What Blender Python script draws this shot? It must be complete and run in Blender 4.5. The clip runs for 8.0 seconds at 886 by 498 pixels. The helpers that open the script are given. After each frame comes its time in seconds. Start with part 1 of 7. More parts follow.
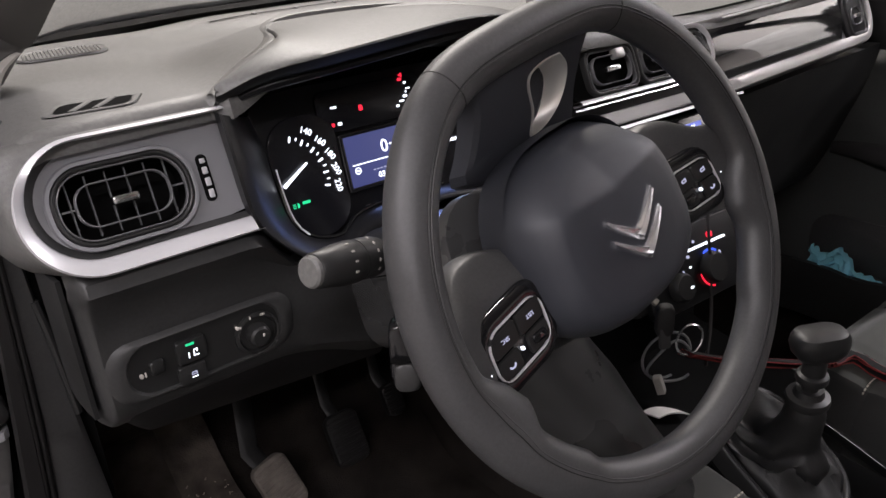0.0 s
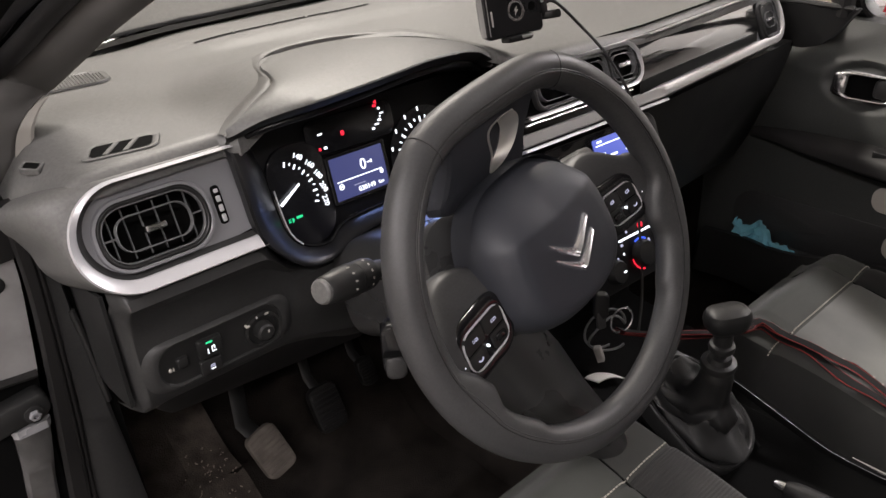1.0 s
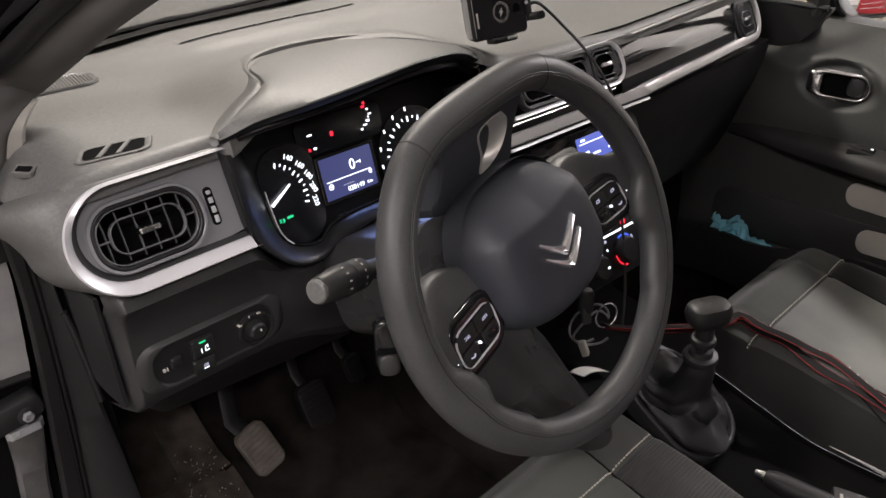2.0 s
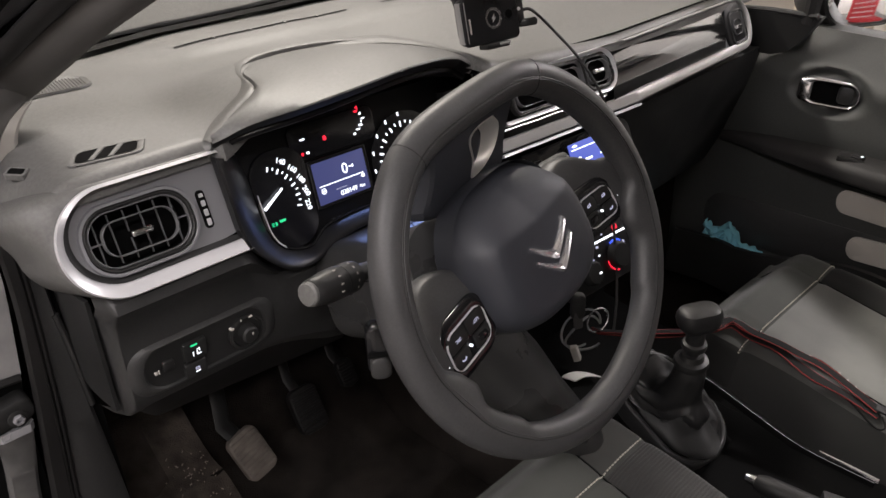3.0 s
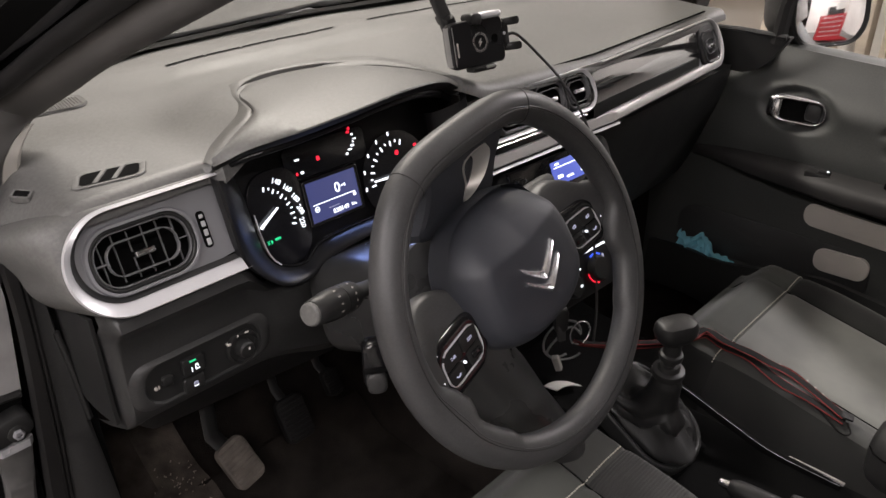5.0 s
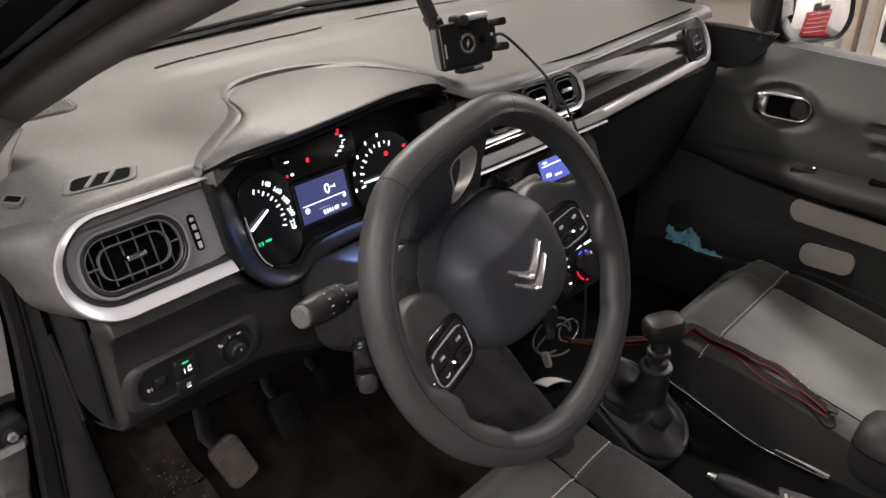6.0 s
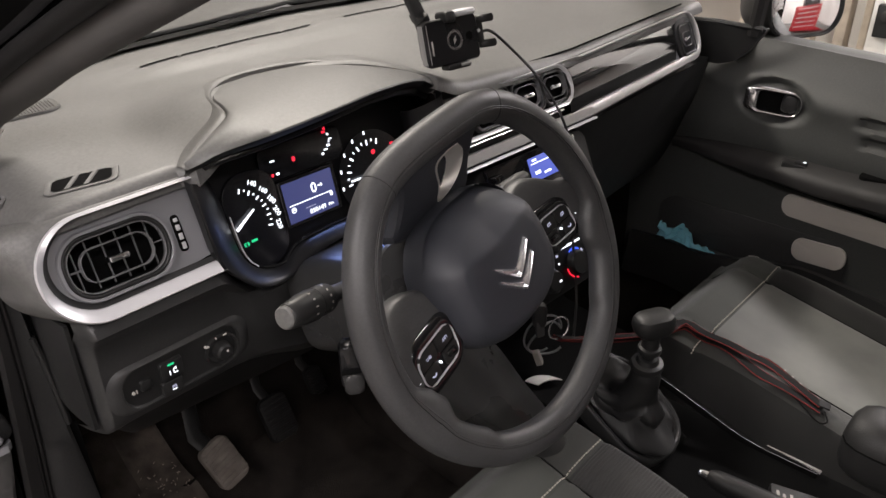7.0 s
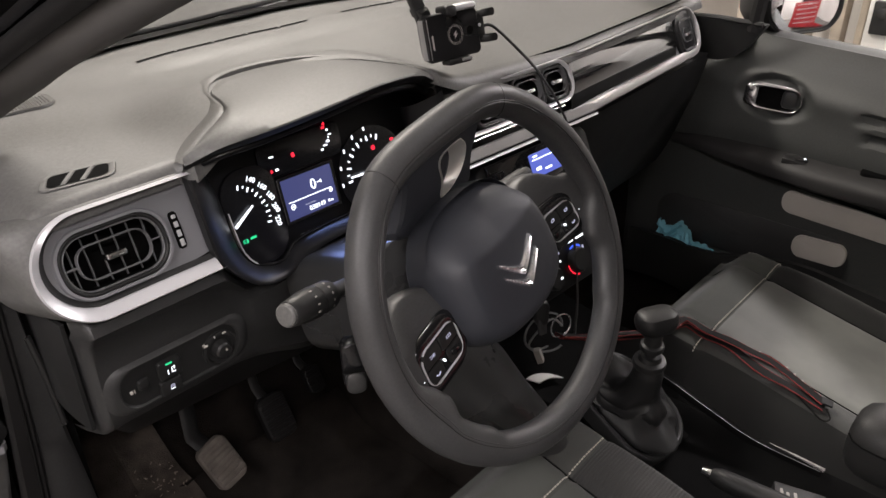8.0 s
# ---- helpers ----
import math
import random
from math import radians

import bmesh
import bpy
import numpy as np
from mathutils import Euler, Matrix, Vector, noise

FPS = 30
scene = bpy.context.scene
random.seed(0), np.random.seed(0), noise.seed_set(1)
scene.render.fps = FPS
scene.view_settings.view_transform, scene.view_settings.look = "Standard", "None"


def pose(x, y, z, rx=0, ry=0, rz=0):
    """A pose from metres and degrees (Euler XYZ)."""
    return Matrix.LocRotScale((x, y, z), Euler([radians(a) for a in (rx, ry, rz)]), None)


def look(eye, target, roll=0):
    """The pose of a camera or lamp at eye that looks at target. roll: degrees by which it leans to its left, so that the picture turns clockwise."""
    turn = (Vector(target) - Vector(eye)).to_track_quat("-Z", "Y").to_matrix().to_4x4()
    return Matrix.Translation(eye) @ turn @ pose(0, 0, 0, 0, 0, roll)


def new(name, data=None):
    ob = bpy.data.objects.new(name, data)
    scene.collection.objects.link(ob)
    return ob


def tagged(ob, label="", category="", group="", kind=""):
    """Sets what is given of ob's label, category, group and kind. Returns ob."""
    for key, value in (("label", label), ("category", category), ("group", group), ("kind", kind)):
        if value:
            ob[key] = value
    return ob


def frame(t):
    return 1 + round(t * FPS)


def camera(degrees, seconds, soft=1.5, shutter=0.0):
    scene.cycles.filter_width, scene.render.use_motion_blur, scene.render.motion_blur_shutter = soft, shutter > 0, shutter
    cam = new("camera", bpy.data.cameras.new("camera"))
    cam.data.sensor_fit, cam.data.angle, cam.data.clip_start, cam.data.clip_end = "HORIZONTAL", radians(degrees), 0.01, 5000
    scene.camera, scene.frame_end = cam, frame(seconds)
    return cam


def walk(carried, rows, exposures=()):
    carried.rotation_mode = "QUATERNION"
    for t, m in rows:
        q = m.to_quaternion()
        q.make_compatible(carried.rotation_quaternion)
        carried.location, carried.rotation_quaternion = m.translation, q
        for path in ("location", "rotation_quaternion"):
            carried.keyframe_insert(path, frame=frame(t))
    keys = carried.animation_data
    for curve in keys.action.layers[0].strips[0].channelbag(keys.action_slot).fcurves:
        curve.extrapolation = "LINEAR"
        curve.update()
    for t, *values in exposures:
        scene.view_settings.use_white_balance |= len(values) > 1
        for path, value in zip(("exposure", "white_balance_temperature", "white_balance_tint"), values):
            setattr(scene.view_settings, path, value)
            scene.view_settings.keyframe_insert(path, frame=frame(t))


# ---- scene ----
cam = camera(60.6, 8.0)
PATH = [
    (0, (-0.395, -0.296, 1.22), (0.695, 1.151, 0.372), -3.0),
    (0.3, (-0.431, -0.32, 1.27), (0.637, 1.097, 0.346), -3.2),
    (0.5, (-0.45, -0.341, 1.304), (0.639, 1.05, 0.366), -3.0),
    (1, (-0.473, -0.363, 1.33), (0.677, 0.963, 0.372), -2.6),
    (2.5, (-0.49, -0.366, 1.344), (0.701, 0.916, 0.374), -2.1),
    (3, (-0.49, -0.369, 1.34), (0.713, 0.911, 0.384), -1.8),
    (3.5, (-0.5, -0.368, 1.348), (0.718, 0.902, 0.399), -1.3),
    (4, (-0.51, -0.367, 1.355), (0.723, 0.89, 0.407), -1.0),
    (4.5, (-0.516, -0.368, 1.363), (0.732, 0.874, 0.415), -0.7),
    (6, (-0.52, -0.377, 1.384), (0.744, 0.835, 0.417), -0.8),
    (6.5, (-0.513, -0.379, 1.383), (0.755, 0.824, 0.412), -0.9),
    (7, (-0.509, -0.379, 1.381), (0.761, 0.822, 0.409), -1.1),
    (7.5, (-0.504, -0.375, 1.378), (0.77, 0.821, 0.406), -1.2),
    (8, (-0.508, -0.367, 1.374), (0.77, 0.823, 0.398), -1.0),
]
walk(cam, [(t, look(eye, target, roll)) for t, eye, target, roll in PATH], [(0.0, 0.12, 6330, 12), (0.3, 0.26, 6450, 11), (0.5, 0.34, 6520, 10), (1.0, 0.12, 6560, 10), (2.5, 0.05, 6560, 10), (8.0, 0.05, 6560, 10)])

# ---- world and lights ----
world = bpy.data.worlds.new("world")
scene.world = world
world.use_nodes = True
wn = world.node_tree.nodes
wn["Background"].inputs["Color"].default_value = (0.62, 0.66, 0.75, 1)
wn["Background"].inputs["Strength"].default_value = 0.03
scene.view_settings.exposure = 0.0


def area_lamp(name, m, sx, sy, watts, colour=(1.0, 0.935, 0.915)):
    data = bpy.data.lights.new(name, "AREA")
    data.shape, data.size, data.size_y, data.energy, data.color = "RECTANGLE", sx, sy, watts, colour
    ob = new(name, data)
    ob.matrix_world = m
    return ob


# the tubes under the garage ceiling: ahead of the windscreen, and beside the open driver's door
# last three are unseen, added to brighten east wall, dashboard front and mirror view
LAMPS = [((0.70, 1.55, 2.62), 1.3, 0.16, 70.0), ((-1.75, -0.10, 2.62), 0.16, 1.3, 50.0), ((2.50, -0.3, 2.62), 0.16, 1.3, 90.0), ((-1.30, -1.7, 2.62), 1.3, 0.16, 46.0), ((1.45, -3.3, 2.62), 1.3, 0.16, 85.0)]
for (lx, ly, lz), lsx, lsy, lw in LAMPS:
    area_lamp("ceiling_tube_light", pose(lx, ly, lz - 0.075), lsx, lsy, lw, (1.0, 0.930, 0.850) if ly > 1 else (1.0, 0.935, 0.945))

# blue backlight that spills from the instruments on to the column
area_lamp("cluster_backlight", look((0.045, 0.318, 0.952), (0.035, 0.20, 0.93)), 0.11, 0.012, 0.046, (0.30, 0.42, 1.0))

# ---- materials ----


def shader(name):
    m = bpy.data.materials.new(name)
    m.use_nodes = True
    nt = m.node_tree
    return m, nt, nt.nodes["Principled BSDF"]


def surface(name, colour, rough=0.5, metal=0.0, grain=900.0, bump=0.1, vary=0.18, stain=9.0, coat=0.0, spec=0.5, dist=0.0004, sheen=0.0, speck=0.0):
    """A surface with fine grain in its relief and its gloss, and a larger uneven tone."""
    m, nt, b = shader(name)
    n, l = nt.nodes, nt.links
    co = n.new("ShaderNodeTexCoord")
    big, fine = n.new("ShaderNodeTexNoise"), n.new("ShaderNodeTexNoise")
    big.inputs["Scale"].default_value, big.inputs["Detail"].default_value = stain, 6
    fine.inputs["Scale"].default_value, fine.inputs["Detail"].default_value = grain, 3
    for t in (big, fine):
        l.new(co.outputs["Object"], t.inputs["Vector"])
    ramp = n.new("ShaderNodeMapRange")
    ramp.inputs["From Min"].default_value, ramp.inputs["From Max"].default_value = 0.3, 0.7
    ramp.inputs["To Min"].default_value, ramp.inputs["To Max"].default_value = 1 - vary, 1 + vary
    l.new(big.outputs["Fac"], ramp.inputs["Value"])
    mix = n.new("ShaderNodeVectorMath")
    mix.operation = "SCALE"
    mix.inputs[0].default_value = colour
    l.new(ramp.outputs["Result"], mix.inputs["Scale"])
    if speck:
        dots, band_, mul = n.new("ShaderNodeTexNoise"), n.new("ShaderNodeMapRange"), n.new("ShaderNodeMath")
        dots.inputs["Scale"].default_value, dots.inputs["Detail"].default_value = grain * 0.32, 4
        l.new(co.outputs["Object"], dots.inputs["Vector"])
        band_.inputs["From Min"].default_value, band_.inputs["From Max"].default_value = 0.32, 0.68
        band_.inputs["To Min"].default_value, band_.inputs["To Max"].default_value = 1 - speck, 1 + speck
        l.new(dots.outputs["Fac"], band_.inputs["Value"])
        mul.operation = "MULTIPLY"
        l.new(ramp.outputs["Result"], mul.inputs[0])
        l.new(band_.outputs["Result"], mul.inputs[1])
        l.new(mul.outputs[0], mix.inputs["Scale"])
    l.new(mix.outputs["Vector"], b.inputs["Base Color"])
    rr = n.new("ShaderNodeMapRange")
    rr.inputs["From Min"].default_value, rr.inputs["From Max"].default_value = 0.3, 0.7
    rr.inputs["To Min"].default_value, rr.inputs["To Max"].default_value = max(rough - 0.06, 0.02), rough + 0.06
    l.new(big.outputs["Fac"], rr.inputs["Value"])
    l.new(rr.outputs["Result"], b.inputs["Roughness"])
    if bump:
        bp = n.new("ShaderNodeBump")
        bp.inputs["Strength"].default_value, bp.inputs["Distance"].default_value = bump, dist
        l.new(fine.outputs["Fac"], bp.inputs["Height"])
        l.new(bp.outputs["Normal"], b.inputs["Normal"])
    b.inputs["Metallic"].default_value = metal
    b.inputs["Coat Weight"].default_value = coat
    b.inputs["Specular IOR Level"].default_value = spec
    b.inputs["Sheen Weight"].default_value = sheen
    return m


def cloth(name, colour, rib=0.0, weave=420.0):
    """Woven seat cloth: a fine weave, worn lighter in places; rib: ribs across, per metre."""
    m = surface(name, colour, 0.85, grain=weave * 2.2, bump=0.5, vary=0.16, stain=14, spec=0.25, dist=0.0006, sheen=0.15)
    if not rib:
        return m
    nt = m.node_tree
    n, l = nt.nodes, nt.links
    b = n["Principled BSDF"]
    co = n.new("ShaderNodeTexCoord")
    w = n.new("ShaderNodeTexWave")
    w.inputs["Scale"].default_value = rib or weave
    w.bands_direction = "Y"
    w.inputs["Distortion"].default_value = 0.6 if rib else 2.0
    l.new(co.outputs["Object"], w.inputs["Vector"])
    bp = n.new("ShaderNodeBump")
    bp.inputs["Strength"].default_value, bp.inputs["Distance"].default_value = 0.5, 0.0012 if rib else 0.0005
    l.new(w.outputs["Fac"], bp.inputs["Height"])
    old = b.inputs["Normal"].links[0].from_socket
    l.new(old, bp.inputs["Normal"])
    l.new(bp.outputs["Normal"], b.inputs["Normal"])
    return m


def glow(name, colour, strength):
    m, nt, b = shader(name)
    b.inputs["Base Color"].default_value = (0.02, 0.02, 0.02, 1)
    b.inputs["Emission Color"].default_value = (*colour, 1)
    b.inputs["Emission Strength"].default_value = strength
    b.inputs["Roughness"].default_value = 0.4
    return m


def pane_glass(name, tint=0.93):
    m, nt, b = shader(name)
    n, l = nt.nodes, nt.links
    clear, gloss, fres, mix = n.new("ShaderNodeBsdfTransparent"), n.new("ShaderNodeBsdfGlossy"), n.new("ShaderNodeFresnel"), n.new("ShaderNodeMixShader")
    clear.inputs["Color"].default_value = (tint, tint * 1.005, tint, 1)
    gloss.inputs["Roughness"].default_value = 0.02
    fres.inputs["IOR"].default_value = 1.22
    l.new(fres.outputs["Fac"], mix.inputs["Fac"])
    l.new(clear.outputs[0], mix.inputs[1])
    l.new(gloss.outputs[0], mix.inputs[2])
    l.new(mix.outputs[0], n["Material Output"].inputs["Surface"])
    return m


M = {
    "dash": surface("dash_grained_plastic", (0.108, 0.107, 0.103), 0.50, grain=850, bump=0.7, vary=0.10, stain=7, speck=0.16),
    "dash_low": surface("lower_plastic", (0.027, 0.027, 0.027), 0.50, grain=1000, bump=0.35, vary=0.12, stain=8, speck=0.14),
    "black": surface("black_plastic", (0.016, 0.016, 0.016), 0.44, grain=900, bump=0.2, spec=0.36),
    "shroud": surface("column_plastic", (0.033, 0.033, 0.033), 0.30, grain=1200, bump=0.12, vary=0.10),
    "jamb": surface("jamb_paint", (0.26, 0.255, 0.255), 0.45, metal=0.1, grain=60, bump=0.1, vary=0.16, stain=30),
    # lower jamb's metal, darkened: the shade on it is in the colour
    "jamb_dull": surface("shaded_jamb_metal", (0.085, 0.083, 0.082), 0.5, metal=0.2, grain=60, bump=0.3, vary=0.35, stain=40),
    # near black for gaps; also puts shade in recesses and console into colour
    "void": surface("gap_and_shade_black", (0.005, 0.005, 0.005), 0.9, bump=0.1, spec=0.05),
    "vane": surface("vane_plastic", (0.12, 0.12, 0.125), 0.28, grain=900, bump=0.1),
    "rim": surface("wheel_leather", (0.044, 0.044, 0.045), 0.47, grain=1500, bump=0.30, vary=0.14, stain=16, speck=0.12),
    "boss": surface("wheel_boss_plastic", (0.027, 0.029, 0.036), 0.52, grain=1700, bump=0.3, vary=0.12, stain=12),
    "silver": surface("satin_silver", (0.72, 0.72, 0.745), 0.40, metal=0.45, grain=600, bump=0.03, vary=0.04),
    "grey_satin": surface("satin_dark_grey", (0.245, 0.245, 0.260), 0.40, metal=0.25, grain=900, bump=0.08, vary=0.05),
    "steel": surface("brushed_metal", (0.50, 0.48, 0.44), 0.30, metal=0.9, grain=300, bump=0.05),
    "frame_metal": surface("brushed_frame_metal", (0.74, 0.72, 0.68), 0.34, metal=0.75, grain=500, bump=0.06, vary=0.06),
    "chrome": surface("chrome", (0.86, 0.86, 0.88), 0.20, metal=1.0, bump=0.0, vary=0.03),
    "piano": surface("gloss_black", (0.008, 0.008, 0.009), 0.07, bump=0.0, coat=0.6, vary=0.1),
    "pod_gloss": surface("switch_gloss_black", (0.008, 0.008, 0.009), 0.16, bump=0.02, vary=0.1),
    "piano_soft": surface("satin_black", (0.011, 0.011, 0.012), 0.30, bump=0.05, vary=0.1),
    "lens": surface("cluster_black", (0.006, 0.006, 0.008), 0.22, bump=0.0, vary=0.2),
    "seal": surface("door_rubber", (0.008, 0.0075, 0.0075), 0.6, grain=500, bump=0.2, spec=0.3),
    "bezel": surface("bezel_plastic", (0.007, 0.007, 0.008), 0.36, grain=900, bump=0.05, spec=0.3),
    "rubber": surface("rubber", (0.018, 0.017, 0.017), 0.7, grain=500, bump=0.2),
    "pedal": surface("worn_pedal_rubber", (0.105, 0.090, 0.078), 0.8, grain=260, bump=0.5, vary=0.35, stain=40),
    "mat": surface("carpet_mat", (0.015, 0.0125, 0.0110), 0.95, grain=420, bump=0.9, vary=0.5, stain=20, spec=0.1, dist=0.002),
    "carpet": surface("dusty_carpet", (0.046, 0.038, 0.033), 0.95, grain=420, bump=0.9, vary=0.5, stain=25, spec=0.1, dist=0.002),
    # paler carpet copy: light falling beside the pedals is put into colour
    "lit_carpet": surface("lit_footwell_carpet", (0.070, 0.059, 0.051), 0.95, grain=420, bump=0.9, vary=0.5, stain=25, spec=0.1, dist=0.002),
    "pillar": surface("pillar_cloth", (0.080, 0.076, 0.073), 0.8, grain=900, bump=0.3),
    "paint": surface("silver_paint", (0.40, 0.40, 0.42), 0.30, metal=0.3, bump=0.0, coat=0.6, vary=0.05),
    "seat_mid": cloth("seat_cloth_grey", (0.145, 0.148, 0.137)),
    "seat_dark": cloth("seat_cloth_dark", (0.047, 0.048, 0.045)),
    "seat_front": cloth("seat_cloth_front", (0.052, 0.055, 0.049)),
    # darkened seat cloth: shade on the cushion's side put into the colour
    "seat_shaded": cloth("seat_cloth_shaded", (0.017, 0.017, 0.0165)),
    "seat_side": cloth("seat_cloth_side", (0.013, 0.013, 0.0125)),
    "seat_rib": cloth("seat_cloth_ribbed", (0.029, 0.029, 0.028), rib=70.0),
    "leather": surface("gaiter_leather", (0.013, 0.013, 0.013), 0.50, grain=500, bump=0.7, vary=0.15, spec=0.35),
    "thread": surface("pale_thread", (0.42, 0.40, 0.34), 0.8, grain=900, bump=0.3),
    "door": surface("door_plastic", (0.046, 0.048, 0.046), 0.55, grain=1000, bump=0.35, vary=0.10, speck=0.10),
    "red": surface("red_webbing", (0.17, 0.013, 0.012), 0.8, grain=900, bump=0.4),
    "webbing": surface("black_webbing", (0.008, 0.0075, 0.0075), 0.85, grain=900, bump=0.4, spec=0.2),
    "print": surface("pale_print", (0.50, 0.47, 0.44), 0.8, bump=0.0),
    "white": surface("white_plastic", (0.72, 0.71, 0.68), 0.5, bump=0.05),
    "cloth_blue": surface("blue_cloth", (0.24, 0.58, 0.70), 0.9, grain=400, bump=0.5),
    "pocket": surface("pocket_plastic", (0.29, 0.275, 0.25), 0.6, grain=800, bump=0.2),
    "pale": surface("pale_grip_panel", (0.46, 0.43, 0.39), 0.6, grain=800, bump=0.2, vary=0.08),
    "wall": surface("painted_wall", (0.78, 0.755, 0.72), 0.8, grain=60, bump=0.2, vary=0.10, stain=1.5, dist=0.004),
    "ceiling": surface("ceiling_paint", (0.70, 0.68, 0.64), 0.9, grain=50, bump=0.2, vary=0.06, stain=1.0),
    "concrete": surface("concrete", (0.17, 0.163, 0.155), 0.75, grain=120, bump=0.5, vary=0.2, stain=1.3, dist=0.004),
    "wood": surface("pine_wood", (0.44, 0.38, 0.31), 0.6, grain=60, bump=0.2, vary=0.25, stain=12),
    "red_metal": surface("red_enamel", (0.45, 0.02, 0.03), 0.35, bump=0.0, coat=0.4),
    "screen": glow("screen_blue", (0.048, 0.056, 0.180), 1.0),
    "radio": glow("radio_blue", (0.11, 0.15, 0.62), 1.0),
    "lit_white": glow("lit_white", (0.88, 0.91, 1.0), 2.2),
    "lit_dim": glow("lit_dim_white", (0.62, 0.62, 0.85), 0.75),
    "lit_red": glow("lit_red", (1.0, 0.02, 0.05), 1.4),
    "lit_green": glow("lit_green", (0.02, 0.85, 0.35), 0.9),
    "lit_blue": glow("lit_blue", (0.05, 0.12, 1.0), 1.3),
    "tube": glow("lamp_tube", (1.0, 0.935, 0.89), 6.0),
    "cable_white": surface("grey_white_cable", (0.20, 0.20, 0.20), 0.5, bump=0.05),
    "dust": surface("crumbs", (0.28, 0.24, 0.20), 0.9, bump=0.2),
    "badge": surface("polished_badge", (0.88, 0.88, 0.90), 0.21, metal=0.95, bump=0.0, vary=0.03),
    "bonnet": surface("bright_silver_paint", (0.62, 0.60, 0.57), 0.4, metal=0.1, bump=0.0, coat=0.3, vary=0.06),
    "silver_dim": surface("satin_grey_silver", (0.40, 0.395, 0.39), 0.40, metal=0.5, grain=600, bump=0.03, vary=0.06),
    "glass": pane_glass("window_glass"),
    "mirror": surface("mirror", (0.86, 0.87, 0.88), 0.02, metal=1.0, bump=0.0, vary=0.0),
}

# ---- mesh tools ----


def thing(name, label, category, at=(0, 0, 0), kind="", group=""):
    ob = new(name)
    ob.location = at
    ob.empty_display_size = 0.05
    bpy.context.view_layer.update()
    return tagged(ob, label, category, group, kind)


def finish(bm, mat, name, sharp=38):
    bmesh.ops.recalc_face_normals(bm, faces=bm.faces)
    me = bpy.data.meshes.new(name)
    bm.to_mesh(me)
    bm.free()
    me.polygons.foreach_set("use_smooth", [True] * len(me.polygons))
    me.set_sharp_from_angle(angle=radians(sharp))
    me.materials.append(mat)
    return me


def part(name, bm, material, parent=None, label="", sharp=38, kind=""):
    ob = new(name, finish(bm, M[material], name, sharp))
    if parent is not None:
        ob.parent = parent
        ob.matrix_parent_inverse = world_of(parent).inverted()
    return tagged(ob, label, kind=kind)


def world_of(ob):
    return ob.matrix_basis.copy() if ob.parent is None else Matrix.Identity(4)


def face_frame(o, inc=0.0, yaw=0.0):
    """A frame on a surface that faces the driver: x to the right, y up along it, z out of it; it leans back by inc degrees."""
    a, b = radians(inc), radians(yaw)
    n = Vector((math.sin(b) * math.cos(a), -math.cos(b) * math.cos(a), math.sin(a)))
    u = Vector((math.cos(b), math.sin(b), 0))
    v = n.cross(u)
    return Matrix(((u.x, v.x, n.x, o[0]), (u.y, v.y, n.y, o[1]), (u.z, v.z, n.z, o[2]), (0, 0, 0, 1)))


ID = Matrix.Identity(4)


def loft(bm, loops, closed=True, cap0=False, cap1=False, ring=False):
    """Quads between loops of points. closed: each loop closes on itself; ring: the last loop joins the first."""
    vs = [[bm.verts.new(p) for p in lp] for lp in loops]
    n = len(vs[0])
    pairs = list(zip(vs, vs[1:])) + ([(vs[-1], vs[0])] if ring else [])
    for a, b in pairs:
        for i in range(n if closed else n - 1):
            j = (i + 1) % n
            bm.faces.new((a[i], a[j], b[j], b[i]))
    if cap0:
        bm.faces.new(vs[0])
    if cap1:
        bm.faces.new(vs[-1])
    return bm


def rr(w, h, r, cx=0.0, cy=0.0, n=6, skew=0.0):
    """A rounded rectangle's outline, counter-clockwise."""
    r = max(min(r, w / 2 - 1e-4, h / 2 - 1e-4), 1e-4)
    pts = []
    for qx, qy, a0 in ((1, 1, 0), (-1, 1, 90), (-1, -1, 180), (1, -1, 270)):
        for k in range(n + 1):
            a = radians(a0 + 90 * k / n)
            x, y = qx * (w / 2 - r) + r * math.cos(a), qy * (h / 2 - r) + r * math.sin(a)
            pts.append((cx + x + skew * y, cy + y))
    return pts


def lift(pts, d, m=ID):
    return [m @ Vector((x, y, d)) for x, y in pts]


def slab(bm, m, w, h, r, d0, d1, bevel=0.001, cx=0.0, cy=0.0, n=5, skew=0.0):
    """A rounded plate from depth d0 to d1, its front edge rounded."""
    b = bevel
    loops = [lift(rr(w, h, r, cx, cy, n, skew), d0, m), lift(rr(w, h, r, cx, cy, n, skew), d1 - b, m)]
    loops.append(lift(rr(w - 0.6 * b, h - 0.6 * b, r, cx, cy, n, skew), d1 - 0.3 * b, m))
    loops.append(lift(rr(w - 2 * b, h - 2 * b, max(r - b, 1e-4), cx, cy, n, skew), d1, m))
    return loft(bm, loops, cap0=True, cap1=True)


def frame_ring(bm, m, outer, inner, d0, d1, cham=0.002):
    """A frame between two outlines (w, h, r, cx, cy), its outer and inner front edges rounded."""
    def o(q, i, d):
        w, h, r, cx, cy = q
        return lift(rr(w - 2 * i, h - 2 * i, max(r - i, 1e-4), cx, cy, 8), d, m)
    c = cham
    return loft(bm, [o(outer, 0, d0), o(outer, 0, d1 - c), o(outer, 0.4 * c, d1 - 0.4 * c), o(outer, c, d1), o(inner, -c, d1), o(inner, -0.4 * c, d1 - 0.4 * c), o(inner, 0, d1 - c), o(inner, 0, d0)], ring=True)


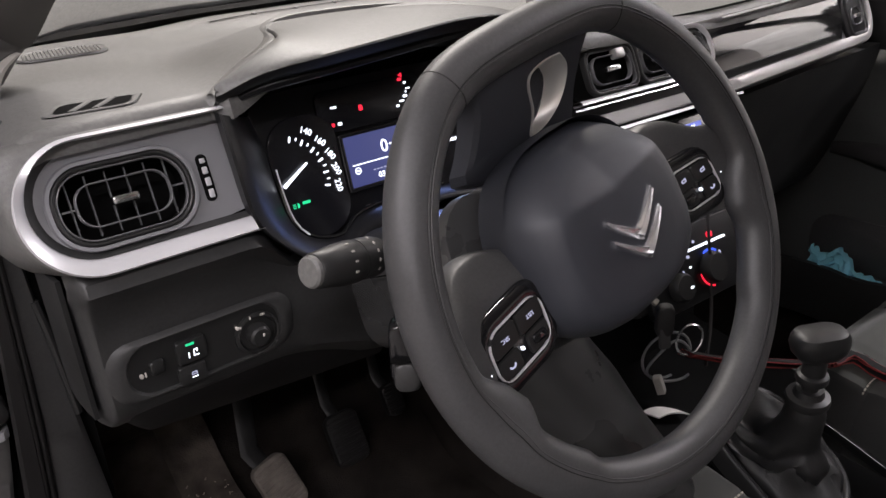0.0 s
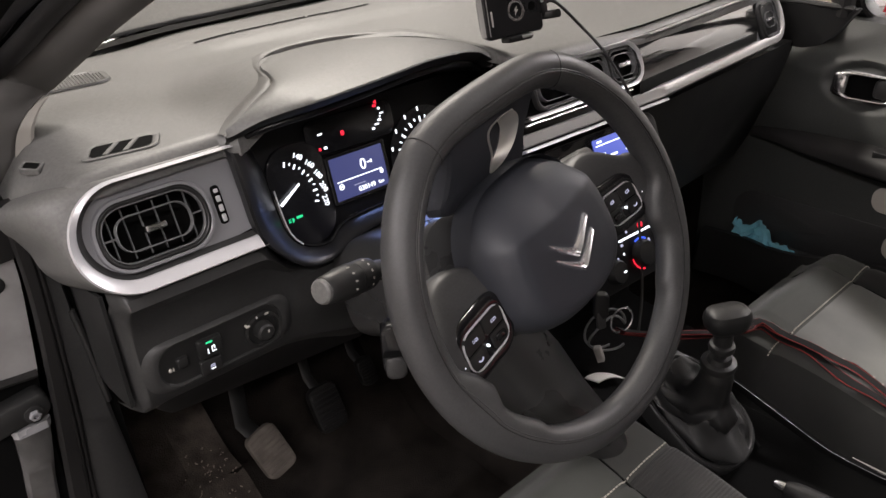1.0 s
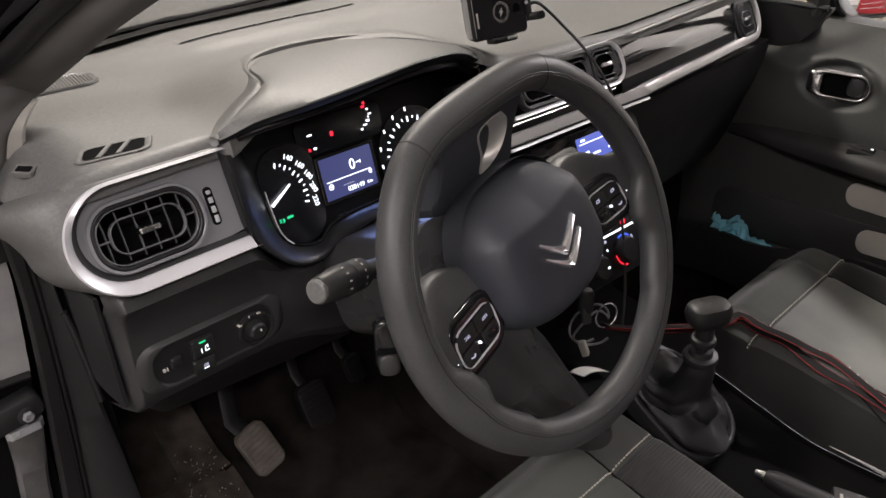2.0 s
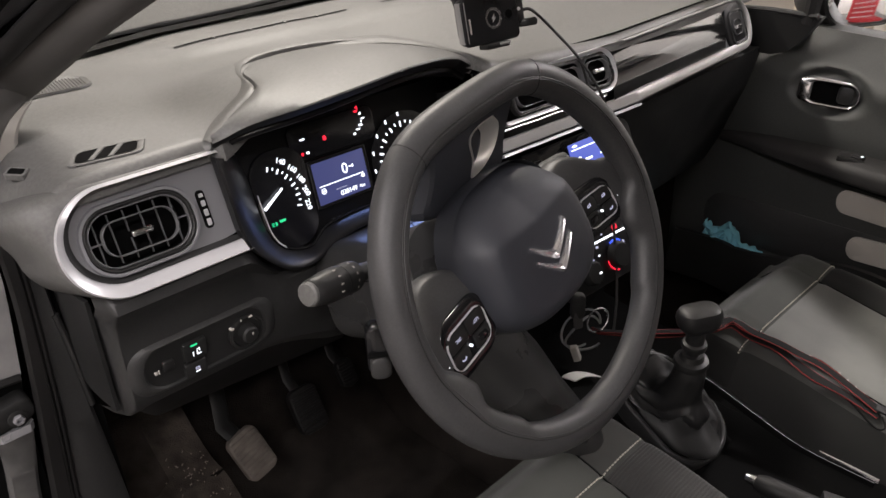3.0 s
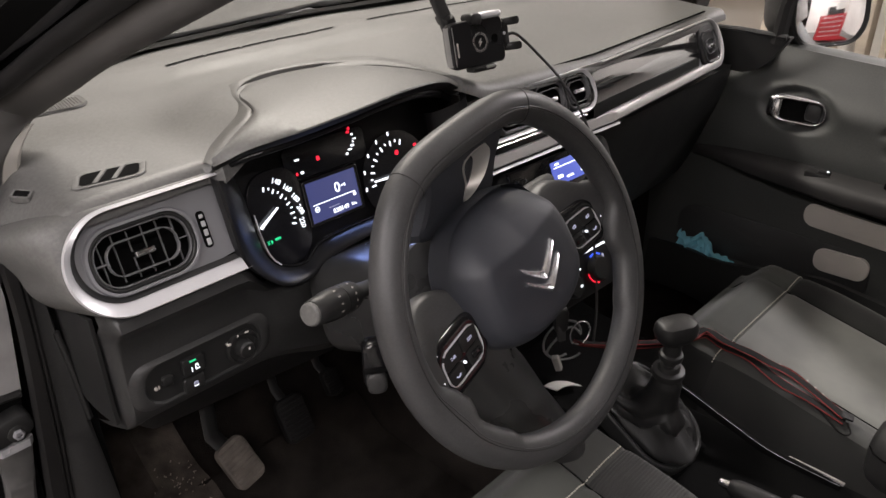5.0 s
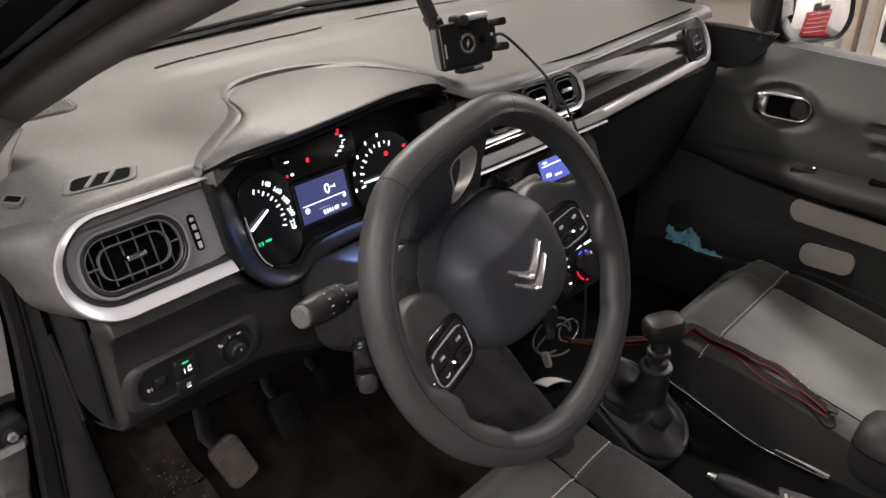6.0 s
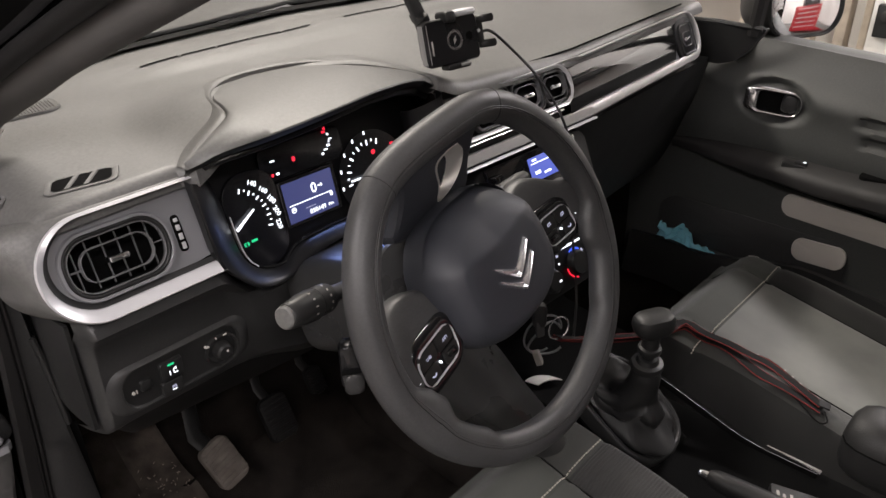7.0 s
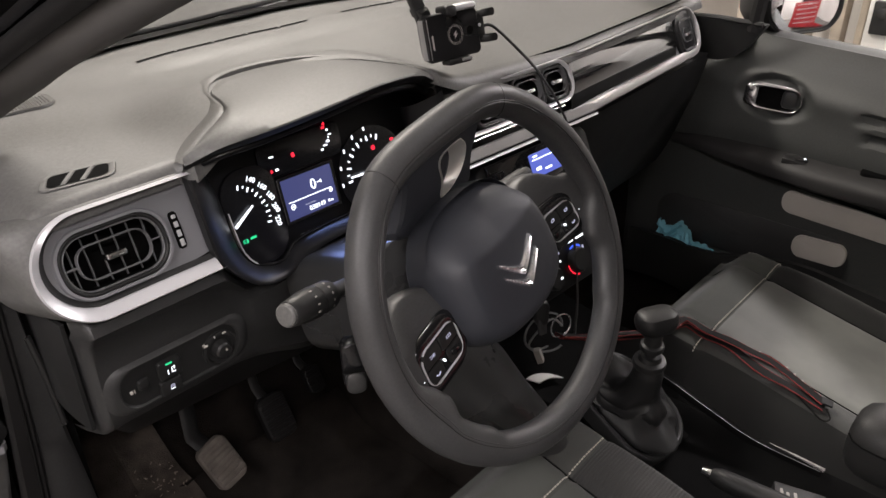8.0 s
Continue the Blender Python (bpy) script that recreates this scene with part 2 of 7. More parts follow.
def tube(bm, pts, r, n=8, caps=True, flat=1.0):
    """A round bar along points; r may be a list of radii; flat squeezes it."""
    pts = [Vector(p) for p in pts]
    rs = r if isinstance(r, (list, tuple)) else [r] * len(pts)
    t0 = (pts[1] - pts[0]).normalized()
    up = Vector((0, 0, 1)) if abs(t0.z) < 0.9 else Vector((1, 0, 0))
    loops = []
    for i, p in enumerate(pts):
        t = (pts[min(i + 1, len(pts) - 1)] - pts[max(i - 1, 0)]).normalized()
        s = t.cross(up).normalized()
        up = s.cross(t).normalized()
        loops.append([p + rs[i] * (math.cos(a) * s + flat * math.sin(a) * up) for a in (2 * math.pi * k / n for k in range(n))])
    return loft(bm, loops, cap0=caps, cap1=caps)


def spline(pts, n=8):
    """A smooth line through points."""
    p = [Vector(q) for q in pts]
    p = [2 * p[0] - p[1]] + p + [2 * p[-1] - p[-2]]
    out = []
    for i in range(1, len(p) - 2):
        for k in range(n):
            t = k / n
            a, b, c, d = p[i - 1], p[i], p[i + 1], p[i + 2]
            out.append(0.5 * ((2 * b) + (c - a) * t + (2 * a - 5 * b + 4 * c - d) * t * t + (3 * b - a - 3 * c + d) * t ** 3))
    return out + [p[-2]]


def lathe(bm, m, prof, n=24, cap0=True, cap1=True):
    """Turns a profile of (radius, height) about the frame's z."""
    return loft(bm, [[m @ Vector((r * math.cos(a), r * math.sin(a), z)) for a in (2 * math.pi * k / n for k in range(n))] for r, z in prof], cap0=cap0, cap1=cap1)


def sheet(bm, f, nu, nv, thick=None):
    """A surface from f(u, v), u and v from 0 to 1; thick: a vector for its other side."""
    g = [[Vector(f(i / nu, j / nv)) for j in range(nv + 1)] for i in range(nu + 1)]
    if thick is None:
        return loft(bm, g, closed=False)
    t = Vector(thick)
    return loft(bm, [row + [p + t for p in reversed(row)] for row in g], cap0=True, cap1=True)


def ipol(x, table):
    xs, ys = [a for a, _ in table], [b for _, b in table]
    return float(np.interp(x, xs, ys))


def smooth(a, b, x):
    t = min(max((x - a) / (b - a), 0), 1)
    return t * t * (3 - 2 * t)


def box(bm, x0, x1, y0, y1, z0, z1, m=ID, bevel=0.0):
    if bevel:
        return slab(bm, m @ pose((x0 + x1) / 2, (y0 + y1) / 2, z0), x1 - x0, y1 - y0, bevel, 0, z1 - z0, bevel, n=2)
    vs = [bm.verts.new(m @ Vector(p)) for p in ((x0, y0, z0), (x1, y0, z0), (x1, y1, z0), (x0, y1, z0), (x0, y0, z1), (x1, y0, z1), (x1, y1, z1), (x0, y1, z1))]
    for f in ((0, 1, 2, 3), (4, 5, 6, 7), (0, 1, 5, 4), (1, 2, 6, 5), (2, 3, 7, 6), (3, 0, 4, 7)):
        bm.faces.new([vs[i] for i in f])
    return bm


def lettering(name, text, m, height, material, parent, depth=0.0003):
    """Letters in the built-in font, centred on the frame m."""
    cu = bpy.data.curves.new(name, "FONT")
    cu.body, cu.size, cu.extrude, cu.align_x, cu.align_y = text, height * 1.35, depth, "CENTER", "CENTER"
    cu.resolution_u = 3
    tmp = bpy.data.objects.new(name, cu)
    me = bpy.data.meshes.new_from_object(tmp)
    bpy.data.objects.remove(tmp)
    me.transform(m)
    me.materials.append(M[material])
    ob = new(name, me)
    ob.parent = parent
    ob.matrix_parent_inverse = world_of(parent).inverted()
    return ob


def B():
    return bmesh.new()


def on_axis_of(p, q):
    """A frame at p whose z points to q."""
    return Matrix.Translation(Vector(p)) @ (Vector(q) - Vector(p)).to_track_quat("Z", "Y").to_matrix().to_4x4()



# ---- the garage ----
def plain_box(name, x0, x1, y0, y1, z0, z1, mat, label, category, kind="structure"):
    bm = box(B(), x0, x1, y0, y1, z0, z1)
    ob = part(name, bm, mat)
    return tagged(ob, label, category, kind=kind)


GX0, GX1, GY0, GY1, GZ = -3.6, 3.4, -4.6, 3.1, 2.75
plain_box("ground", GX0 - 0.2, GX1 + 0.2, GY0 - 0.2, GY1 + 0.2, -0.15, 0.0, "concrete", "grey concrete garage floor", "floor")
plain_box("wall_west", GX0 - 0.2, GX0, GY0 - 0.2, GY1 + 0.2, 0.0, GZ, "wall", "off-white painted garage wall", "wall")
plain_box("wall_east", GX1, GX1 + 0.2, GY0 - 0.2, GY1 + 0.2, 0.0, GZ, "wall", "off-white painted garage wall", "wall")
plain_box("wall_south", GX0, GX1, GY0 - 0.2, GY0, 0.0, GZ, "wall", "off-white painted garage wall", "wall")
plain_box("wall_north", GX0, GX1, GY1, GY1 + 0.2, 0.0, GZ, "wall", "off-white painted garage wall", "wall")
plain_box("ceiling", GX0 - 0.2, GX1 + 0.2, GY0 - 0.2, GY1 + 0.2, GZ, GZ + 0.15, "ceiling", "white painted garage ceiling", "ceiling")

for (lx, ly, lz), lsx, lsy, lw in LAMPS:
    th = thing("ceiling_light", "unseen white batten light with a glowing tube on the ceiling", "light", (lx, ly, GZ), group="garage lights")
    part("housing", slab(B(), pose(lx, ly, GZ, 180), lsx + 0.06, lsy, 0.01, 0, 0.055, 0.004), "white", th)
    long_x = lsx > lsy
    for s in (-0.035, 0.035):
        a = (lx - lsx / 2, ly + s, lz - 0.0) if long_x else (lx + s, ly - lsy / 2, lz)
        b = (lx + lsx / 2, ly + s, lz - 0.0) if long_x else (lx + s, ly + lsy / 2, lz)
        part("tube", tube(B(), [Vector(a) + Vector((0, 0, 0.045)), Vector(b) + Vector((0, 0, 0.045))], 0.013, 10), "tube", th)

# ---- the car's shell: floor, posts, roof, glass ----
def top_z(x, y):
    """Height of the dashboard's top."""
    base = ipol(x, [(-0.37, 1.070), (-0.30, 1.078), (-0.2, 1.081), (0.2, 1.080), (0.5, 1.066), (1.06, 1.062)])
    base += 0.012 * smooth(0.34, 0.60, y) * smooth(0.2, 0.5, x) + 0.003 * smooth(0.36, 0.5, y) - 0.012 * smooth(0.70, 0.84, y)
    d = math.hypot(max(abs(x - 0.05) - 0.09, 0) / 0.8, max(y - 0.40, 0) * 0.9)
    base += 0.006 * smooth(0.625, 0.665, y) * smooth(-0.10, 0.06, x) - 0.004
    return base + 0.036 * (1 - smooth(0.0, 0.17, d))


HOOD_B = [(-0.166, 0.306), (-0.128, 0.321), (-0.094, 0.334), (-0.086, 0.345), (-0.078, 0.365), (-0.066, 0.404), (-0.035, 0.437), (0.02, 0.452), (0.08, 0.440), (0.13, 0.404), (0.17, 0.350), (0.205, 0.306)]


def front_y(x):
    if x < -0.166:
        return 0.322 + 0.085 * smooth(-0.322, -0.362, x)
    if x < 0.205:
        return ipol(x, HOOD_B) - 0.006
    return ipol(x, [(0.205, 0.300), (0.5, 0.298), (0.75, 0.312), (1.06, 0.335)])


def back_y(x):
    return ipol(x, [(-0.38, 0.62), (-0.2, 0.76), (0.0, 0.825), (0.35, 0.865), (0.7, 0.825), (0.9, 0.76), (1.08, 0.62)])


shell = thing("car_floor", "dark carpeted floor and dim footwell of the car", "car floor", (0.35, 0, 0.36), kind="structure")
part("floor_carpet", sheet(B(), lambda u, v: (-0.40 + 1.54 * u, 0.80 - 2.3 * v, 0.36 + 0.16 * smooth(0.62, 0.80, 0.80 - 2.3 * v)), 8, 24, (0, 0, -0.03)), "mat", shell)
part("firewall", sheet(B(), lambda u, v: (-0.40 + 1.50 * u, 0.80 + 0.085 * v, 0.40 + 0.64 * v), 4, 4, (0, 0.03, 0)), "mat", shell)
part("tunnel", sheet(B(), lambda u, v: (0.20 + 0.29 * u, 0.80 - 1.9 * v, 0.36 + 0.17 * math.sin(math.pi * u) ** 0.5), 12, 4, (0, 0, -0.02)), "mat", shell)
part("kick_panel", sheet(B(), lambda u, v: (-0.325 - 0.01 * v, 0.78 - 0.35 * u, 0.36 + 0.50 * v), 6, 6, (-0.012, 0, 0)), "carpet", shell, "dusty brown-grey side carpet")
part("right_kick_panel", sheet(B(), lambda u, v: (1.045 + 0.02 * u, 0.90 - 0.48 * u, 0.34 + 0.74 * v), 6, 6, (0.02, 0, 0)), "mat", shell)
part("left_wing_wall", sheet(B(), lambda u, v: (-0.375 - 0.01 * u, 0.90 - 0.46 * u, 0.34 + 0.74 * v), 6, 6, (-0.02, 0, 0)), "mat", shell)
part("foot_rest", sheet(B(), lambda u, v: (-0.305 + 0.105 * u, 0.44 + 0.26 * v, 0.372 + 0.15 * v * v), 4, 8, (0, 0.02, -0.02)), "carpet", shell, "dusty foot rest beside the clutch pedal")
# extra sheet in the paler carpet, where the footwell looks lit
part("footwell_carpet", sheet(B(), lambda u, v: (-0.33 + 0.21 * u, 0.34 + 0.42 * v, 0.384 + 0.045 * smooth(0.48, 0.58, 0.34 + 0.42 * v) + 0.12 * smooth(0.60, 0.80, 0.34 + 0.42 * v) + 0.004 * math.sin(17 * u + 5 * v) - 0.012 * smooth(0.8, 1.0, u)), 16, 24, (0, 0, -0.02)), "lit_carpet", shell, "grey-brown carpet beside the pedals, made paler for the light on it")
rnd0 = random.Random(11)
bm = B()
for _ in range(60):
    u, v = rnd0.random(), rnd0.random()
    q = Vector((-0.21 + 0.08 * u, 0.52 + 0.12 * v, 0.386 + 0.045 * smooth(0.48, 0.58, 0.52 + 0.12 * v) + 0.12 * smooth(0.60, 0.80, 0.52 + 0.12 * v)))
    tube(bm, [q, q + Vector((rnd0.uniform(-0.004, 0.004), rnd0.uniform(-0.004, 0.004), 0.0015))], rnd0.uniform(0.0005, 0.0012), 4)
part("crumbs", bm, "dust", shell, "pale crumbs and dust", kind="stuff")
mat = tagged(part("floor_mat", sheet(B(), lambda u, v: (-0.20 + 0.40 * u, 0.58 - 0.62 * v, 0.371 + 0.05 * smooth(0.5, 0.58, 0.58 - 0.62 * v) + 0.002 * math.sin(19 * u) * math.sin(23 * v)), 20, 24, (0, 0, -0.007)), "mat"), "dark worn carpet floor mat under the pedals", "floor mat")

# door post of the open driver's side, with its seals
post = thing("door_post", "painted door post with black rubber seals beside the dashboard", "door post", (-0.37, 0.45, 0.5), kind="structure")


def band(name, rows, y, d, mat_, label="", parent=post):
    """An upright band from rows of (left x, right x, z), d proud of y, with rounded edges."""
    loops = []
    for xl, xr, z in spline(rows, 5):
        e = 0.12 * (xr - xl)
        loops.append([Vector((xl, y, z)), Vector((xl, y - 0.7 * d, z)), Vector((xl + e, y - d, z)), Vector((xr - e, y - d, z)), Vector((xr, y - 0.7 * d, z)), Vector((xr, y, z))])
    return part(name, loft(B(), loops, cap0=True, cap1=True), mat_, parent, label)


band("inner_trim", [(-0.343, -0.326, 0.975), (-0.345, -0.324, 0.90), (-0.353, -0.317, 0.77), (-0.364, -0.311, 0.67), (-0.378, -0.305, 0.55)], 0.422, 0.012, "dash_low", "grey plastic trim beside the footwell")
part("trim_notch", tube(B(), spline([(-0.326, 0.411, 0.905), (-0.322, 0.409, 0.86), (-0.318, 0.409, 0.78)], 6), 0.004, 8), "black", post)
part("seal_bead", tube(B(), spline([(-0.342, 0.407, 1.02), (-0.3435, 0.407, 0.935), (-0.353, 0.407, 0.786), (-0.364, 0.407, 0.671), (-0.382, 0.40, 0.52)], 8), 0.0030, 8), "seal", post)
part("seal_bead", tube(B(), spline([(-0.3475, 0.405, 1.02), (-0.349, 0.405, 0.935), (-0.3585, 0.405, 0.786), (-0.3695, 0.405, 0.671), (-0.388, 0.40, 0.52)], 8), 0.0026, 8), "seal", post)
band("rubber_seal", [(-0.358, -0.346, 1.04), (-0.3585, -0.3475, 0.935), (-0.371, -0.357, 0.81), (-0.387, -0.368, 0.679), (-0.405, -0.385, 0.52)], 0.418, 0.016, "seal", "black rubber door seal")
band("upper_jamb", [(-0.52, -0.352, 1.12), (-0.52, -0.356, 0.975)], 0.430, 0.008, "seal")
band("painted_jamb", [(-0.52, -0.358, 0.985), (-0.52, -0.360, 0.94), (-0.52, -0.372, 0.842)], 0.432, 0.006, "jamb", "bare silver painted metal")
part("drain_hole", lathe(B(), face_frame((-0.3825, 0.4262, 0.953)), [(0.0095, -0.001), (0.0095, 0.0010), (0.0085, 0.0016), (0.0005, 0.0014)], 24), "black", post, "round black rubber plug")
# near-black sheet: the shade round the hinge is put into its colour
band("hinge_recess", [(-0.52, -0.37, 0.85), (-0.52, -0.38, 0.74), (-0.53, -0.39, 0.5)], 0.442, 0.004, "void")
part("jamb_fold", tube(B(), [(-0.50, 0.428, 0.851), (-0.43, 0.426, 0.846), (-0.374, 0.426, 0.840)], 0.005, 8), "seal", post)
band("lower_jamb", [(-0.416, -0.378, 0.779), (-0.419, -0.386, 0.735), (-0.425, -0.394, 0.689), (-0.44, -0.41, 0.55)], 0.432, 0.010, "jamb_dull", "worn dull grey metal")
band("jamb_edge", [(-0.417, -0.377, 0.786), (-0.417, -0.378, 0.776)], 0.434, 0.018, "paint")
hinge = part("hinge_arm", slab(B(), face_frame((-0.408, 0.425, 0.803), 0, 0) @ pose(0, 0, 0, 0, 0, 8), 0.072, 0.030, 0.010, -0.012, 0.010, 0.004), "black", post, "dark steel door hinge")
part("hinge_washer", lathe(B(), face_frame((-0.391, 0.4155, 0.800)), [(0.0105, 0), (0.0105, 0.0016), (0.009, 0.0022), (0.003, 0.0023)], 20), "black", hinge)
part("hinge_bolt", lathe(B(), face_frame((-0.391, 0.4135, 0.800)), [(0.0062, 0), (0.0062, 0.004), (0.0052, 0.005), (0.0030, 0.0050), (0.0028, 0.002), (0.0005, 0.002)], 6), "grey_satin", hinge)

# left windscreen pillar: trim between its inner and outer edge, and the door seal outside it
pil = thing("windscreen_pillar", "dark grey trimmed windscreen pillar with black door seal", "pillar", (-0.30, 0.45, 1.05), kind="structure")
PIL_IN = [(-0.334, 0.458, 1.00), (-0.317, 0.460, 1.071), (-0.304, 0.461, 1.096), (-0.280, 0.480, 1.108), (-0.2539, 0.500, 1.1128), (-0.246, 0.40, 1.1576), (-0.237, 0.31, 1.199), (-0.2187, 0.10, 1.283), (-0.200, -0.10, 1.366), (-0.190, -0.20, 1.41), (-0.185, -0.40, 1.45)]
PIL_OUT = [(-0.400, 0.458, 1.01), (-0.386, 0.455, 1.080), (-0.365, 0.452, 1.115), (-0.335, 0.460, 1.128), (-0.302, 0.480, 1.140), (-0.285, 0.40, 1.178), (-0.268, 0.31, 1.222), (-0.243, 0.10, 1.310), (-0.236, -0.10, 1.385), (-0.235, -0.20, 1.425), (-0.235, -0.40, 1.465)]
PIN, POUT = spline(PIL_IN, 10), spline(PIL_OUT, 10)


def pillar_sweep(bm, pts, prof):
    ps = spline(pts, 8)
    loops = []
    for i, p in enumerate(ps):
        t = (ps[min(i + 1, len(ps) - 1)] - ps[max(i - 1, 0)]).normalized()
        s = t.cross(Vector((0, 0, 1))).normalized()
        w = s.cross(t)
        loops.append([p + s * a + w * b for a, b in prof])
    return loft(bm, loops, cap0=True, cap1=True)


def pillar_strip(prof):
    """A strip along the pillar; prof: places across it from inner (0) to outer edge (1), and how proud of it."""
    loops = []
    for i, (p, q) in enumerate(zip(PIN, POUT)):
        t = (PIN[min(i + 1, len(PIN) - 1)] - PIN[max(i - 1, 0)]).normalized()
        e = q - p
        n = e.cross(t).normalized()
        if n.y > 0:
            n = -n
        loops.append([p + e * f + n * d for f, d in prof])
    return loft(B(), loops, cap0=True, cap1=True)


part("trim", pillar_strip([(0.02, -0.035), (0.0, -0.006), (0.03, 0.001), (0.14, 0.0045), (0.35, 0.007), (0.60, 0.0065), (0.82, 0.003), (0.95, -0.003), (1.0, -0.012), (1.0, -0.040)]), "pillar", pil)
LIPN = 34
part("inner_lip", loft(B(), [[p + Vector(v) * (1 - 0.8 * i / LIPN) for v in ((-0.004, -0.007, 0.001), (0.014, -0.006, -0.004), (0.022, 0.006, -0.008), (0.0, 0.014, 0.0))] for i, p in enumerate(PIN[:LIPN])], cap0=True, cap1=True), "pocket", pil, "pale inner edge of the pillar trim")
part("door_seal", tube(B(), [q + (q - p).normalized() * 0.008 + Vector((0, 0.012, 0)) for p, q in zip(PIN, POUT)], 0.010, 10), "seal", pil)
# outer frame is near black: the shadow beyond the pillar as colour
part("outer_frame", pillar_strip([(1.05, -0.05), (1.05, -0.018), (1.7, -0.014), (2.4, -0.018), (2.4, -0.05)]), "void", pil)

# right pillar, roof and headliner close the cabin
pil2 = thing("windscreen_pillar", "dark grey trimmed windscreen pillar", "pillar", (1.07, 0.45, 1.05), kind="structure")
part("trim", pillar_sweep(B(), [(1.108, 0.445, 0.99), (1.09, 0.425, 1.09), (1.047, 0.310, 1.182), (1.0, 0.137, 1.272), (0.958, -0.02, 1.354), (0.932, -0.12, 1.405), (0.915, -0.35, 1.46)], [(-0.03, 0.03), (-0.03, -0.02), (0.0, -0.026), (0.03, -0.01), (0.03, 0.04)]), "pillar", pil2)
roof = thing("roof", "car roof with a pale grey headliner", "roof", (0.35, -0.8, 1.5), kind="structure")
part("headliner", sheet(B(), lambda u, v: (-0.25 + 1.19 * u, -0.17 - 1.7 * v, 1.46 + 0.05 * math.sin(math.pi * u) + 0.03 * math.sin(math.pi * v)), 10, 10, (0, 0, 0.03)), "pale", roof)
part("outer_skin", sheet(B(), lambda u, v: (-0.30 + 1.29 * u, -0.13 - 1.8 * v, 1.50 + 0.05 * math.sin(math.pi * u) + 0.03 * math.sin(math.pi * v)), 10, 10, (0, 0, 0.004)), "paint", roof)
# unseen wall across the rear, added to keep light out of the cabin
back = thing("rear_closure", "unseen dark wall added to close the rear of the cabin", "bulkhead", (0.35, -1.75, 0.4), kind="structure")
part("panel", sheet(B(), lambda u, v: (-0.33 + 1.36 * u, -1.72 - 0.1 * v, 0.36 + 1.12 * v), 6, 6, (0, -0.02, 0)), "mat", back)
side = thing("rear_side", "dark rear side trim with door opening", "side trim", (-0.36, -1.2, 0.4), kind="structure")
part("sill", sheet(B(), lambda u, v: (-0.36 - 0.05 * v, 0.42 - 2.1 * u, 0.38 + 0.02 * math.sin(math.pi * v)), 10, 4, (0, 0, -0.05)), "dash_low", side)
part("rear_panel", sheet(B(), lambda u, v: (-0.36 + 0.11 * smooth(0.5, 1, v), -0.85 - 0.9 * u, 0.36 + 1.10 * v), 8, 8, (-0.03, 0, 0)), "dash_low", side)

# windscreen with its black border, cowl, bonnet and wiper


def screen_at(u, v):
    x = -0.355 + 1.40 * u
    yb = back_y(x) + 0.045
    zb = 1.062
    yt, zt = -0.13 - 0.10 * (2 * u - 1) ** 2, 1.485
    xt = -0.245 + 1.18 * u
    return (x + (xt - x) * v, yb + (yt - yb) * v, zb + (zt - zb) * v)


glassy = thing("windscreen", "clear curved windscreen with black printed border", "windscreen", (0.35, 0.8, 1.06), kind="structure")
pane = part("pane", sheet(B(), screen_at, 24, 10), "glass", glassy)
pane.visible_shadow = False
part("border", sheet(B(), lambda u, v: Vector(screen_at(u, -0.03 + 0.080 * v)) + Vector((0, -0.002, -0.003)), 30, 2), "seal", glassy, "black border strip along the lower edge")
cowl = thing("bonnet", "silver painted bonnet with black cowl behind it", "bonnet", (0.35, 1.2, 0.9))
part("bonnet_skin", sheet(B(), lambda u, v: (-0.45 + 1.6 * u, 0.99 + 0.72 * v - 0.12 * (2 * u - 1) ** 2, 1.03 - 0.16 * v * v + 0.03 * math.sin(math.pi * u)), 20, 14, (0, 0, -0.012)), "bonnet", cowl)
part("cowl_grille", sheet(B(), lambda u, v: (-0.40 + 1.5 * u, 0.86 + 0.13 * v - 0.11 * (2 * u - 1) ** 2, 1.035 + 0.004 * math.sin(60 * v)), 24, 16, (0, 0, -0.012)), "paint", cowl)
wiper = thing("wiper", "grey metal wiper arm with rubber blade on the windscreen", "wiper", (0.15, 0.9, 1.06))
W0, W1 = Vector(screen_at(0.30, 0.0)), Vector(screen_at(0.72, 0.010))
UPV = Vector((0, 0.045, 0.004))
part("arm", tube(B(), [W0 + UPV, W0.lerp(W1, 0.5) + UPV * 1.3, W1 + UPV], 0.007, 8, flat=0.6), "steel", wiper)
part("blade", tube(B(), [W0 + UPV * 0.4, W1 + UPV * 0.4], 0.004, 6), "rubber", wiper)

# ---- dashboard ----
dash = thing("dashboard", "dark grained plastic dashboard with silver trim bands", "dashboard", (0.35, 0.5, 0.9))
XS = sorted(set([round(-0.348 + 0.012 * i, 4) for i in range(116)]))


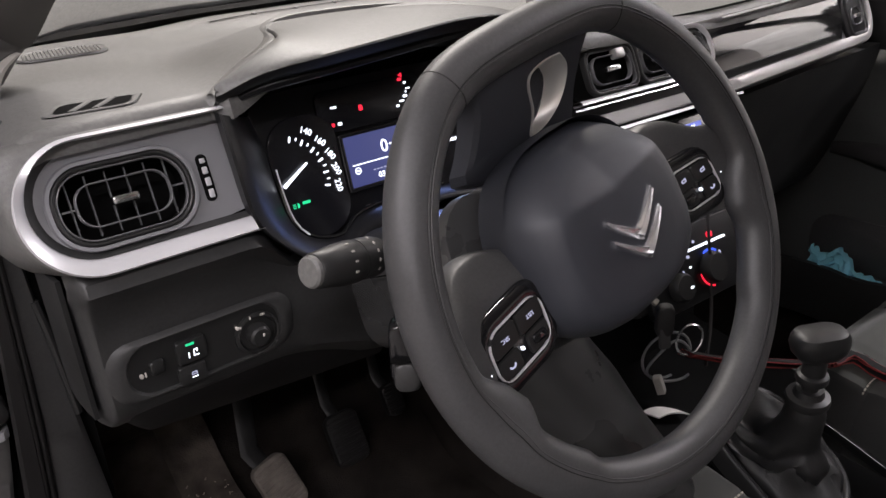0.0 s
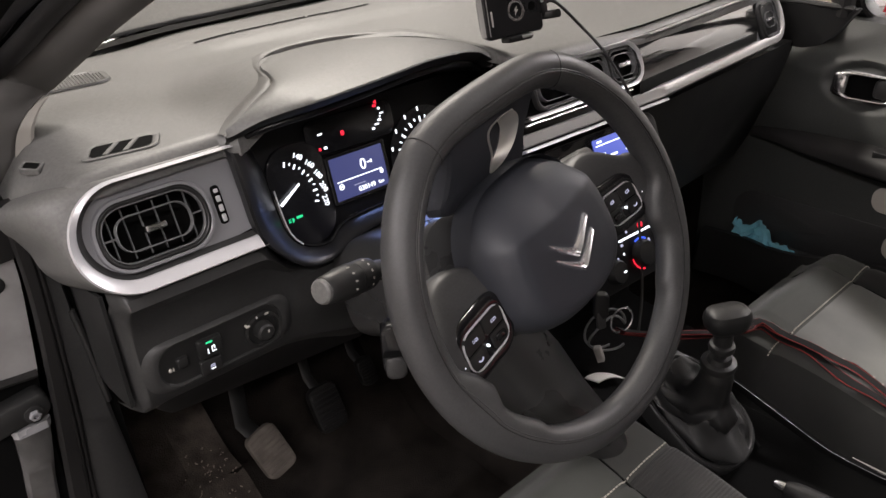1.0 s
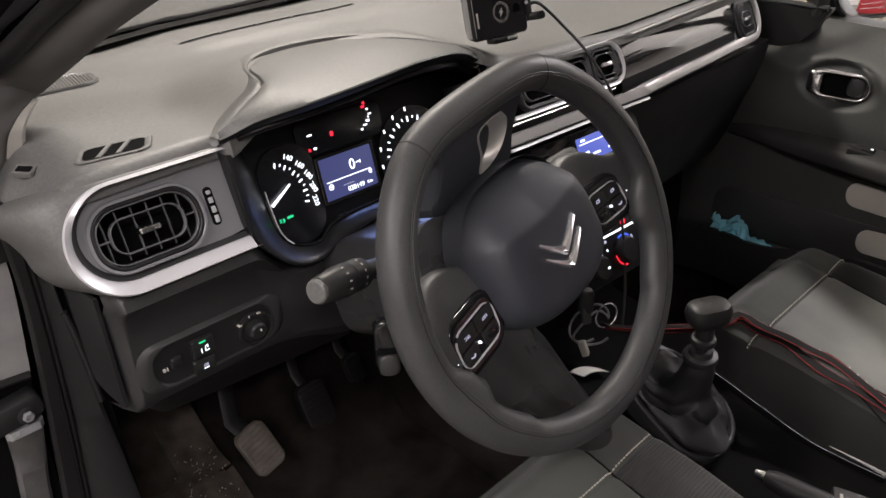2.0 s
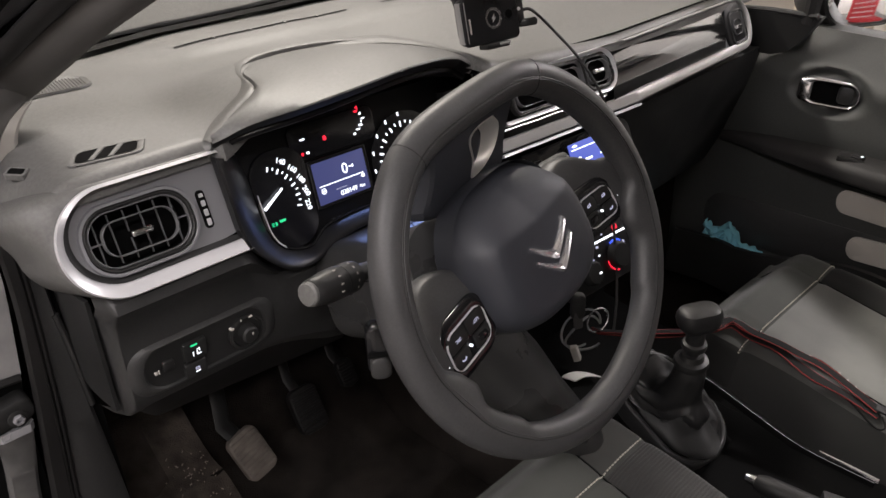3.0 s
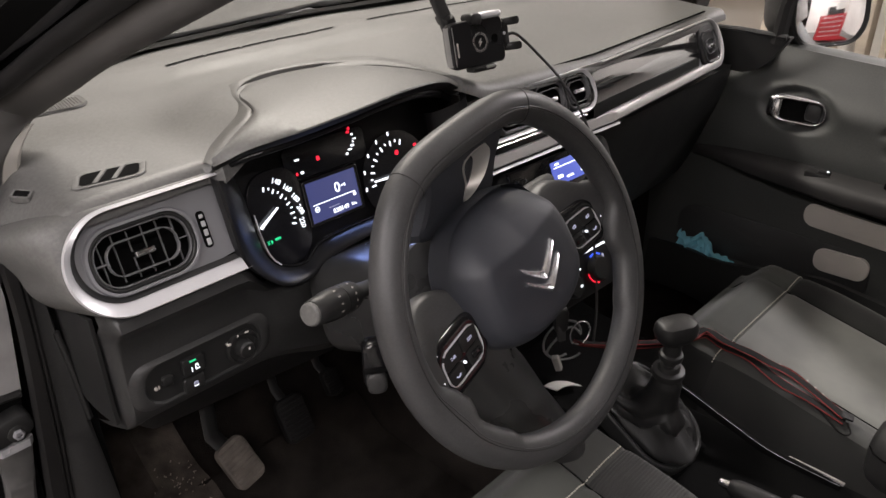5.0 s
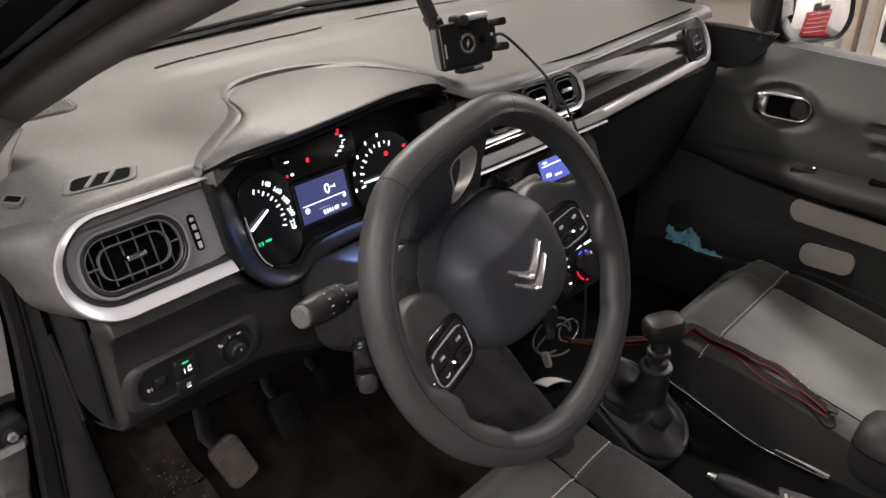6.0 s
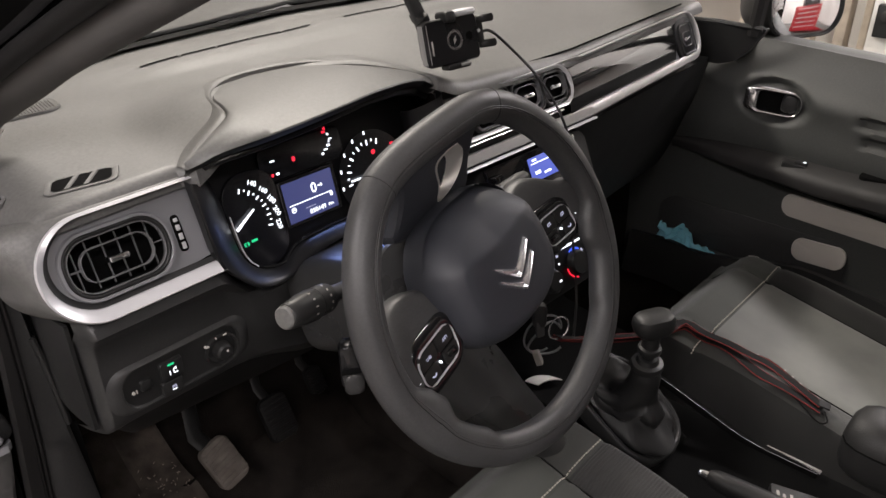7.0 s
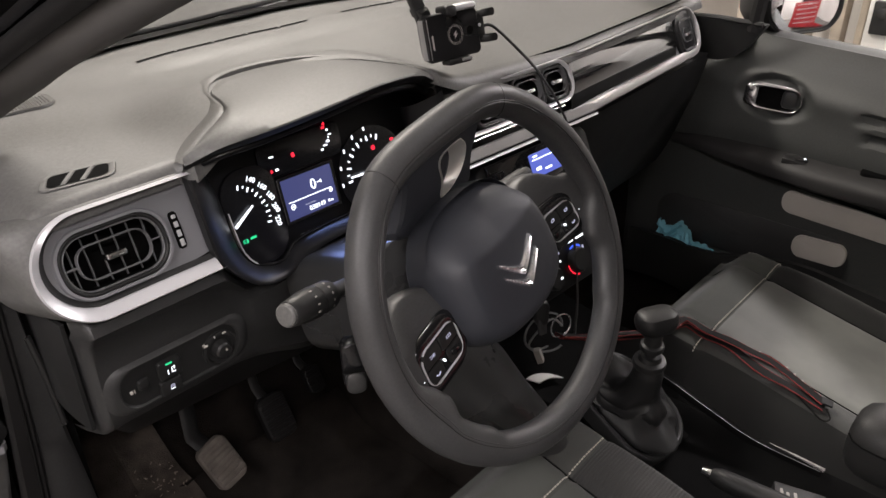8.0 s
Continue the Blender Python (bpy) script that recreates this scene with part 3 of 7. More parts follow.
def dash_row(x):
    y0, y1 = front_y(x), back_y(x)
    row = []
    edge = 0.0
    if not -0.166 < x < 0.205:
        low = 0.022 * smooth(-0.310, -0.345, x) + 0.055 * smooth(-0.300, -0.385, x)
        h_ = 1 - 0.85 * smooth(-0.320, -0.348, x)
        row = [(x, y0 - 0.006 * h_, top_z(x, y0) - 0.020 * h_ - low), (x, y0 - 0.004 * h_, top_z(x, y0) - 0.010 * h_ - low), (x, y0 + 0.003, top_z(x, y0) - 0.003 - low)]
    else:
        row = [(x, y0 - 0.004, top_z(x, y0) - 0.020), (x, y0 - 0.002, top_z(x, y0) - 0.010), (x, y0, top_z(x, y0) - 0.003)]
    for k in range(1, 41):
        y = y0 + 0.003 + (y1 - y0 - 0.003) * (k / 40) ** 1.15
        z = top_z(x, y)
        drop = smooth(-0.300, -0.385, x) * 0.055 if x < -0.30 else 0.0
        curl = 0.022 * smooth(y0 + 0.07, y0, y) * smooth(-0.310, -0.345, x)
        row.append((x, y, z - drop - curl))
    row.append((x, y1 + 0.030, top_z(x, y1) - 0.03))
    row.append((x, y1 + 0.030, top_z(x, y1) - 0.09))
    return row


bm = B()
loft(bm, [dash_row(x) for x in XS], closed=False)
part("upper_panel", bm, "dash", dash, "grey grained top of the dashboard")

# knee panel under the left vent: it bulges below the silver band and falls to the footwell
KNEE = [(0.300, 0.968), (0.285, 0.960), (0.281, 0.950), (0.289, 0.941), (0.299, 0.930), (0.303, 0.900), (0.304, 0.865), (0.303, 0.838), (0.306, 0.822), (0.330, 0.800), (0.380, 0.775)]


def knee_row(x):
    s = smooth(-0.15, 0.02, x)
    left = smooth(-0.301, -0.312, x)
    low = smooth(-0.165, -0.105, x)
    return [(x, y + 0.02 * s + 0.03 * left ** 2 + 0.03 * low * smooth(0.90, 0.96, z), z - 0.055 * s * smooth(0.93, 0.80, z) - 0.85 * low * max(0.0, z - 0.895)) for y, z in KNEE]


part("knee_panel", loft(B(), [knee_row(x) for x in [-0.312, -0.310, -0.308, -0.305, -0.302, -0.299] + [-0.290 + 0.012 * i for i in range(31)]], closed=False), "dash_low", dash)
part("knee_side", sheet(B(), lambda u, v: (-0.313 - 0.004 * math.sin(3 * u), 0.322 + 0.10 * u, 0.955 - 0.135 * v), 6, 6, (-0.004, 0, 0)), "black", dash)
# near-black sheet standing in for the shade beside the knee panel
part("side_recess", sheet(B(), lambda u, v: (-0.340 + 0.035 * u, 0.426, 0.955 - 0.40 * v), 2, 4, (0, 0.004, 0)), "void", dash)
part("lower_cover", sheet(B(), lambda u, v: (-0.310 + 0.31 * u, 0.3085 + 0.035 * v * v + 0.02 * u + 0.03 * smooth(0.012, 0.0, u) ** 2, 0.834 - 0.058 * v * (0.45 + 0.55 * smooth(0.0, 0.14, u)) - 0.045 * u * (0.3 + 0.7 * v)), 60, 8, (0, 0.01, 0)), "seal", dash)


def u_line(xo, xe, yt, yb, r, n=10):
    """An open outline: from xo along the top to the rounded end at xe, and back along the bottom."""
    s = 1 if xe > xo else -1
    pts = [(xo, yt), (xo + 0.5 * (xe - s * r - xo), yt)]
    rt = min(r, (yt - yb) / 2 - 1e-4)
    for k in range(n + 1):
        a = radians(90 - 90 * k / n)
        pts.append((xe - s * rt + s * rt * math.cos(a), yt - rt + rt * math.sin(a)))
    for k in range(n + 1):
        a = radians(-90 * k / n)
        pts.append((xe - s * rt + s * rt * math.cos(a), yb + rt + rt * math.sin(a)))
    pts += [(xo + 0.5 * (xe - s * r - xo), yb), (xo, yb)]
    return pts


def u_band(bm, m, outer, inner, d_out, d_in, c=0.0025):
    """A trim band between two open outlines, with rounded edges; d_out, d_in: how proud its edges are."""
    def mid(a, b, t):
        return [(p[0] + (q[0] - p[0]) * t, p[1] + (q[1] - p[1]) * t) for p, q in zip(a, b)]
    if callable(d_in):
        def rise(pts, f):
            return [m @ Vector((x, y, d_out * (1 - f) + d_in(y) * f)) for x, y in pts]
        return loft(bm, [lift(outer, d_out - 0.016, m), lift(outer, d_out - 0.003, m), rise(mid(outer, inner, 0.10), 0.1), rise(mid(outer, inner, 0.5), 0.5), rise(mid(outer, inner, 0.9), 0.95), [m @ Vector((x, y, d_in(y) - 0.002)) for x, y in inner], lift(inner, -0.016, m)], closed=False, ring=True)
    loops = [lift(outer, d_out - 0.016, m), lift(outer, d_out - 0.003, m), lift(mid(outer, inner, 0.10), d_out, m), lift(mid(outer, inner, 0.5), (d_out + d_in) / 2 + 0.0012, m), lift(mid(outer, inner, 0.9), d_in, m), lift(inner, d_in - 0.002, m), lift(inner, d_in - 0.014, m)]
    return loft(bm, loops, closed=False, ring=True)


def face_with_hole(bm, m, outer, hole, d_outer, d_hole, n=72):
    """A face between an outer outline and a hole, both about the hole's middle."""
    cx, cy = sum(p[0] for p in hole) / len(hole), sum(p[1] for p in hole) / len(hole)

    def meet(poly, a):
        dx, dy, far = math.cos(a), math.sin(a), 9.0
        for (x0, y0), (x1, y1) in zip(poly, poly[1:] + poly[:1]):
            ex, ey = x1 - x0, y1 - y0
            den = dx * ey - dy * ex
            if abs(den) < 1e-12:
                continue
            t = ((x0 - cx) * ey - (y0 - cy) * ex) / den
            s = ((x0 - cx) * dy - (y0 - cy) * dx) / den
            if t > 0 and -1e-6 <= s <= 1 + 1e-6:
                far = min(far, t)
        return cx + dx * far, cy + dy * far
    angles = [2 * math.pi * k / n for k in range(n)]
    o, h = [meet(outer, a) for a in angles], [meet(hole, a) for a in angles]
    mid = [(p[0] + (q[0] - p[0]) * 0.86, p[1] + (q[1] - p[1]) * 0.86) for p, q in zip(o, h)]
    return loft(bm, [lift(o, d_outer, m), lift(mid, d_outer, m), lift(h, d_hole, m), lift(h, d_hole - 0.012, m)])


def air_vent(m, w, h, r, parent, columns=6, inner=(0.72, 0.60), name="air_vent"):
    """A louvred outlet: dark well, rounded rim, inner oval ring, upright and level vanes and a chrome tab."""
    well = loft(B(), [lift(rr(w, h, r, 0, 0, 8), -0.004, m), lift(rr(w, h, r, 0, 0, 8), -0.036, m)], cap1=True)
    v = part(name, well, "void", parent, "black louvred air vent")
    part("rim", frame_ring(B(), m, (w + 0.006, h + 0.006, r + 0.003, 0, 0), (w - 0.002, h - 0.002, r - 0.001, 0, 0), -0.012, 0.0015, 0.0015), "black", v)
    part("edge_ring", frame_ring(B(), m, (w - 0.003, h - 0.003, r - 0.001, 0, 0), (w - 0.0058, h - 0.0058, r - 0.0024, 0, 0), -0.006, 0.0002, 0.0006), "vane", v)
    iw, ih = w * inner[0], h * inner[1]
    part("inner_ring", frame_ring(B(), m, (iw, ih, ih * 0.42, 0, 0), (iw - 0.0026, ih - 0.0026, ih * 0.42 - 0.0013, 0, 0), -0.006, 0.001, 0.0006), "vane", v)
    for k in range(columns):
        x = (k + 0.5) / columns * (w - 0.010) - (w - 0.010) / 2
        hh = h - 0.010 - (0.018 if abs(x) > w * 0.40 else 0.0)
        bm = box(B(), x - 0.0005, x + 0.0005, -hh / 2, hh / 2, -0.0125, -0.0095, m)
        part("upright_vane", bm, "vane", v)
    for s in (-1, 1):
        bm = box(B(), s * iw / 2, s * (w / 2 - 0.004), -0.0008, 0.0008, -0.006, -0.002, m)
        part("level_vane", bm, "vane", v)
    part("tab", slab(B(), m, 0.021, 0.0065, 0.002, -0.010, 0.004, 0.0015), "chrome", v, "chrome slider tab")
    return v


# left band: silver loop, dark satin face, vent and thumb wheel
LB = face_frame((-0.252, 0.3000, 1.018), 20)
outer, inner = u_line(0.092, -0.082, 0.0525, -0.0565, 0.054), u_line(0.092, -0.0725, 0.0492, -0.0425, 0.0455)
loop = part("silver_loop", u_band(B(), LB, outer, inner, 0.0075, lambda y: -0.0010 + 0.0110 * smooth(-0.005, 0.042, y)), "silver", dash, "satin silver trim loop")
CAP = [(0.0, 0.0015), (0.003, 0.0010), (0.008, -0.002), (0.016, -0.009), (0.023, -0.020), (0.028, -0.038), (0.031, -0.065), (0.032, -0.11)]


def cap_line(o):
    """The loop's outline grown by o: much towards its upper end, little below."""
    pts = []
    for x, y in u_line(0.100, -0.082, 0.0525, -0.0565, 0.054, 16):
        w = smooth(0.03, -0.06, x)
        pts.append((x - o * w * (0.34 + 1.45 * smooth(-0.005, 0.055, y)), y + (0.25 if y > 0 else 0.15) * o * (1 if y > 0.03 or y < -0.03 else abs(y) / 0.03)))
    return pts


part("end_cap", loft(B(), [lift(cap_line(o), d, LB) for o, d in CAP], closed=False), "dash", dash, "rounded end of the dashboard round the vent")
BEV = u_line(0.092, -0.0655, 0.0440, -0.0375, 0.0405)
part("inner_bevel", loft(B(), [lift(inner, -0.002, LB), lift([(p[0] * 0.85 + q[0] * 0.15, p[1] * 0.85 + q[1] * 0.15) for p, q in zip(inner, BEV)], -0.0045, LB), lift(BEV, -0.0095, LB)], closed=False), "dash_low", dash)
FACE = [(0.092, 0.0440)] + BEV[2:-2] + [(0.092, -0.0375)]
hole = rr(0.106, 0.062, 0.027, -0.001, -0.0015, 8)
part("vent_face", face_with_hole(B(), LB, FACE, hole, -0.0095, -0.0105), "grey_satin", dash, "satin grey face round the vent")
part("vent_lip", frame_ring(B(), LB, (0.117, 0.0725, 0.032, -0.001, -0.0015), (0.107, 0.0625, 0.027, -0.001, -0.0015), -0.011, -0.0040, 0.0038), "grey_satin", dash)
air_vent(LB @ pose(-0.001, -0.0015, -0.0065), 0.103, 0.0585, 0.0255, dash)
wheel_m = LB @ pose(0.0665, -0.002, -0.0093)
tw = part("thumb_wheel", slab(B(), wheel_m, 0.0095, 0.040, 0.004, -0.004, 0.0012, 0.001), "void", dash)
for k, (y, hgt) in enumerate(((0.0145, 0.004), (0.0062, 0.006), (-0.0035, 0.007), (-0.0135, 0.0075))):
    part("wheel_rib", slab(B(), wheel_m, 0.0045, hgt, 0.0008, 0, 0.0026, 0.0006, 0.0002, y), "silver", tw)

# side window outlet on the top, with two slanted bars
DF = pose(-0.2455, 0.3690, 0, 0, 0, -13)


def on_top(p, dz):
    return Vector((p.x, p.y, top_z(p.x, p.y) + dz))


def drape(pts, dz, m):
    return [on_top(m @ Vector((x, y, 0)), dz) for x, y in pts]


df = part("side_outlet", loft(B(), [drape(rr(0.072, 0.042, 0.010, 0, 0, 6, 0.25), 0.001, DF), drape(rr(0.071, 0.041, 0.010, 0, 0, 6, 0.25), 0.0018, DF), drape(rr(0.066, 0.037, 0.009, 0, 0, 6, 0.25), 0.0020, DF), drape(rr(0.060, 0.031, 0.008, 0, 0, 6, 0.25), 0.0012, DF)]), "dash", dash)
# well is a flush near-black patch; a hole's shade put into colour
part("well", loft(B(), [drape(rr(0.058, 0.0275, 0.006, 0, 0, 6, 0.25), 0.0014, DF), drape(rr(0.002, 0.002, 0.0006, 0, 0, 6, 0.25), 0.0012, DF)], cap1=True), "void", df)
for x in (-0.010, 0.0085):
    part("slanted_bar", loft(B(), [[on_top(DF @ Vector((x + 0.016 * (t - 0.5) + s, 0.030 * (t - 0.5), 0)), h) for s, h in ((-0.0032, 0.001), (-0.0022, 0.0022), (0.0022, 0.0022), (0.0032, 0.001))] for t in (0, 0.25, 0.5, 0.75, 1)], closed=False), "dash", df)

# round-ended speaker grille near the glass, and the small side hole
SP = pose(-0.206, 0.632, 0, 0, 0, -8)
sp = part("speaker_grille", loft(B(), [drape(rr(0.094, 0.064, 0.024, 0, 0, 6), 0.001, SP), drape(rr(0.091, 0.061, 0.023, 0, 0, 6), 0.0035, SP), drape(rr(0.084, 0.054, 0.021, 0, 0, 6), 0.0020, SP), drape(rr(0.004, 0.004, 0.001, 0, 0, 6), 0.0022, SP)], cap1=True), "dash", dash)
for k in range(21):
    x = -0.039 + 0.0039 * k
    ln = 0.052 if abs(x) < 0.028 else 0.034
    part("grille_rib", loft(B(), [[on_top(SP @ Vector((x + s, ln * (t - 0.5), 0)), h) for s, h in ((-0.001, 0.002), (0, 0.0036), (0.001, 0.002))] for t in (0, 0.33, 0.66, 1)], closed=False), "dash", sp)
HM = face_frame((-0.322, 0.399, 1.0715), 72, -30) @ pose(0, 0, 0, 0, 0, -16) @ Matrix.Diagonal((0.78, 0.78, 1, 1))
sh = part("sensor_hole", frame_ring(B(), HM, (0.026, 0.017, 0.003, 0, 0), (0.019, 0.011, 0.002, 0, 0), -0.006, 0.0008, 0.0008), "dash", dash)
# shallow near-black plate; the hole's inner shade is in its colour
part("well", slab(B(), HM, 0.020, 0.012, 0.002, -0.006, -0.0002, 0.0003), "void", sh)

# demister slots by the glass
for x0, x1 in ((-0.012, 0.315), (0.392, 0.70)):
    bm = B()
    n = 24
    loft(bm, [[Vector((x, y, top_z(x, y) + 0.0012)) for x, y in ((xx, ipol(xx, [(-0.02, 0.690), (0.15, 0.700), (0.35, 0.712), (0.55, 0.706), (0.70, 0.690)]) + s) for s in (-0.0032, 0.0032))] for xx in (x0 + (x1 - x0) * k / n for k in range(n + 1))], closed=False)
    # slot lies on the surface; its inner shade is put into colour
    slot = part("demister_slot", bm, "void", dash)
    for k in range(1, 5):
        xx = x0 + (x1 - x0) * k / 5
        yy = ipol(xx, [(-0.02, 0.690), (0.15, 0.700), (0.35, 0.712), (0.55, 0.706), (0.70, 0.690)])
        part("slot_bridge", slab(B(), pose(xx, yy, top_z(xx, yy) + 0.0005), 0.004, 0.009, 0.001, 0, 0.0018, 0.0005), "dash", slot)

# hood over the instruments
LIP = [(-0.166, 0.304, 1.080), (-0.128, 0.272, 1.096), (-0.075, 0.254, 1.103), (-0.01, 0.247, 1.108), (0.06, 0.248, 1.111), (0.12, 0.258, 1.107), (0.165, 0.276, 1.096), (0.206, 0.303, 1.080)]
CREASE = [(-0.166, 0.306, 1.082), (-0.128, 0.321, 1.099), (-0.093, 0.335, 1.112), (-0.078, 0.366, 1.112), (-0.066, 0.405, 1.111), (-0.035, 0.438, 1.110), (0.02, 0.453, 1.109), (0.08, 0.441, 1.109), (0.13, 0.405, 1.107), (0.17, 0.351, 1.099), (0.206, 0.306, 1.082)]


def along(pts, n):
    p = spline(pts, 12)
    d = [0.0]
    for a, b in zip(p, p[1:]):
        d.append(d[-1] + (b - a).length)
    out = []
    for k in range(n + 1):
        s = d[-1] * k / n
        out.append(Vector([float(np.interp(s, d, [q[i] for q in p])) for i in range(3)]))
    return out


NL = 60
lip, crease = along(LIP, NL), along(CREASE, NL)
rows, nose, edge_line = [], [], []
for i, (a, b) in enumerate(zip(lip, crease)):
    f = 0.0006 + (0.004 + 0.018 * min(i / NL, 0.6)) * smooth(0.0, 0.05, b.y - a.y)
    e = a + Vector((0, f, 0.0045 * f / 0.016))
    nose.append([e + Vector((0, 0.085, -0.020)), e + Vector((0, 0.040, -0.018)), e + Vector((0, 0.018, -0.015)), e + Vector((0, 0.008, -0.010)), e + Vector((0, 0.003, -0.0055)), e + Vector((0, 0.0004, -0.0022)), e + Vector((0, 0.0008, 0.0)), e + Vector((0, 0.003, -0.003))])
    edge_line.append(e)
    row = [e + Vector((0, 0.003, -0.004)), e + Vector((0, -0.0004, -0.0012)), e + Vector((0, 0.0008, 0.0003))]
    for k in range(1, 9):
        t = k / 9
        row.append(e.lerp(b, t) + Vector((0, 0, 0.006 * math.sin(math.pi * t))))
    row += [b + Vector((0, -0.003, 0.0005)), b + Vector((0, 0.001, -0.002)), b + Vector((0, 0.004, -0.014))]
    rows.append(row)
hood = part("instrument_hood", loft(B(), rows, closed=False), "dash", dash, "grained hood over the instruments")
step = []
for i, b in enumerate(crease):
    g = smooth(0.24, 0.46, i / NL) * (1 - smooth(0.78, 1.0, i / NL))
    step.append([b + Vector((0, y, z - 0.007 * (1 - g))) for y, z in ((0.0015, -0.004), (0.0025, 0.0036), (0.0050, 0.0048), (0.014, 0.0042), (0.034, -0.003))])
part("hood_step", loft(B(), step, closed=False), "dash", hood)
# nose is near black: the shade on its underside put into colour
part("hood_nose", loft(B(), nose, closed=False), "seal", hood, "front edge of the hood, blackened for the shade on it")
part("hood_lip", tube(B(), [p + Vector((0, 0.022, -0.018)) for p in edge_line], 0.0050, 8), "bezel", hood)

# ---- instrument cluster ----
CF = face_frame((0.004, 0.3335, 0.985), 14)
cluster = thing("instrument_cluster", "lit instrument cluster with white dials and a blue screen", "instrument cluster", (0.004, 0.33, 0.92))


def cf(x, z):
    """Cluster plane coordinates of a place given by its x and z."""
    return x - 0.004, (z - 0.985) / math.cos(radians(14))


part("backing", slab(B(), CF, 0.34, 0.150, 0.03, -0.012, -0.006, 0.002, 0.040, 0.004), "bezel", cluster)
# dark cowl walls from the hood's lip and the sides down to the dials
bm = B()
outer2 = [Vector(p) for p in [(-0.168, 0.300, 1.066), (-0.166, 0.288, 1.02), (-0.160, 0.282, 0.975), (-0.140, 0.283, 0.945), (-0.105, 0.290, 0.915), (-0.06, 0.302, 0.905), (-0.02, 0.305, 0.918), (0.06, 0.305, 0.925), (0.13, 0.300, 0.920), (0.19, 0.290, 0.935), (0.212, 0.285, 0.985), (0.212, 0.300, 1.07)]]
inner2 = [CF @ Vector((x, y, 0.0)) for x, y in [cf(-0.121, 1.045), cf(-0.114, 1.015), cf(-0.111, 0.975), cf(-0.106, 0.945), cf(-0.090, 0.926), cf(-0.058, 0.919), cf(-0.03, 0.935), cf(0.06, 0.938), cf(0.13, 0.930), cf(0.165, 0.945), cf(0.178, 0.985), cf(0.178, 1.04)]]
o2, i2 = along(outer2, 48), along(inner2, 48)
loft(bm, [[a + Vector((0, 0.012, 0)) for a in o2]] + [[a.lerp(b, t) + Vector((0, -h, 0)) for a, b in zip(o2, i2)] for t, h in ((0, 0), (0.05, 0.004), (0.16, 0.007), (0.32, 0.009), (0.5, 0.009), (0.66, 0.008), (0.80, 0.006), (0.90, 0.002), (0.94, -0.004))] + [i2], closed=False)
part("surround", bm, "bezel", cluster, "dark plastic surround of the dials")
part("visor_underside", sheet(B(), lambda u, v: edge_line[round(u * NL)].lerp(CF @ Vector((-0.13 + 0.33 * u, 0.075 + 0.02 * math.sin(math.pi * u), -0.004)), v) + Vector((0, 0.024 * (1 - v), -0.019 * (1 - v))), 30, 6), "bezel", cluster)


def arc_pts(cx, cy, r, a0, a1, n):
    return [(cx + r * math.cos(radians(a0 + (a1 - a0) * k / n)), cy + r * math.sin(radians(a0 + (a1 - a0) * k / n))) for k in range(n + 1)]


def flat_arc(bm, m, cx, cy, r0, r1, a0, a1, d, n=24):
    return loft(bm, [lift(arc_pts(cx, cy, r0, a0, a1, n), d, m), lift(arc_pts(cx, cy, r1, a0, a1, n), d, m)], closed=False)


def ticks(m, cx, cy, r, angles, long_every, parent, ln=0.006, wd=0.0016, mat="lit_white"):
    for k, a in enumerate(angles):
        l2 = ln if k % long_every == 0 else ln * 0.55
        q = m @ pose(cx, cy, 0) @ pose(0, 0, 0, 0, 0, a)
        part("tick", slab(B(), q, l2, wd if k % long_every == 0 else wd * 0.75, wd * 0.3, 0, 0.0005, 0.0002, r - l2 / 2), mat, parent)


# speedometer
sx, sy = cf(-0.103, 0.978)
speedo = part("speedometer", slab(B(), CF, 0.074, 0.118, 0.030, -0.004, 0.0012, 0.0006, *cf(-0.077, 0.979)), "lens", cluster, "black speedometer dial lit in white")
SPEEDS = {"140": 55, "160": 37, "180": 20, "200": 3, "220": -14}
ticks(CF @ pose(0, 0, 0.0022), sx, sy, 0.0455, [72.5 - 8.65 * k for k in range(11)], 2, speedo, 0.0058, 0.0019)
for txt, a in SPEEDS.items():
    rr_ = 0.0545
    lettering("numeral", txt, CF @ pose(sx + rr_ * math.cos(radians(a)), sy + rr_ * math.sin(radians(a)), 0.0022) @ pose(0, 0, 0, 0, 0, (a - 90) * 0.8), 0.0064, "lit_white", speedo)
part("needle", tube(B(), [CF @ Vector((*cf(-0.108, 0.977), 0.006)), CF @ Vector((*cf(-0.080, 0.9935), 0.006))], [0.0019, 0.0011], 8), "lit_white", speedo)
gx, gy = cf(-0.098, 0.957)
part("light_symbol", flat_arc(B(), CF, gx, gy, 0.0, 0.0027, -90, 90, 0.0024, 8), "lit_green", speedo)
for k in range(3):
    part("light_symbol", slab(B(), CF, 0.0034, 0.0009, 0.0003, 0.002, 0.0024, 0.0002, gx - 0.0030, gy + 0.0017 - 0.0017 * k), "lit_green", speedo)
part("lit_text", slab(B(), CF, 0.0085, 0.0030, 0.001, 0.002, 0.0024, 0.0002, gx + 0.0100, gy + 0.0012), "lit_green", speedo)

# screen
s0x, s0y = cf(0.0035, 0.982)
scr = part("screen", slab(B(), CF, 0.0765, 0.0505, 0.001, 0.0, 0.0020, 0.0004, s0x, s0y), "screen", cluster, "dim blue lit display")
part("screen_frame", frame_ring(B(), CF, (0.086, 0.0595, 0.003, s0x, s0y), (0.0765, 0.0505, 0.001, s0x, s0y), -0.004, 0.0032, 0.001), "piano", scr)
SD = CF @ pose(s0x, s0y, 0.0023)
lettering("numeral", "0", SD @ pose(0.007, 0.008, 0), 0.0135, "lit_white", scr)
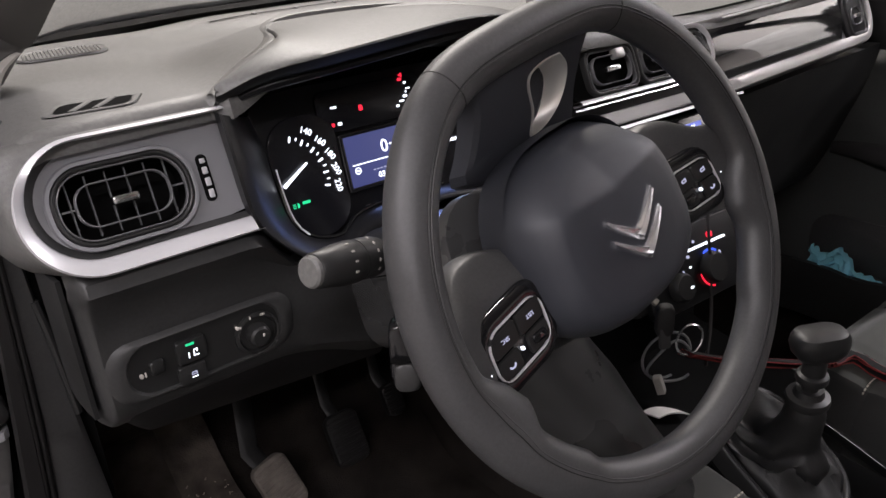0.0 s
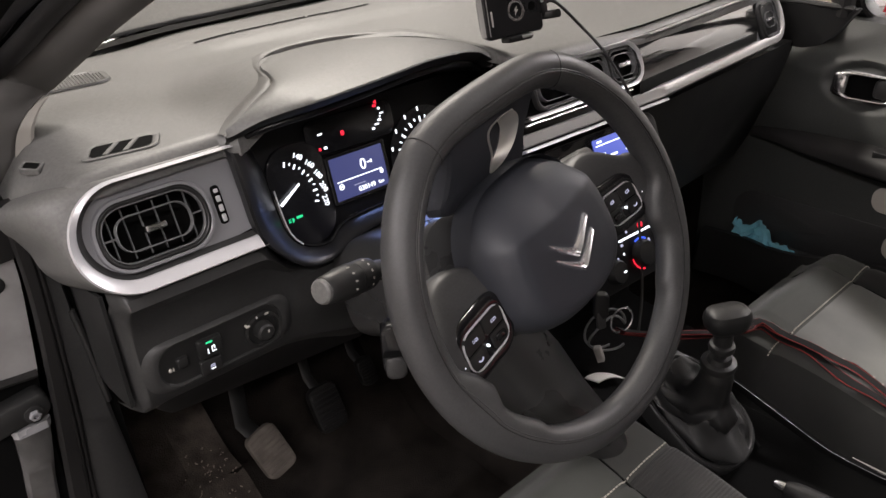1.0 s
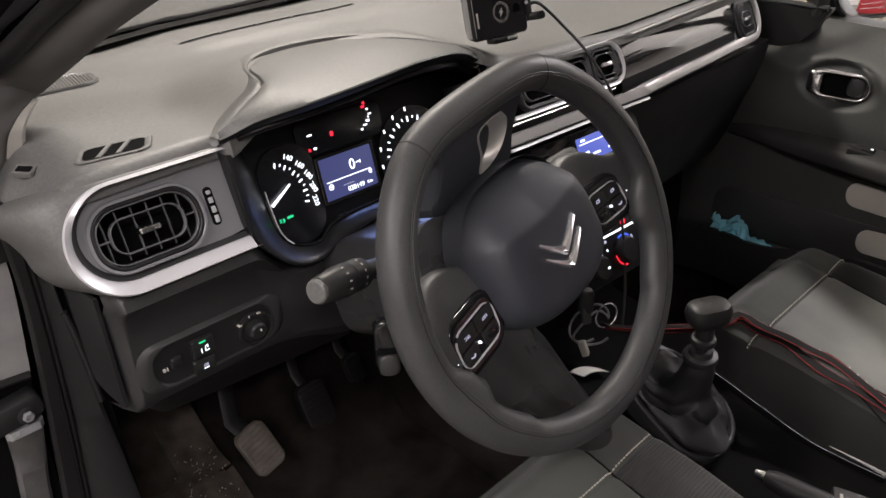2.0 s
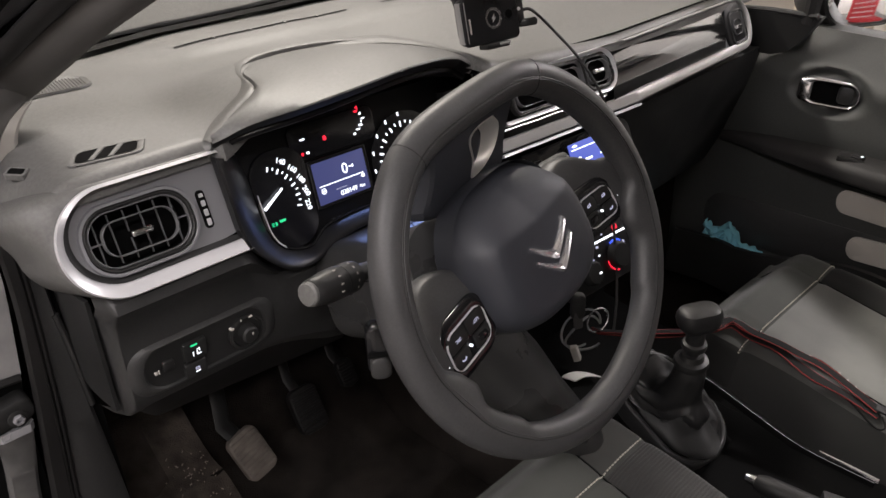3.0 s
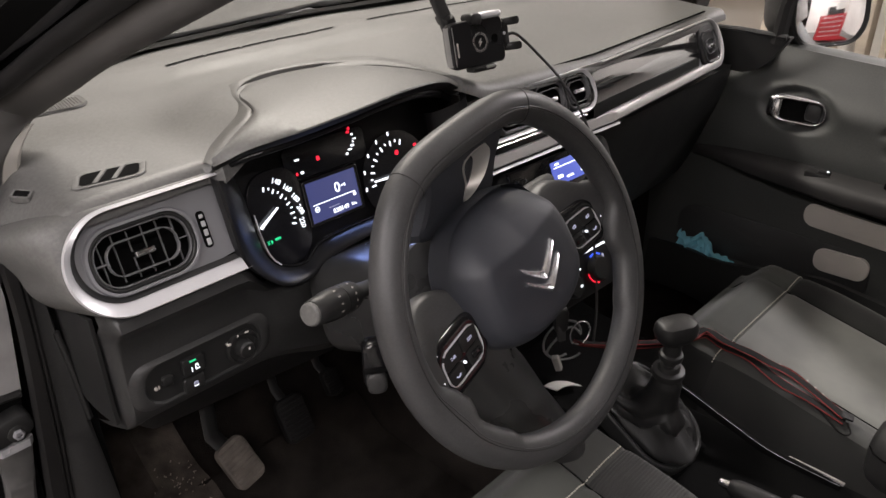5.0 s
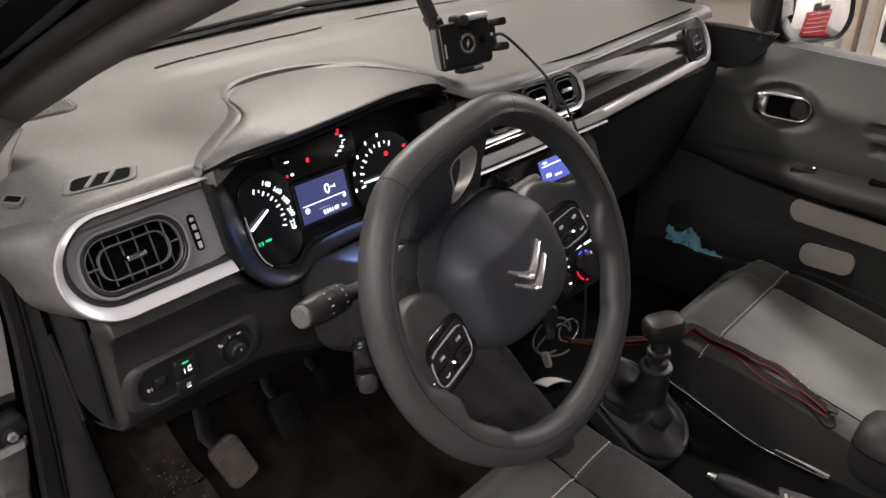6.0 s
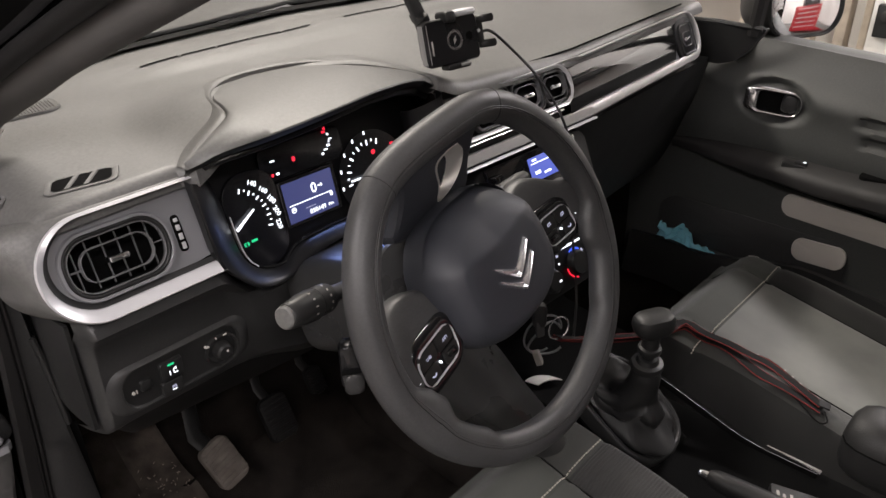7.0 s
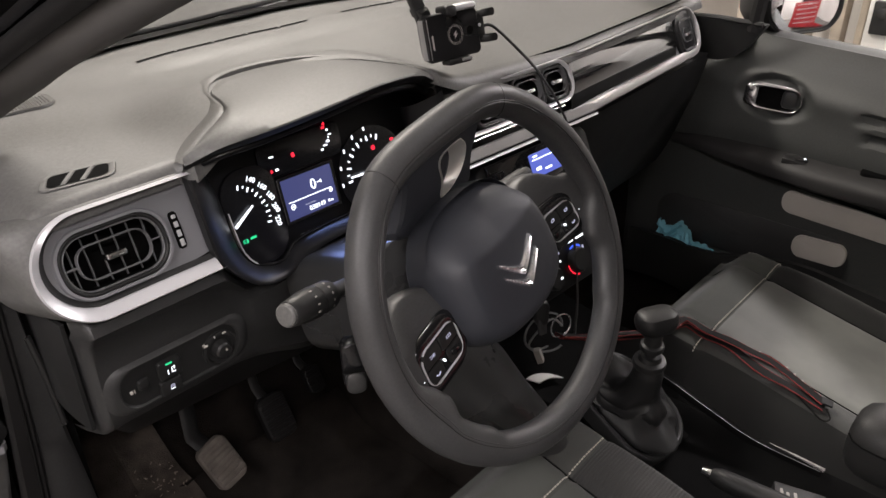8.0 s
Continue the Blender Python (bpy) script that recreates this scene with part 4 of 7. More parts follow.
part("screen_mark", slab(B(), SD, 0.0050, 0.0015, 0.0004, 0, 0.0004, 0.0001, 0.0155, 0.009), "lit_white", scr)
part("screen_mark", slab(B(), SD, 0.0016, 0.0040, 0.0004, 0, 0.0004, 0.0001, 0.0190, 0.009), "lit_white", scr)
part("screen_line", slab(B(), SD, 0.066, 0.0011, 0.0003, 0, 0.0004, 0.0001, -0.001, -0.0035), "lit_white", scr)
part("screen_mark", flat_arc(B(), SD, -0.029, -0.0095, 0.0026, 0.0036, 0, 360, 0.0003, 20), "lit_white", scr)
part("screen_mark", slab(B(), SD, 0.004, 0.0016, 0.0005, 0, 0.0004, 0.0001, -0.029, -0.0095), "lit_white", scr)
part("screen_mark", flat_arc(B(), SD, 0.0305, -0.0070, 0.0008, 0.0026, 0, 360, 0.0003, 16), "lit_white", scr)
for k in range(4):
    part("screen_mark", slab(B(), SD, 0.0028, 0.0012, 0.0003, 0, 0.0004, 0.0001, -0.010 + 0.0042 * k, -0.0125), "lit_dim", scr)
lettering("odometer", "030149", SD @ pose(0.006, -0.0192, 0), 0.0062, "lit_white", scr)
lettering("odometer_unit", "Km", SD @ pose(0.0270, -0.0190, 0), 0.0042, "lit_white", scr)
for k in range(7):
    part("button_mark", slab(B(), CF, 0.006, 0.0032, 0.001, -0.002, 0.0012, 0.0005, s0x - 0.024 + 0.009 * k, s0y - 0.047), "black", cluster)

# upper display: fuel and temperature
part("upper_display", slab(B(), CF, 0.125, 0.042, 0.010, -0.004, -0.0005, 0.001, *cf(0.008, 1.033)), "lens", cluster)
U = {"lit_red": [(-0.006, 1.031, 0.006, 0.008), (0.046, 1.0495, 0.007, 0.004), (0.049, 1.0535, 0.002, 0.006), (-0.040, 1.0205, 0.004, 0.005), (0.047, 1.0535, 0.0025, 0.003)], "lit_white": [(-0.036, 1.0365, 0.009, 0.0026), (-0.0325, 1.0205, 0.006, 0.0040), (0.0515, 1.0455, 0.004, 0.0035), (0.054, 1.0395, 0.007, 0.0022), (0.049, 1.0325, 0.007, 0.004), (0.044, 1.0285, 0.008, 0.0026), (0.038, 1.0245, 0.005, 0.0035), (0.051, 1.0365, 0.0022, 0.003)]}
for mat_, marks in U.items():
    for x, z, w, h in marks:
        part("lit_symbol", slab(B(), CF, w * 0.72, h * 0.72, min(w, h) * 0.25, 0.0, 0.0008, 0.0002, *cf(x, z)), mat_, cluster)
# rev counter
rx, ry = cf(0.110, 0.978)
rev = part("rev_counter", lathe(B(), CF @ pose(rx, ry, 0.0005), [(0.058, 0), (0.058, 0.001), (0.002, 0.0012)], 48), "lens", cluster, "black rev counter lit in white")
ticks(CF @ pose(0, 0, 0.0022), rx, ry, 0.046, [185 - 11.5 * k for k in range(11)], 2, rev, 0.0070, 0.0023)
for k in range(5):
    a = 185 - 23 * k
    part("numeral_mark", slab(B(), CF, 0.0026, 0.0052, 0.001, 0.002, 0.0024, 0.0002, rx + 0.0555 * math.cos(radians(a)), ry + 0.0555 * math.sin(radians(a))), "lit_white", rev)
part("needle", tube(B(), [CF @ Vector((rx, ry, 0.006)), CF @ Vector((rx - 0.043, ry + 0.002, 0.006))], [0.0020, 0.0011], 8), "lit_white", rev)
part("warning_light", slab(B(), CF, 0.0065, 0.0065, 0.003, 0.0015, 0.0024, 0.0004, rx + 0.006, ry + 0.028), "lit_red", rev)
part("warning_light", slab(B(), CF, 0.006, 0.004, 0.0015, 0.0015, 0.0024, 0.0004, rx + 0.040, ry + 0.030), "lit_red", rev)
# clear cover's edge bead
part("cover_edge", tube(B(), [p + Vector((0.0012, -0.0045, 0)) for p in i2[5:13]], 0.0009, 8), "silver", cluster)
part("cover_bead", tube(B(), [p + Vector((0, -0.002, 0)) for p in i2[6:30]], 0.0022, 8), "piano", cluster)

# ---- right band: centre vents, gloss panel, end vent ----
RB = face_frame((0.53, 0.254, 0.958), 23.6, 4)
RC = face_frame((0.53, 0.254, 0.958), 23.6, -2)
band = thing("trim_band", "silver trim band with air vents and a glossy black panel", "trim panel", (0.53, 0.26, 0.95))
XL, XR, YT, YB = -0.310, 0.455, 0.106, 0.0075
ro, ri = u_line(0.0, XR, YT, YB, 0.046), u_line(0.0, XR - 0.010, YT - 0.006, YB + 0.0160, 0.034)
part("silver_band", u_band(B(), RB, ro, ri, 0.004, 0.0025), "silver_dim", band, "satin silver trim strip")
part("upper_roll", u_band(B(), RB, u_line(0.0, XR + 0.006, YT + 0.013, YB - 0.004, 0.05), ro, -0.010, -0.001), "dash", band)
part("roll_groove", tube(B(), [RB @ Vector((XR * k / 20, YT + 0.0135, -0.0085)) for k in range(20)], 0.0017, 6), "void", band)
RFACE = [(0.0, YT - 0.006)] + ri[2:-2] + [(0.0, YB + 0.0160)]
part("band_face", loft(B(), [lift(RFACE, -0.006, RB), lift(RFACE, -0.010, RB)], cap0=True, cap1=True), "grey_satin", band)


def strip(m, x0, x1, y0, y1, d0, d1, mat_, name, par, label=""):
    """A long strip on a frame whose lower edge stands d0 and upper edge d1 proud."""
    sec = [(y0, -0.014), (y0, d0 - 0.002), (y0 + 0.1 * (y1 - y0), d0), (y1 - 0.1 * (y1 - y0), d1), (y1, d1 - 0.002), (y1, -0.014)]
    return part(name, loft(B(), [[m @ Vector((x, y, d)) for y, d in sec] for x in (x0, (x0 + x1) / 2, x1)], cap0=True, cap1=True), mat_, par, label)


strip(RC, XL, 0.0, YT - 0.006, YT, 0.001, 0.004, "silver_dim", "top_strip", band)
strip(RC, XL, 0.0, YB, YB + 0.0160, 0.004, 0.0025, "silver_dim", "bottom_strip", band)
strip(RC, XL, 0.0, YT, YT + 0.013, -0.001, -0.010, "dash", "upper_roll", band)
part("roll_groove", tube(B(), [RC @ Vector((XL + (0 - XL) * k / 10, YT + 0.0135, -0.0085)) for k in range(11)], 0.0017, 6), "void", band)
part("vent_back", slab(B(), RC, -XL, 0.088, 0.01, -0.012, -0.008, 0.001, XL / 2, 0.053), "black", band)
# glossy panel, slightly domed
part("gloss_panel", sheet(B(), lambda u, v: RB @ Vector((-0.052 + 0.398 * u + 0.010 * (v - 0.5), YB + 0.0165 + (YT - YB - 0.0230) * v, -0.004 + 0.006 * math.sin(math.pi * v) * 1.0)), 20, 10), "piano", band, "glossy black decorative panel")
# centre vents in a silver frame with rounded right end
part("vent_frame", u_band(B(), RC, u_line(XL + 0.02, -0.0415, 0.1050, 0.0385, 0.030), u_line(XL + 0.02, -0.0480, 0.0985, 0.0440, 0.024), 0.009, 0.005), "silver", band)
part("vent_well", slab(B(), RC, 0.25, 0.056, 0.022, -0.012, -0.004, 0.001, -0.173, 0.0715), "void", band)
strip(RC, XL + 0.01, -0.075, 0.0330, 0.0360, 0.006, 0.005, "chrome", "chrome_line", band)
air_vent(RC @ pose(-0.0795, 0.0725, 0.004), 0.060, 0.049, 0.016, band, 3, (0.82, 0.68))
air_vent(RC @ pose(-0.1450, 0.0725, 0.004), 0.066, 0.049, 0.012, band, 3, (0.82, 0.68))
air_vent(RC @ pose(-0.2250, 0.0725, 0.004), 0.078, 0.049, 0.012, band, 4, (0.82, 0.68))
part("switch_cap", slab(B(), RC, 0.016, 0.012, 0.003, 0, 0.010, 0.002, -0.212, 0.088), "silver_dim", band)
# end vent
part("end_face", slab(B(), RB, 0.084, 0.086, 0.030, -0.006, 0.0, 0.002, 0.398, 0.053), "bezel", band)
air_vent(RB @ pose(0.400, 0.053, 0.002), 0.058, 0.058, 0.010, band, 3, (0.66, 0.5))
# lower silver strip of the centre stack, ending under the panel
strip(RC, XL, 0.000, 0.0005, 0.0045, 0.006, 0.005, "silver", "lower_strip", band)
strip(RC, XL, 0.000, 0.0047, 0.0073, 0.001, 0.001, "bezel", "strip_gap", band)

# ---- centre stack ----
stack = thing("centre_stack", "black centre stack with lit radio display and climate knobs", "centre stack", (0.36, 0.2, 0.7))
part("stack_face", slab(B(), RC, 0.265, 0.215, 0.02, -0.06, -0.006, 0.004, -0.160, -0.112), "seal", stack)
part("radio_face", slab(B(), RC, 0.210, 0.088, 0.006, -0.008, 0.000, 0.002, -0.167, -0.050), "piano", stack, "glossy black radio face")
rd = part("radio_display", slab(B(), RC, 0.090, 0.036, 0.001, 0, 0.0015, 0.0004, -0.138, -0.034), "radio", stack, "blue lit radio display")
for x, y, w, h in ((-0.138, -0.0255, 0.082, 0.0016), (-0.170, -0.0205, 0.010, 0.0030), (-0.116, -0.0205, 0.018, 0.0030), (-0.168, -0.0400, 0.012, 0.0050), (-0.146, -0.0440, 0.016, 0.0030), (-0.114, -0.0430, 0.010, 0.0036)):
    part("lit_text", slab(B(), RC, w, h, 0.001, 0.001, 0.002, 0.0002, x, y), "lit_white", rd)
part("side_grip", slab(B(), RC, 0.018, 0.045, 0.004, -0.002, 0.016, 0.003, -0.262, -0.040), "piano", stack)
part("radio_knob", lathe(B(), RC @ pose(-0.230, -0.050, 0), [(0.014, 0), (0.014, 0.012), (0.011, 0.016), (0.003, 0.0165)], 24), "bezel", stack)


def rb(x, z):
    return (x - 0.53) / math.cos(radians(2)), (z - 0.958) / math.cos(radians(23.6))


cl = part("climate_panel", slab(B(), RC, 0.205, 0.098, 0.012, -0.008, 0.001, 0.003, *rb(0.372, 0.790)), "bezel", stack)
part("lit_bar", slab(B(), RC, 0.080, 0.0030, 0.001, 0, 0.0022, 0.0005, *rb(0.386, 0.8065)), "lit_white", cl)
kx, ky = rb(0.386, 0.778)
part("temperature_knob", lathe(B(), RC @ pose(kx, ky, 0), [(0.020, 0), (0.020, 0.010), (0.017, 0.014), (0.004, 0.0145)], 28), "black", cl)
part("cold_arc", flat_arc(B(), RC, kx, ky, 0.0215, 0.0245, 50, 115, 0.0035, 12), "lit_blue", cl)
part("hot_arc", flat_arc(B(), RC, kx, ky, 0.0215, 0.0240, 185, 265, 0.0035, 12), "lit_red", cl)
k2x, k2y = rb(0.322, 0.772)
part("fan_knob", lathe(B(), RC @ pose(k2x, k2y, 0), [(0.018, 0), (0.018, 0.010), (0.015, 0.014), (0.004, 0.0145)], 28), "black", cl)
for x, z, w, h, mm in ((0.398, 0.815, 0.011, 0.008, "lit_red"), (0.366, 0.814, 0.004, 0.004, "lit_dim"), (0.350, 0.800, 0.005, 0.004, "lit_dim"), (0.409, 0.790, 0.004, 0.006, "lit_dim"), (0.350, 0.788, 0.003, 0.003, "lit_white"), (0.330, 0.770, 0.006, 0.003, "lit_white"), (0.336, 0.786, 0.003, 0.003, "lit_dim")):
    part("lit_symbol", slab(B(), RC, w, h, min(w, h) * 0.4, 0, 0.0150 if abs(x - 0.33) < 0.002 else 0.0022, 0.0005, *rb(x, z)), mm, cl)
# tray and its wall are near black: the cubby's shade as colour
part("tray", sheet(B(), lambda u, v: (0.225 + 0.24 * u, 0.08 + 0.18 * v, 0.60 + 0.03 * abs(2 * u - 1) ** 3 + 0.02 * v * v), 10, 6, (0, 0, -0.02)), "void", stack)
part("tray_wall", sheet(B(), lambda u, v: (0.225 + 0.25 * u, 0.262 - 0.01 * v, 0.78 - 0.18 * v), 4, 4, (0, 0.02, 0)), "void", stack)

# glovebox under the band
glove = thing("glovebox", "dark plastic glovebox under the silver band", "glovebox", (0.75, 0.3, 0.7))
part("lid", sheet(B(), lambda u, v: (0.50 + 0.56 * u, 0.272 + 0.035 * u + 0.03 * math.sin(math.pi * v) * 0.4 + 0.09 * v * v, 0.945 - 0.27 * v), 14, 12, (0, 0.02, 0)), "black", glove)
part("lower_panel", sheet(B(), lambda u, v: (0.50 + 0.56 * u, 0.40 + 0.25 * v, 0.675 - 0.05 * v), 8, 6, (0, 0, 0.02)), "black", glove)

# ---- steering wheel, turned almost upside down ----
WC = face_frame((0.0019, 0.0238, 0.9892), 22.63, 0.5)
WH = WC @ pose(0, 0, 0, 0, 0, 193)
wheel = thing("steering_wheel", "dark leather steering wheel turned upside down, with chrome double chevron badge", "steering wheel", (0.002, 0.0238, 0.9892))


def rim_at(a):
    """The rim's middle line: a circle cut flat at the foot, with soft corners."""
    c = -math.sin(a)
    r = 0.1718
    if c > 0.3:
        r = (r ** -25 + (0.1591 / c) ** -25) ** (-1 / 25)
    q = 2 * (a + math.pi / 2)
    r *= 1 + 0.0053 * math.cos(q) + 0.0112 * math.sin(q)
    return Vector((r * math.cos(a), r * math.sin(a), 0))


def thumb_grip(a):
    """How much the rim swells inwards at the thumb rests beside the spokes."""
    d = math.degrees(a) % 360
    d = d if d < 270 else d - 360
    d = d if d < 90 else 180 - d
    return 0.0125 * smooth(2, 12, d) * (1 - smooth(17, 27, d)) + 0.0050 * smooth(10, 22, d) * (1 - smooth(43, 49, d))


def rim_skin(a, b, k=1.0):
    """A place on the rim's skin; b is the angle round its section, a quarter turn being the face."""
    p = rim_at(a)
    t = (rim_at(a + 0.01) - rim_at(a - 0.01)).normalized()
    out = Vector((t.y, -t.x, 0))
    c, q = math.cos(b), math.sin(b)
    w = 0.0168 + (thumb_grip(a) if c < 0 else 0.0)
    return WH @ (p + out * (w * k * c) + Vector((0, 0, 0.0158 * k * (abs(q) ** 0.9) * (1 if q > 0 else -1))))


NR, NS = 180, 28
rim = part("rim", loft(B(), [[rim_skin(2 * math.pi * k / NR, 2 * math.pi * j / NS) for j in range(NS)] for k in range(NR)], ring=True), "rim", wheel, "black leather rim")
for a in (-121, -62):
    part("rim_seam", tube(B(), [rim_skin(radians(a), radians(-60 + 12 * j), 1.000) for j in range(26)], 0.00045, 6), "seal", rim)
part("stitch_line", tube(B(), [rim_skin(2 * math.pi * k / 200, radians(100), 0.999) for k in range(201)], 0.0006, 6), "black", rim)
part("stitch_line", tube(B(), [rim_skin(2 * math.pi * k / 200, radians(107), 1.004) for k in range(201)], 0.0005, 6), "rim", rim)


# boss: a rounded shield with a flat face that falls away towards the foot
def shield(s, d, n=72):
    pts = []
    for k in range(n):
        a = 2 * math.pi * k / n
        c, q = math.cos(a), math.sin(a)
        e = 2.5 if q > 0 else 2.9
        r = (abs(c / 0.0815) ** e + abs(q / (0.0590 if q > 0 else 0.0900)) ** e) ** (-1 / e)
        x, y = r * c * s, r * q * s
        x *= 1 - 0.05 * smooth(-0.02, -0.09, y)
        drop = 0.66 * max(0.0, -0.040 - 0.10 * abs(x) - y) * (0.4 + 0.6 * s)
        pts.append(WH @ Vector((x, y, d - (drop if d > -0.012 else 0.0))))
    return pts


BOSS = [(1.0, 0.985, -0.045), (0.93, 1.0, -0.018), (0.88, 0.985, -0.009), (0.83, 0.955, -0.001), (0.77, 0.905, 0.0070), (0.71, 0.84, 0.0135), (0.65, 0.76, 0.0180), (0.58, 0.66, 0.0203), (0.45, 0.50, 0.0218), (0.32, 0.34, 0.0226), (0.16, 0.17, 0.0230), (0.0, 0.02, 0.0232)]
boss = part("boss", loft(B(), [shield(s_, d_, 120) for s_, d_ in [(ipol(k / 48, [(b[0], b[1]) for b in reversed(BOSS)]), ipol(k / 48, [(b[0], b[2]) for b in reversed(BOSS)])) for k in range(48, -1, -1)]], cap0=True, cap1=True), "boss", wheel, "grained black airbag cover", 60)
part("back_cover", loft(B(), [lift(rr(w, h, r, 0, cy, 8), d, WH) for w, h, r, cy, d in ((0.130, 0.116, 0.05, -0.014, -0.030), (0.138, 0.126, 0.06, -0.014, -0.040), (0.134, 0.124, 0.06, -0.012, -0.062), (0.110, 0.110, 0.05, -0.008, -0.080))], cap0=True, cap1=True), "boss", wheel, "dark plastic hub behind the airbag cover")


def spoke(bm, sx):
    """A side spoke from the boss to the rim: hollow towards the foot, thick where the switches sit."""
    loops = []
    for k in range(17):
        t = k / 16
        x = sx * (0.070 + 0.092 * t)
        lo = -0.036 - 0.012 * math.sin(math.pi * min(t * 1.3, 1.0)) + 0.016 * smooth(0.55, 1.0, t)
        hi = 0.036 + 0.010 * smooth(0.4, 1.0, t)
        mid, hgt = (lo + hi) / 2, (hi - lo) / 2
        top = -0.0105 + 0.0100 * smooth(0.45, 1.0, t)
        row = []
        for j in range(28):
            a = 2 * math.pi * j / 28
            c, q = math.cos(a), math.sin(a)
            yy = mid + hgt * (abs(q) ** 0.7) * (1 if q > 0 else -1)
            zz = (top if c > 0 else top - 0.030) - (0.012 * (1 - abs(c) ** 0.5) if c > 0 else -0.012 * (1 - abs(c) ** 0.5))
            row.append(WH @ Vector((x, yy, zz - 0.012 * smooth(-0.012, -0.050, yy))))
        loops.append(row)
    return loft(bm, loops, cap0=True, cap1=True)


def lozenge(w, h, r, grow=0.0, sx=1):
    """The switch block's outline: a rounded rectangle whose outer end slants."""
    return [(x + 0.10 * sx * y, y + 0.10 * sx * x) for x, y in rr(w + 2 * grow, h + 2 * grow, r + grow, 0, 0, 7)]


def switch_pod(sx):
    sp = part("spoke", spoke(B(), sx), "rim", wheel)
    m = WH @ pose(sx * 0.1095, 0.0115, -0.0065)
    def ring(g, d):
        return lift(lozenge(0.0535, 0.0350, 0.0115, g, sx), d, m)
    gl = part("switch_surround", loft(B(), [ring(0.0112, -0.012), ring(0.0110, -0.0030), ring(0.0098, -0.0004), ring(0.0075, 0.0010), ring(0.0020, 0.0014), ring(0.0, 0.0005)], cap0=True, cap1=True), "pod_gloss", sp, "gloss black switch surround")
    part("silver_edge", loft(B(), [ring(0.0006, 0.0), ring(0.0006, 0.0022), ring(0.0003, 0.0028), ring(-0.0002, 0.0028), ring(-0.0005, 0.0022), ring(-0.0005, 0.0)], ring=True), "silver", gl)
    def pad(cx, cy, w, h, top, mat_="black"):
        bm = B()
        out = [(cx + x + 0.10 * sx * (cy + y), cy + y + 0.10 * sx * (cx + x)) for x, y in rr(w, h, 0.003, 0, 0, 5)]
        mid_ = (cx + 0.10 * sx * cy, cy + 0.10 * sx * cx)
        shr = lambda k: [(mid_[0] + (x - mid_[0]) * k, mid_[1] + (y - mid_[1]) * k) for x, y in out]
        loft(bm, [lift(out, 0.0, m), lift(out, top - 0.0010, m), lift(shr(0.96), top - 0.0002, m), lift(shr(0.88), top, m)], cap0=True, cap1=True)
        return part("button", bm, mat_, gl), m @ pose(mid_[0], mid_[1], top + 0.0002)
    for cx, word in ((-0.0130, "LIST" if sx > 0 else ""), (0.0130, "SRC" if sx > 0 else "")):
        b, q = pad(cx * sx, -0.0082, 0.0248, 0.0150, 0.0030)
        if word:
            lettering("legend", word, q, 0.0030, "lit_dim", b)
        else:
            for ox, oy, bw, bh in ((-0.0022, 0.0, 0.0010, 0.0036), (0.0004, 0.0012, 0.0034, 0.0009), (0.0004, -0.0010, 0.0034, 0.0009), (0.0026, 0.0002, 0.0009, 0.0024)):
                part("lit_icon", slab(B(), q, bw, bh, 0.0003, -0.001, 0.0002, 0.0001, ox, oy), "lit_dim", b)
    b, q = pad(0.0150 * sx, 0.0084, 0.0205, 0.0140, 0.0028)
    part("lit_icon", tube(B(), [q @ Vector((0.0030 * math.cos(u), 0.0030 * math.sin(u) - 0.001, 0.0001)) for u in (0.5 + 0.26 * k for k in range(10))], 0.0007, 6), "lit_dim", b)
    b, q = pad(-0.0150 * sx, 0.0084, 0.0210, 0.0140, 0.0026)
    part("roller", slab(B(), q, 0.013, 0.0070, 0.002, -0.002, 0.0016, 0.0015), "piano", b)
    part("lit_icon", slab(B(), m, 0.0019, 0.0026, 0.0008, 0.001, 0.0036, 0.0002, 0.0022 * sx, 0.0060), "lit_white", gl)
    part("lit_icon", slab(B(), m, 0.0018, 0.0014, 0.0004, 0.0, 0.0028, 0.0002, sx * 0.0335, 0.006), "lit_white", gl)
    return sp


for sx_ in (-1, 1):
    switch_pod(sx_)


# foot spoke: a plate that falls back from the rim to the hub, with an opening lined in metal
def foot_d(y):
    return 0.002 - 0.72 * (y + 0.146)


def foot_loop(pts, lift_, m=WH):
    return [m @ Vector((x, y, foot_d(y) + lift_)) for x, y in pts]


FOOT = [(x, y) for x, y, _ in spline([(0.062, -0.150, 0), (0.054, -0.128, 0), (0.058, -0.105, 0), (0.064, -0.086, 0), (0.036, -0.074, 0), (-0.030, -0.066, 0), (-0.054, -0.078, 0), (-0.054, -0.105, 0), (-0.060, -0.128, 0), (-0.068, -0.150, 0), (-0.030, -0.158, 0), (0.030, -0.158, 0), (0.062, -0.150, 0)], 4)][:-1]
SLOT = [(x, y) for x, y, _ in spline([(-0.030, -0.1355, 0), (-0.0135, -0.1362, 0), (0.0010, -0.1330, 0), (0.0035, -0.1250, 0), (-0.0030, -0.1060, 0), (-0.0020, -0.0900, 0), (-0.0120, -0.0890, 0), (-0.0240, -0.0925, 0), (-0.0350, -0.1010, 0), (-0.0405, -0.1130, 0), (-0.0400, -0.1250, 0), (-0.030, -0.1355, 0)], 5)][:-1]


def slot_at(k):
    return [(-0.018 + (x + 0.018) * k, -0.114 + (y + 0.114) * k) for x, y in SLOT]


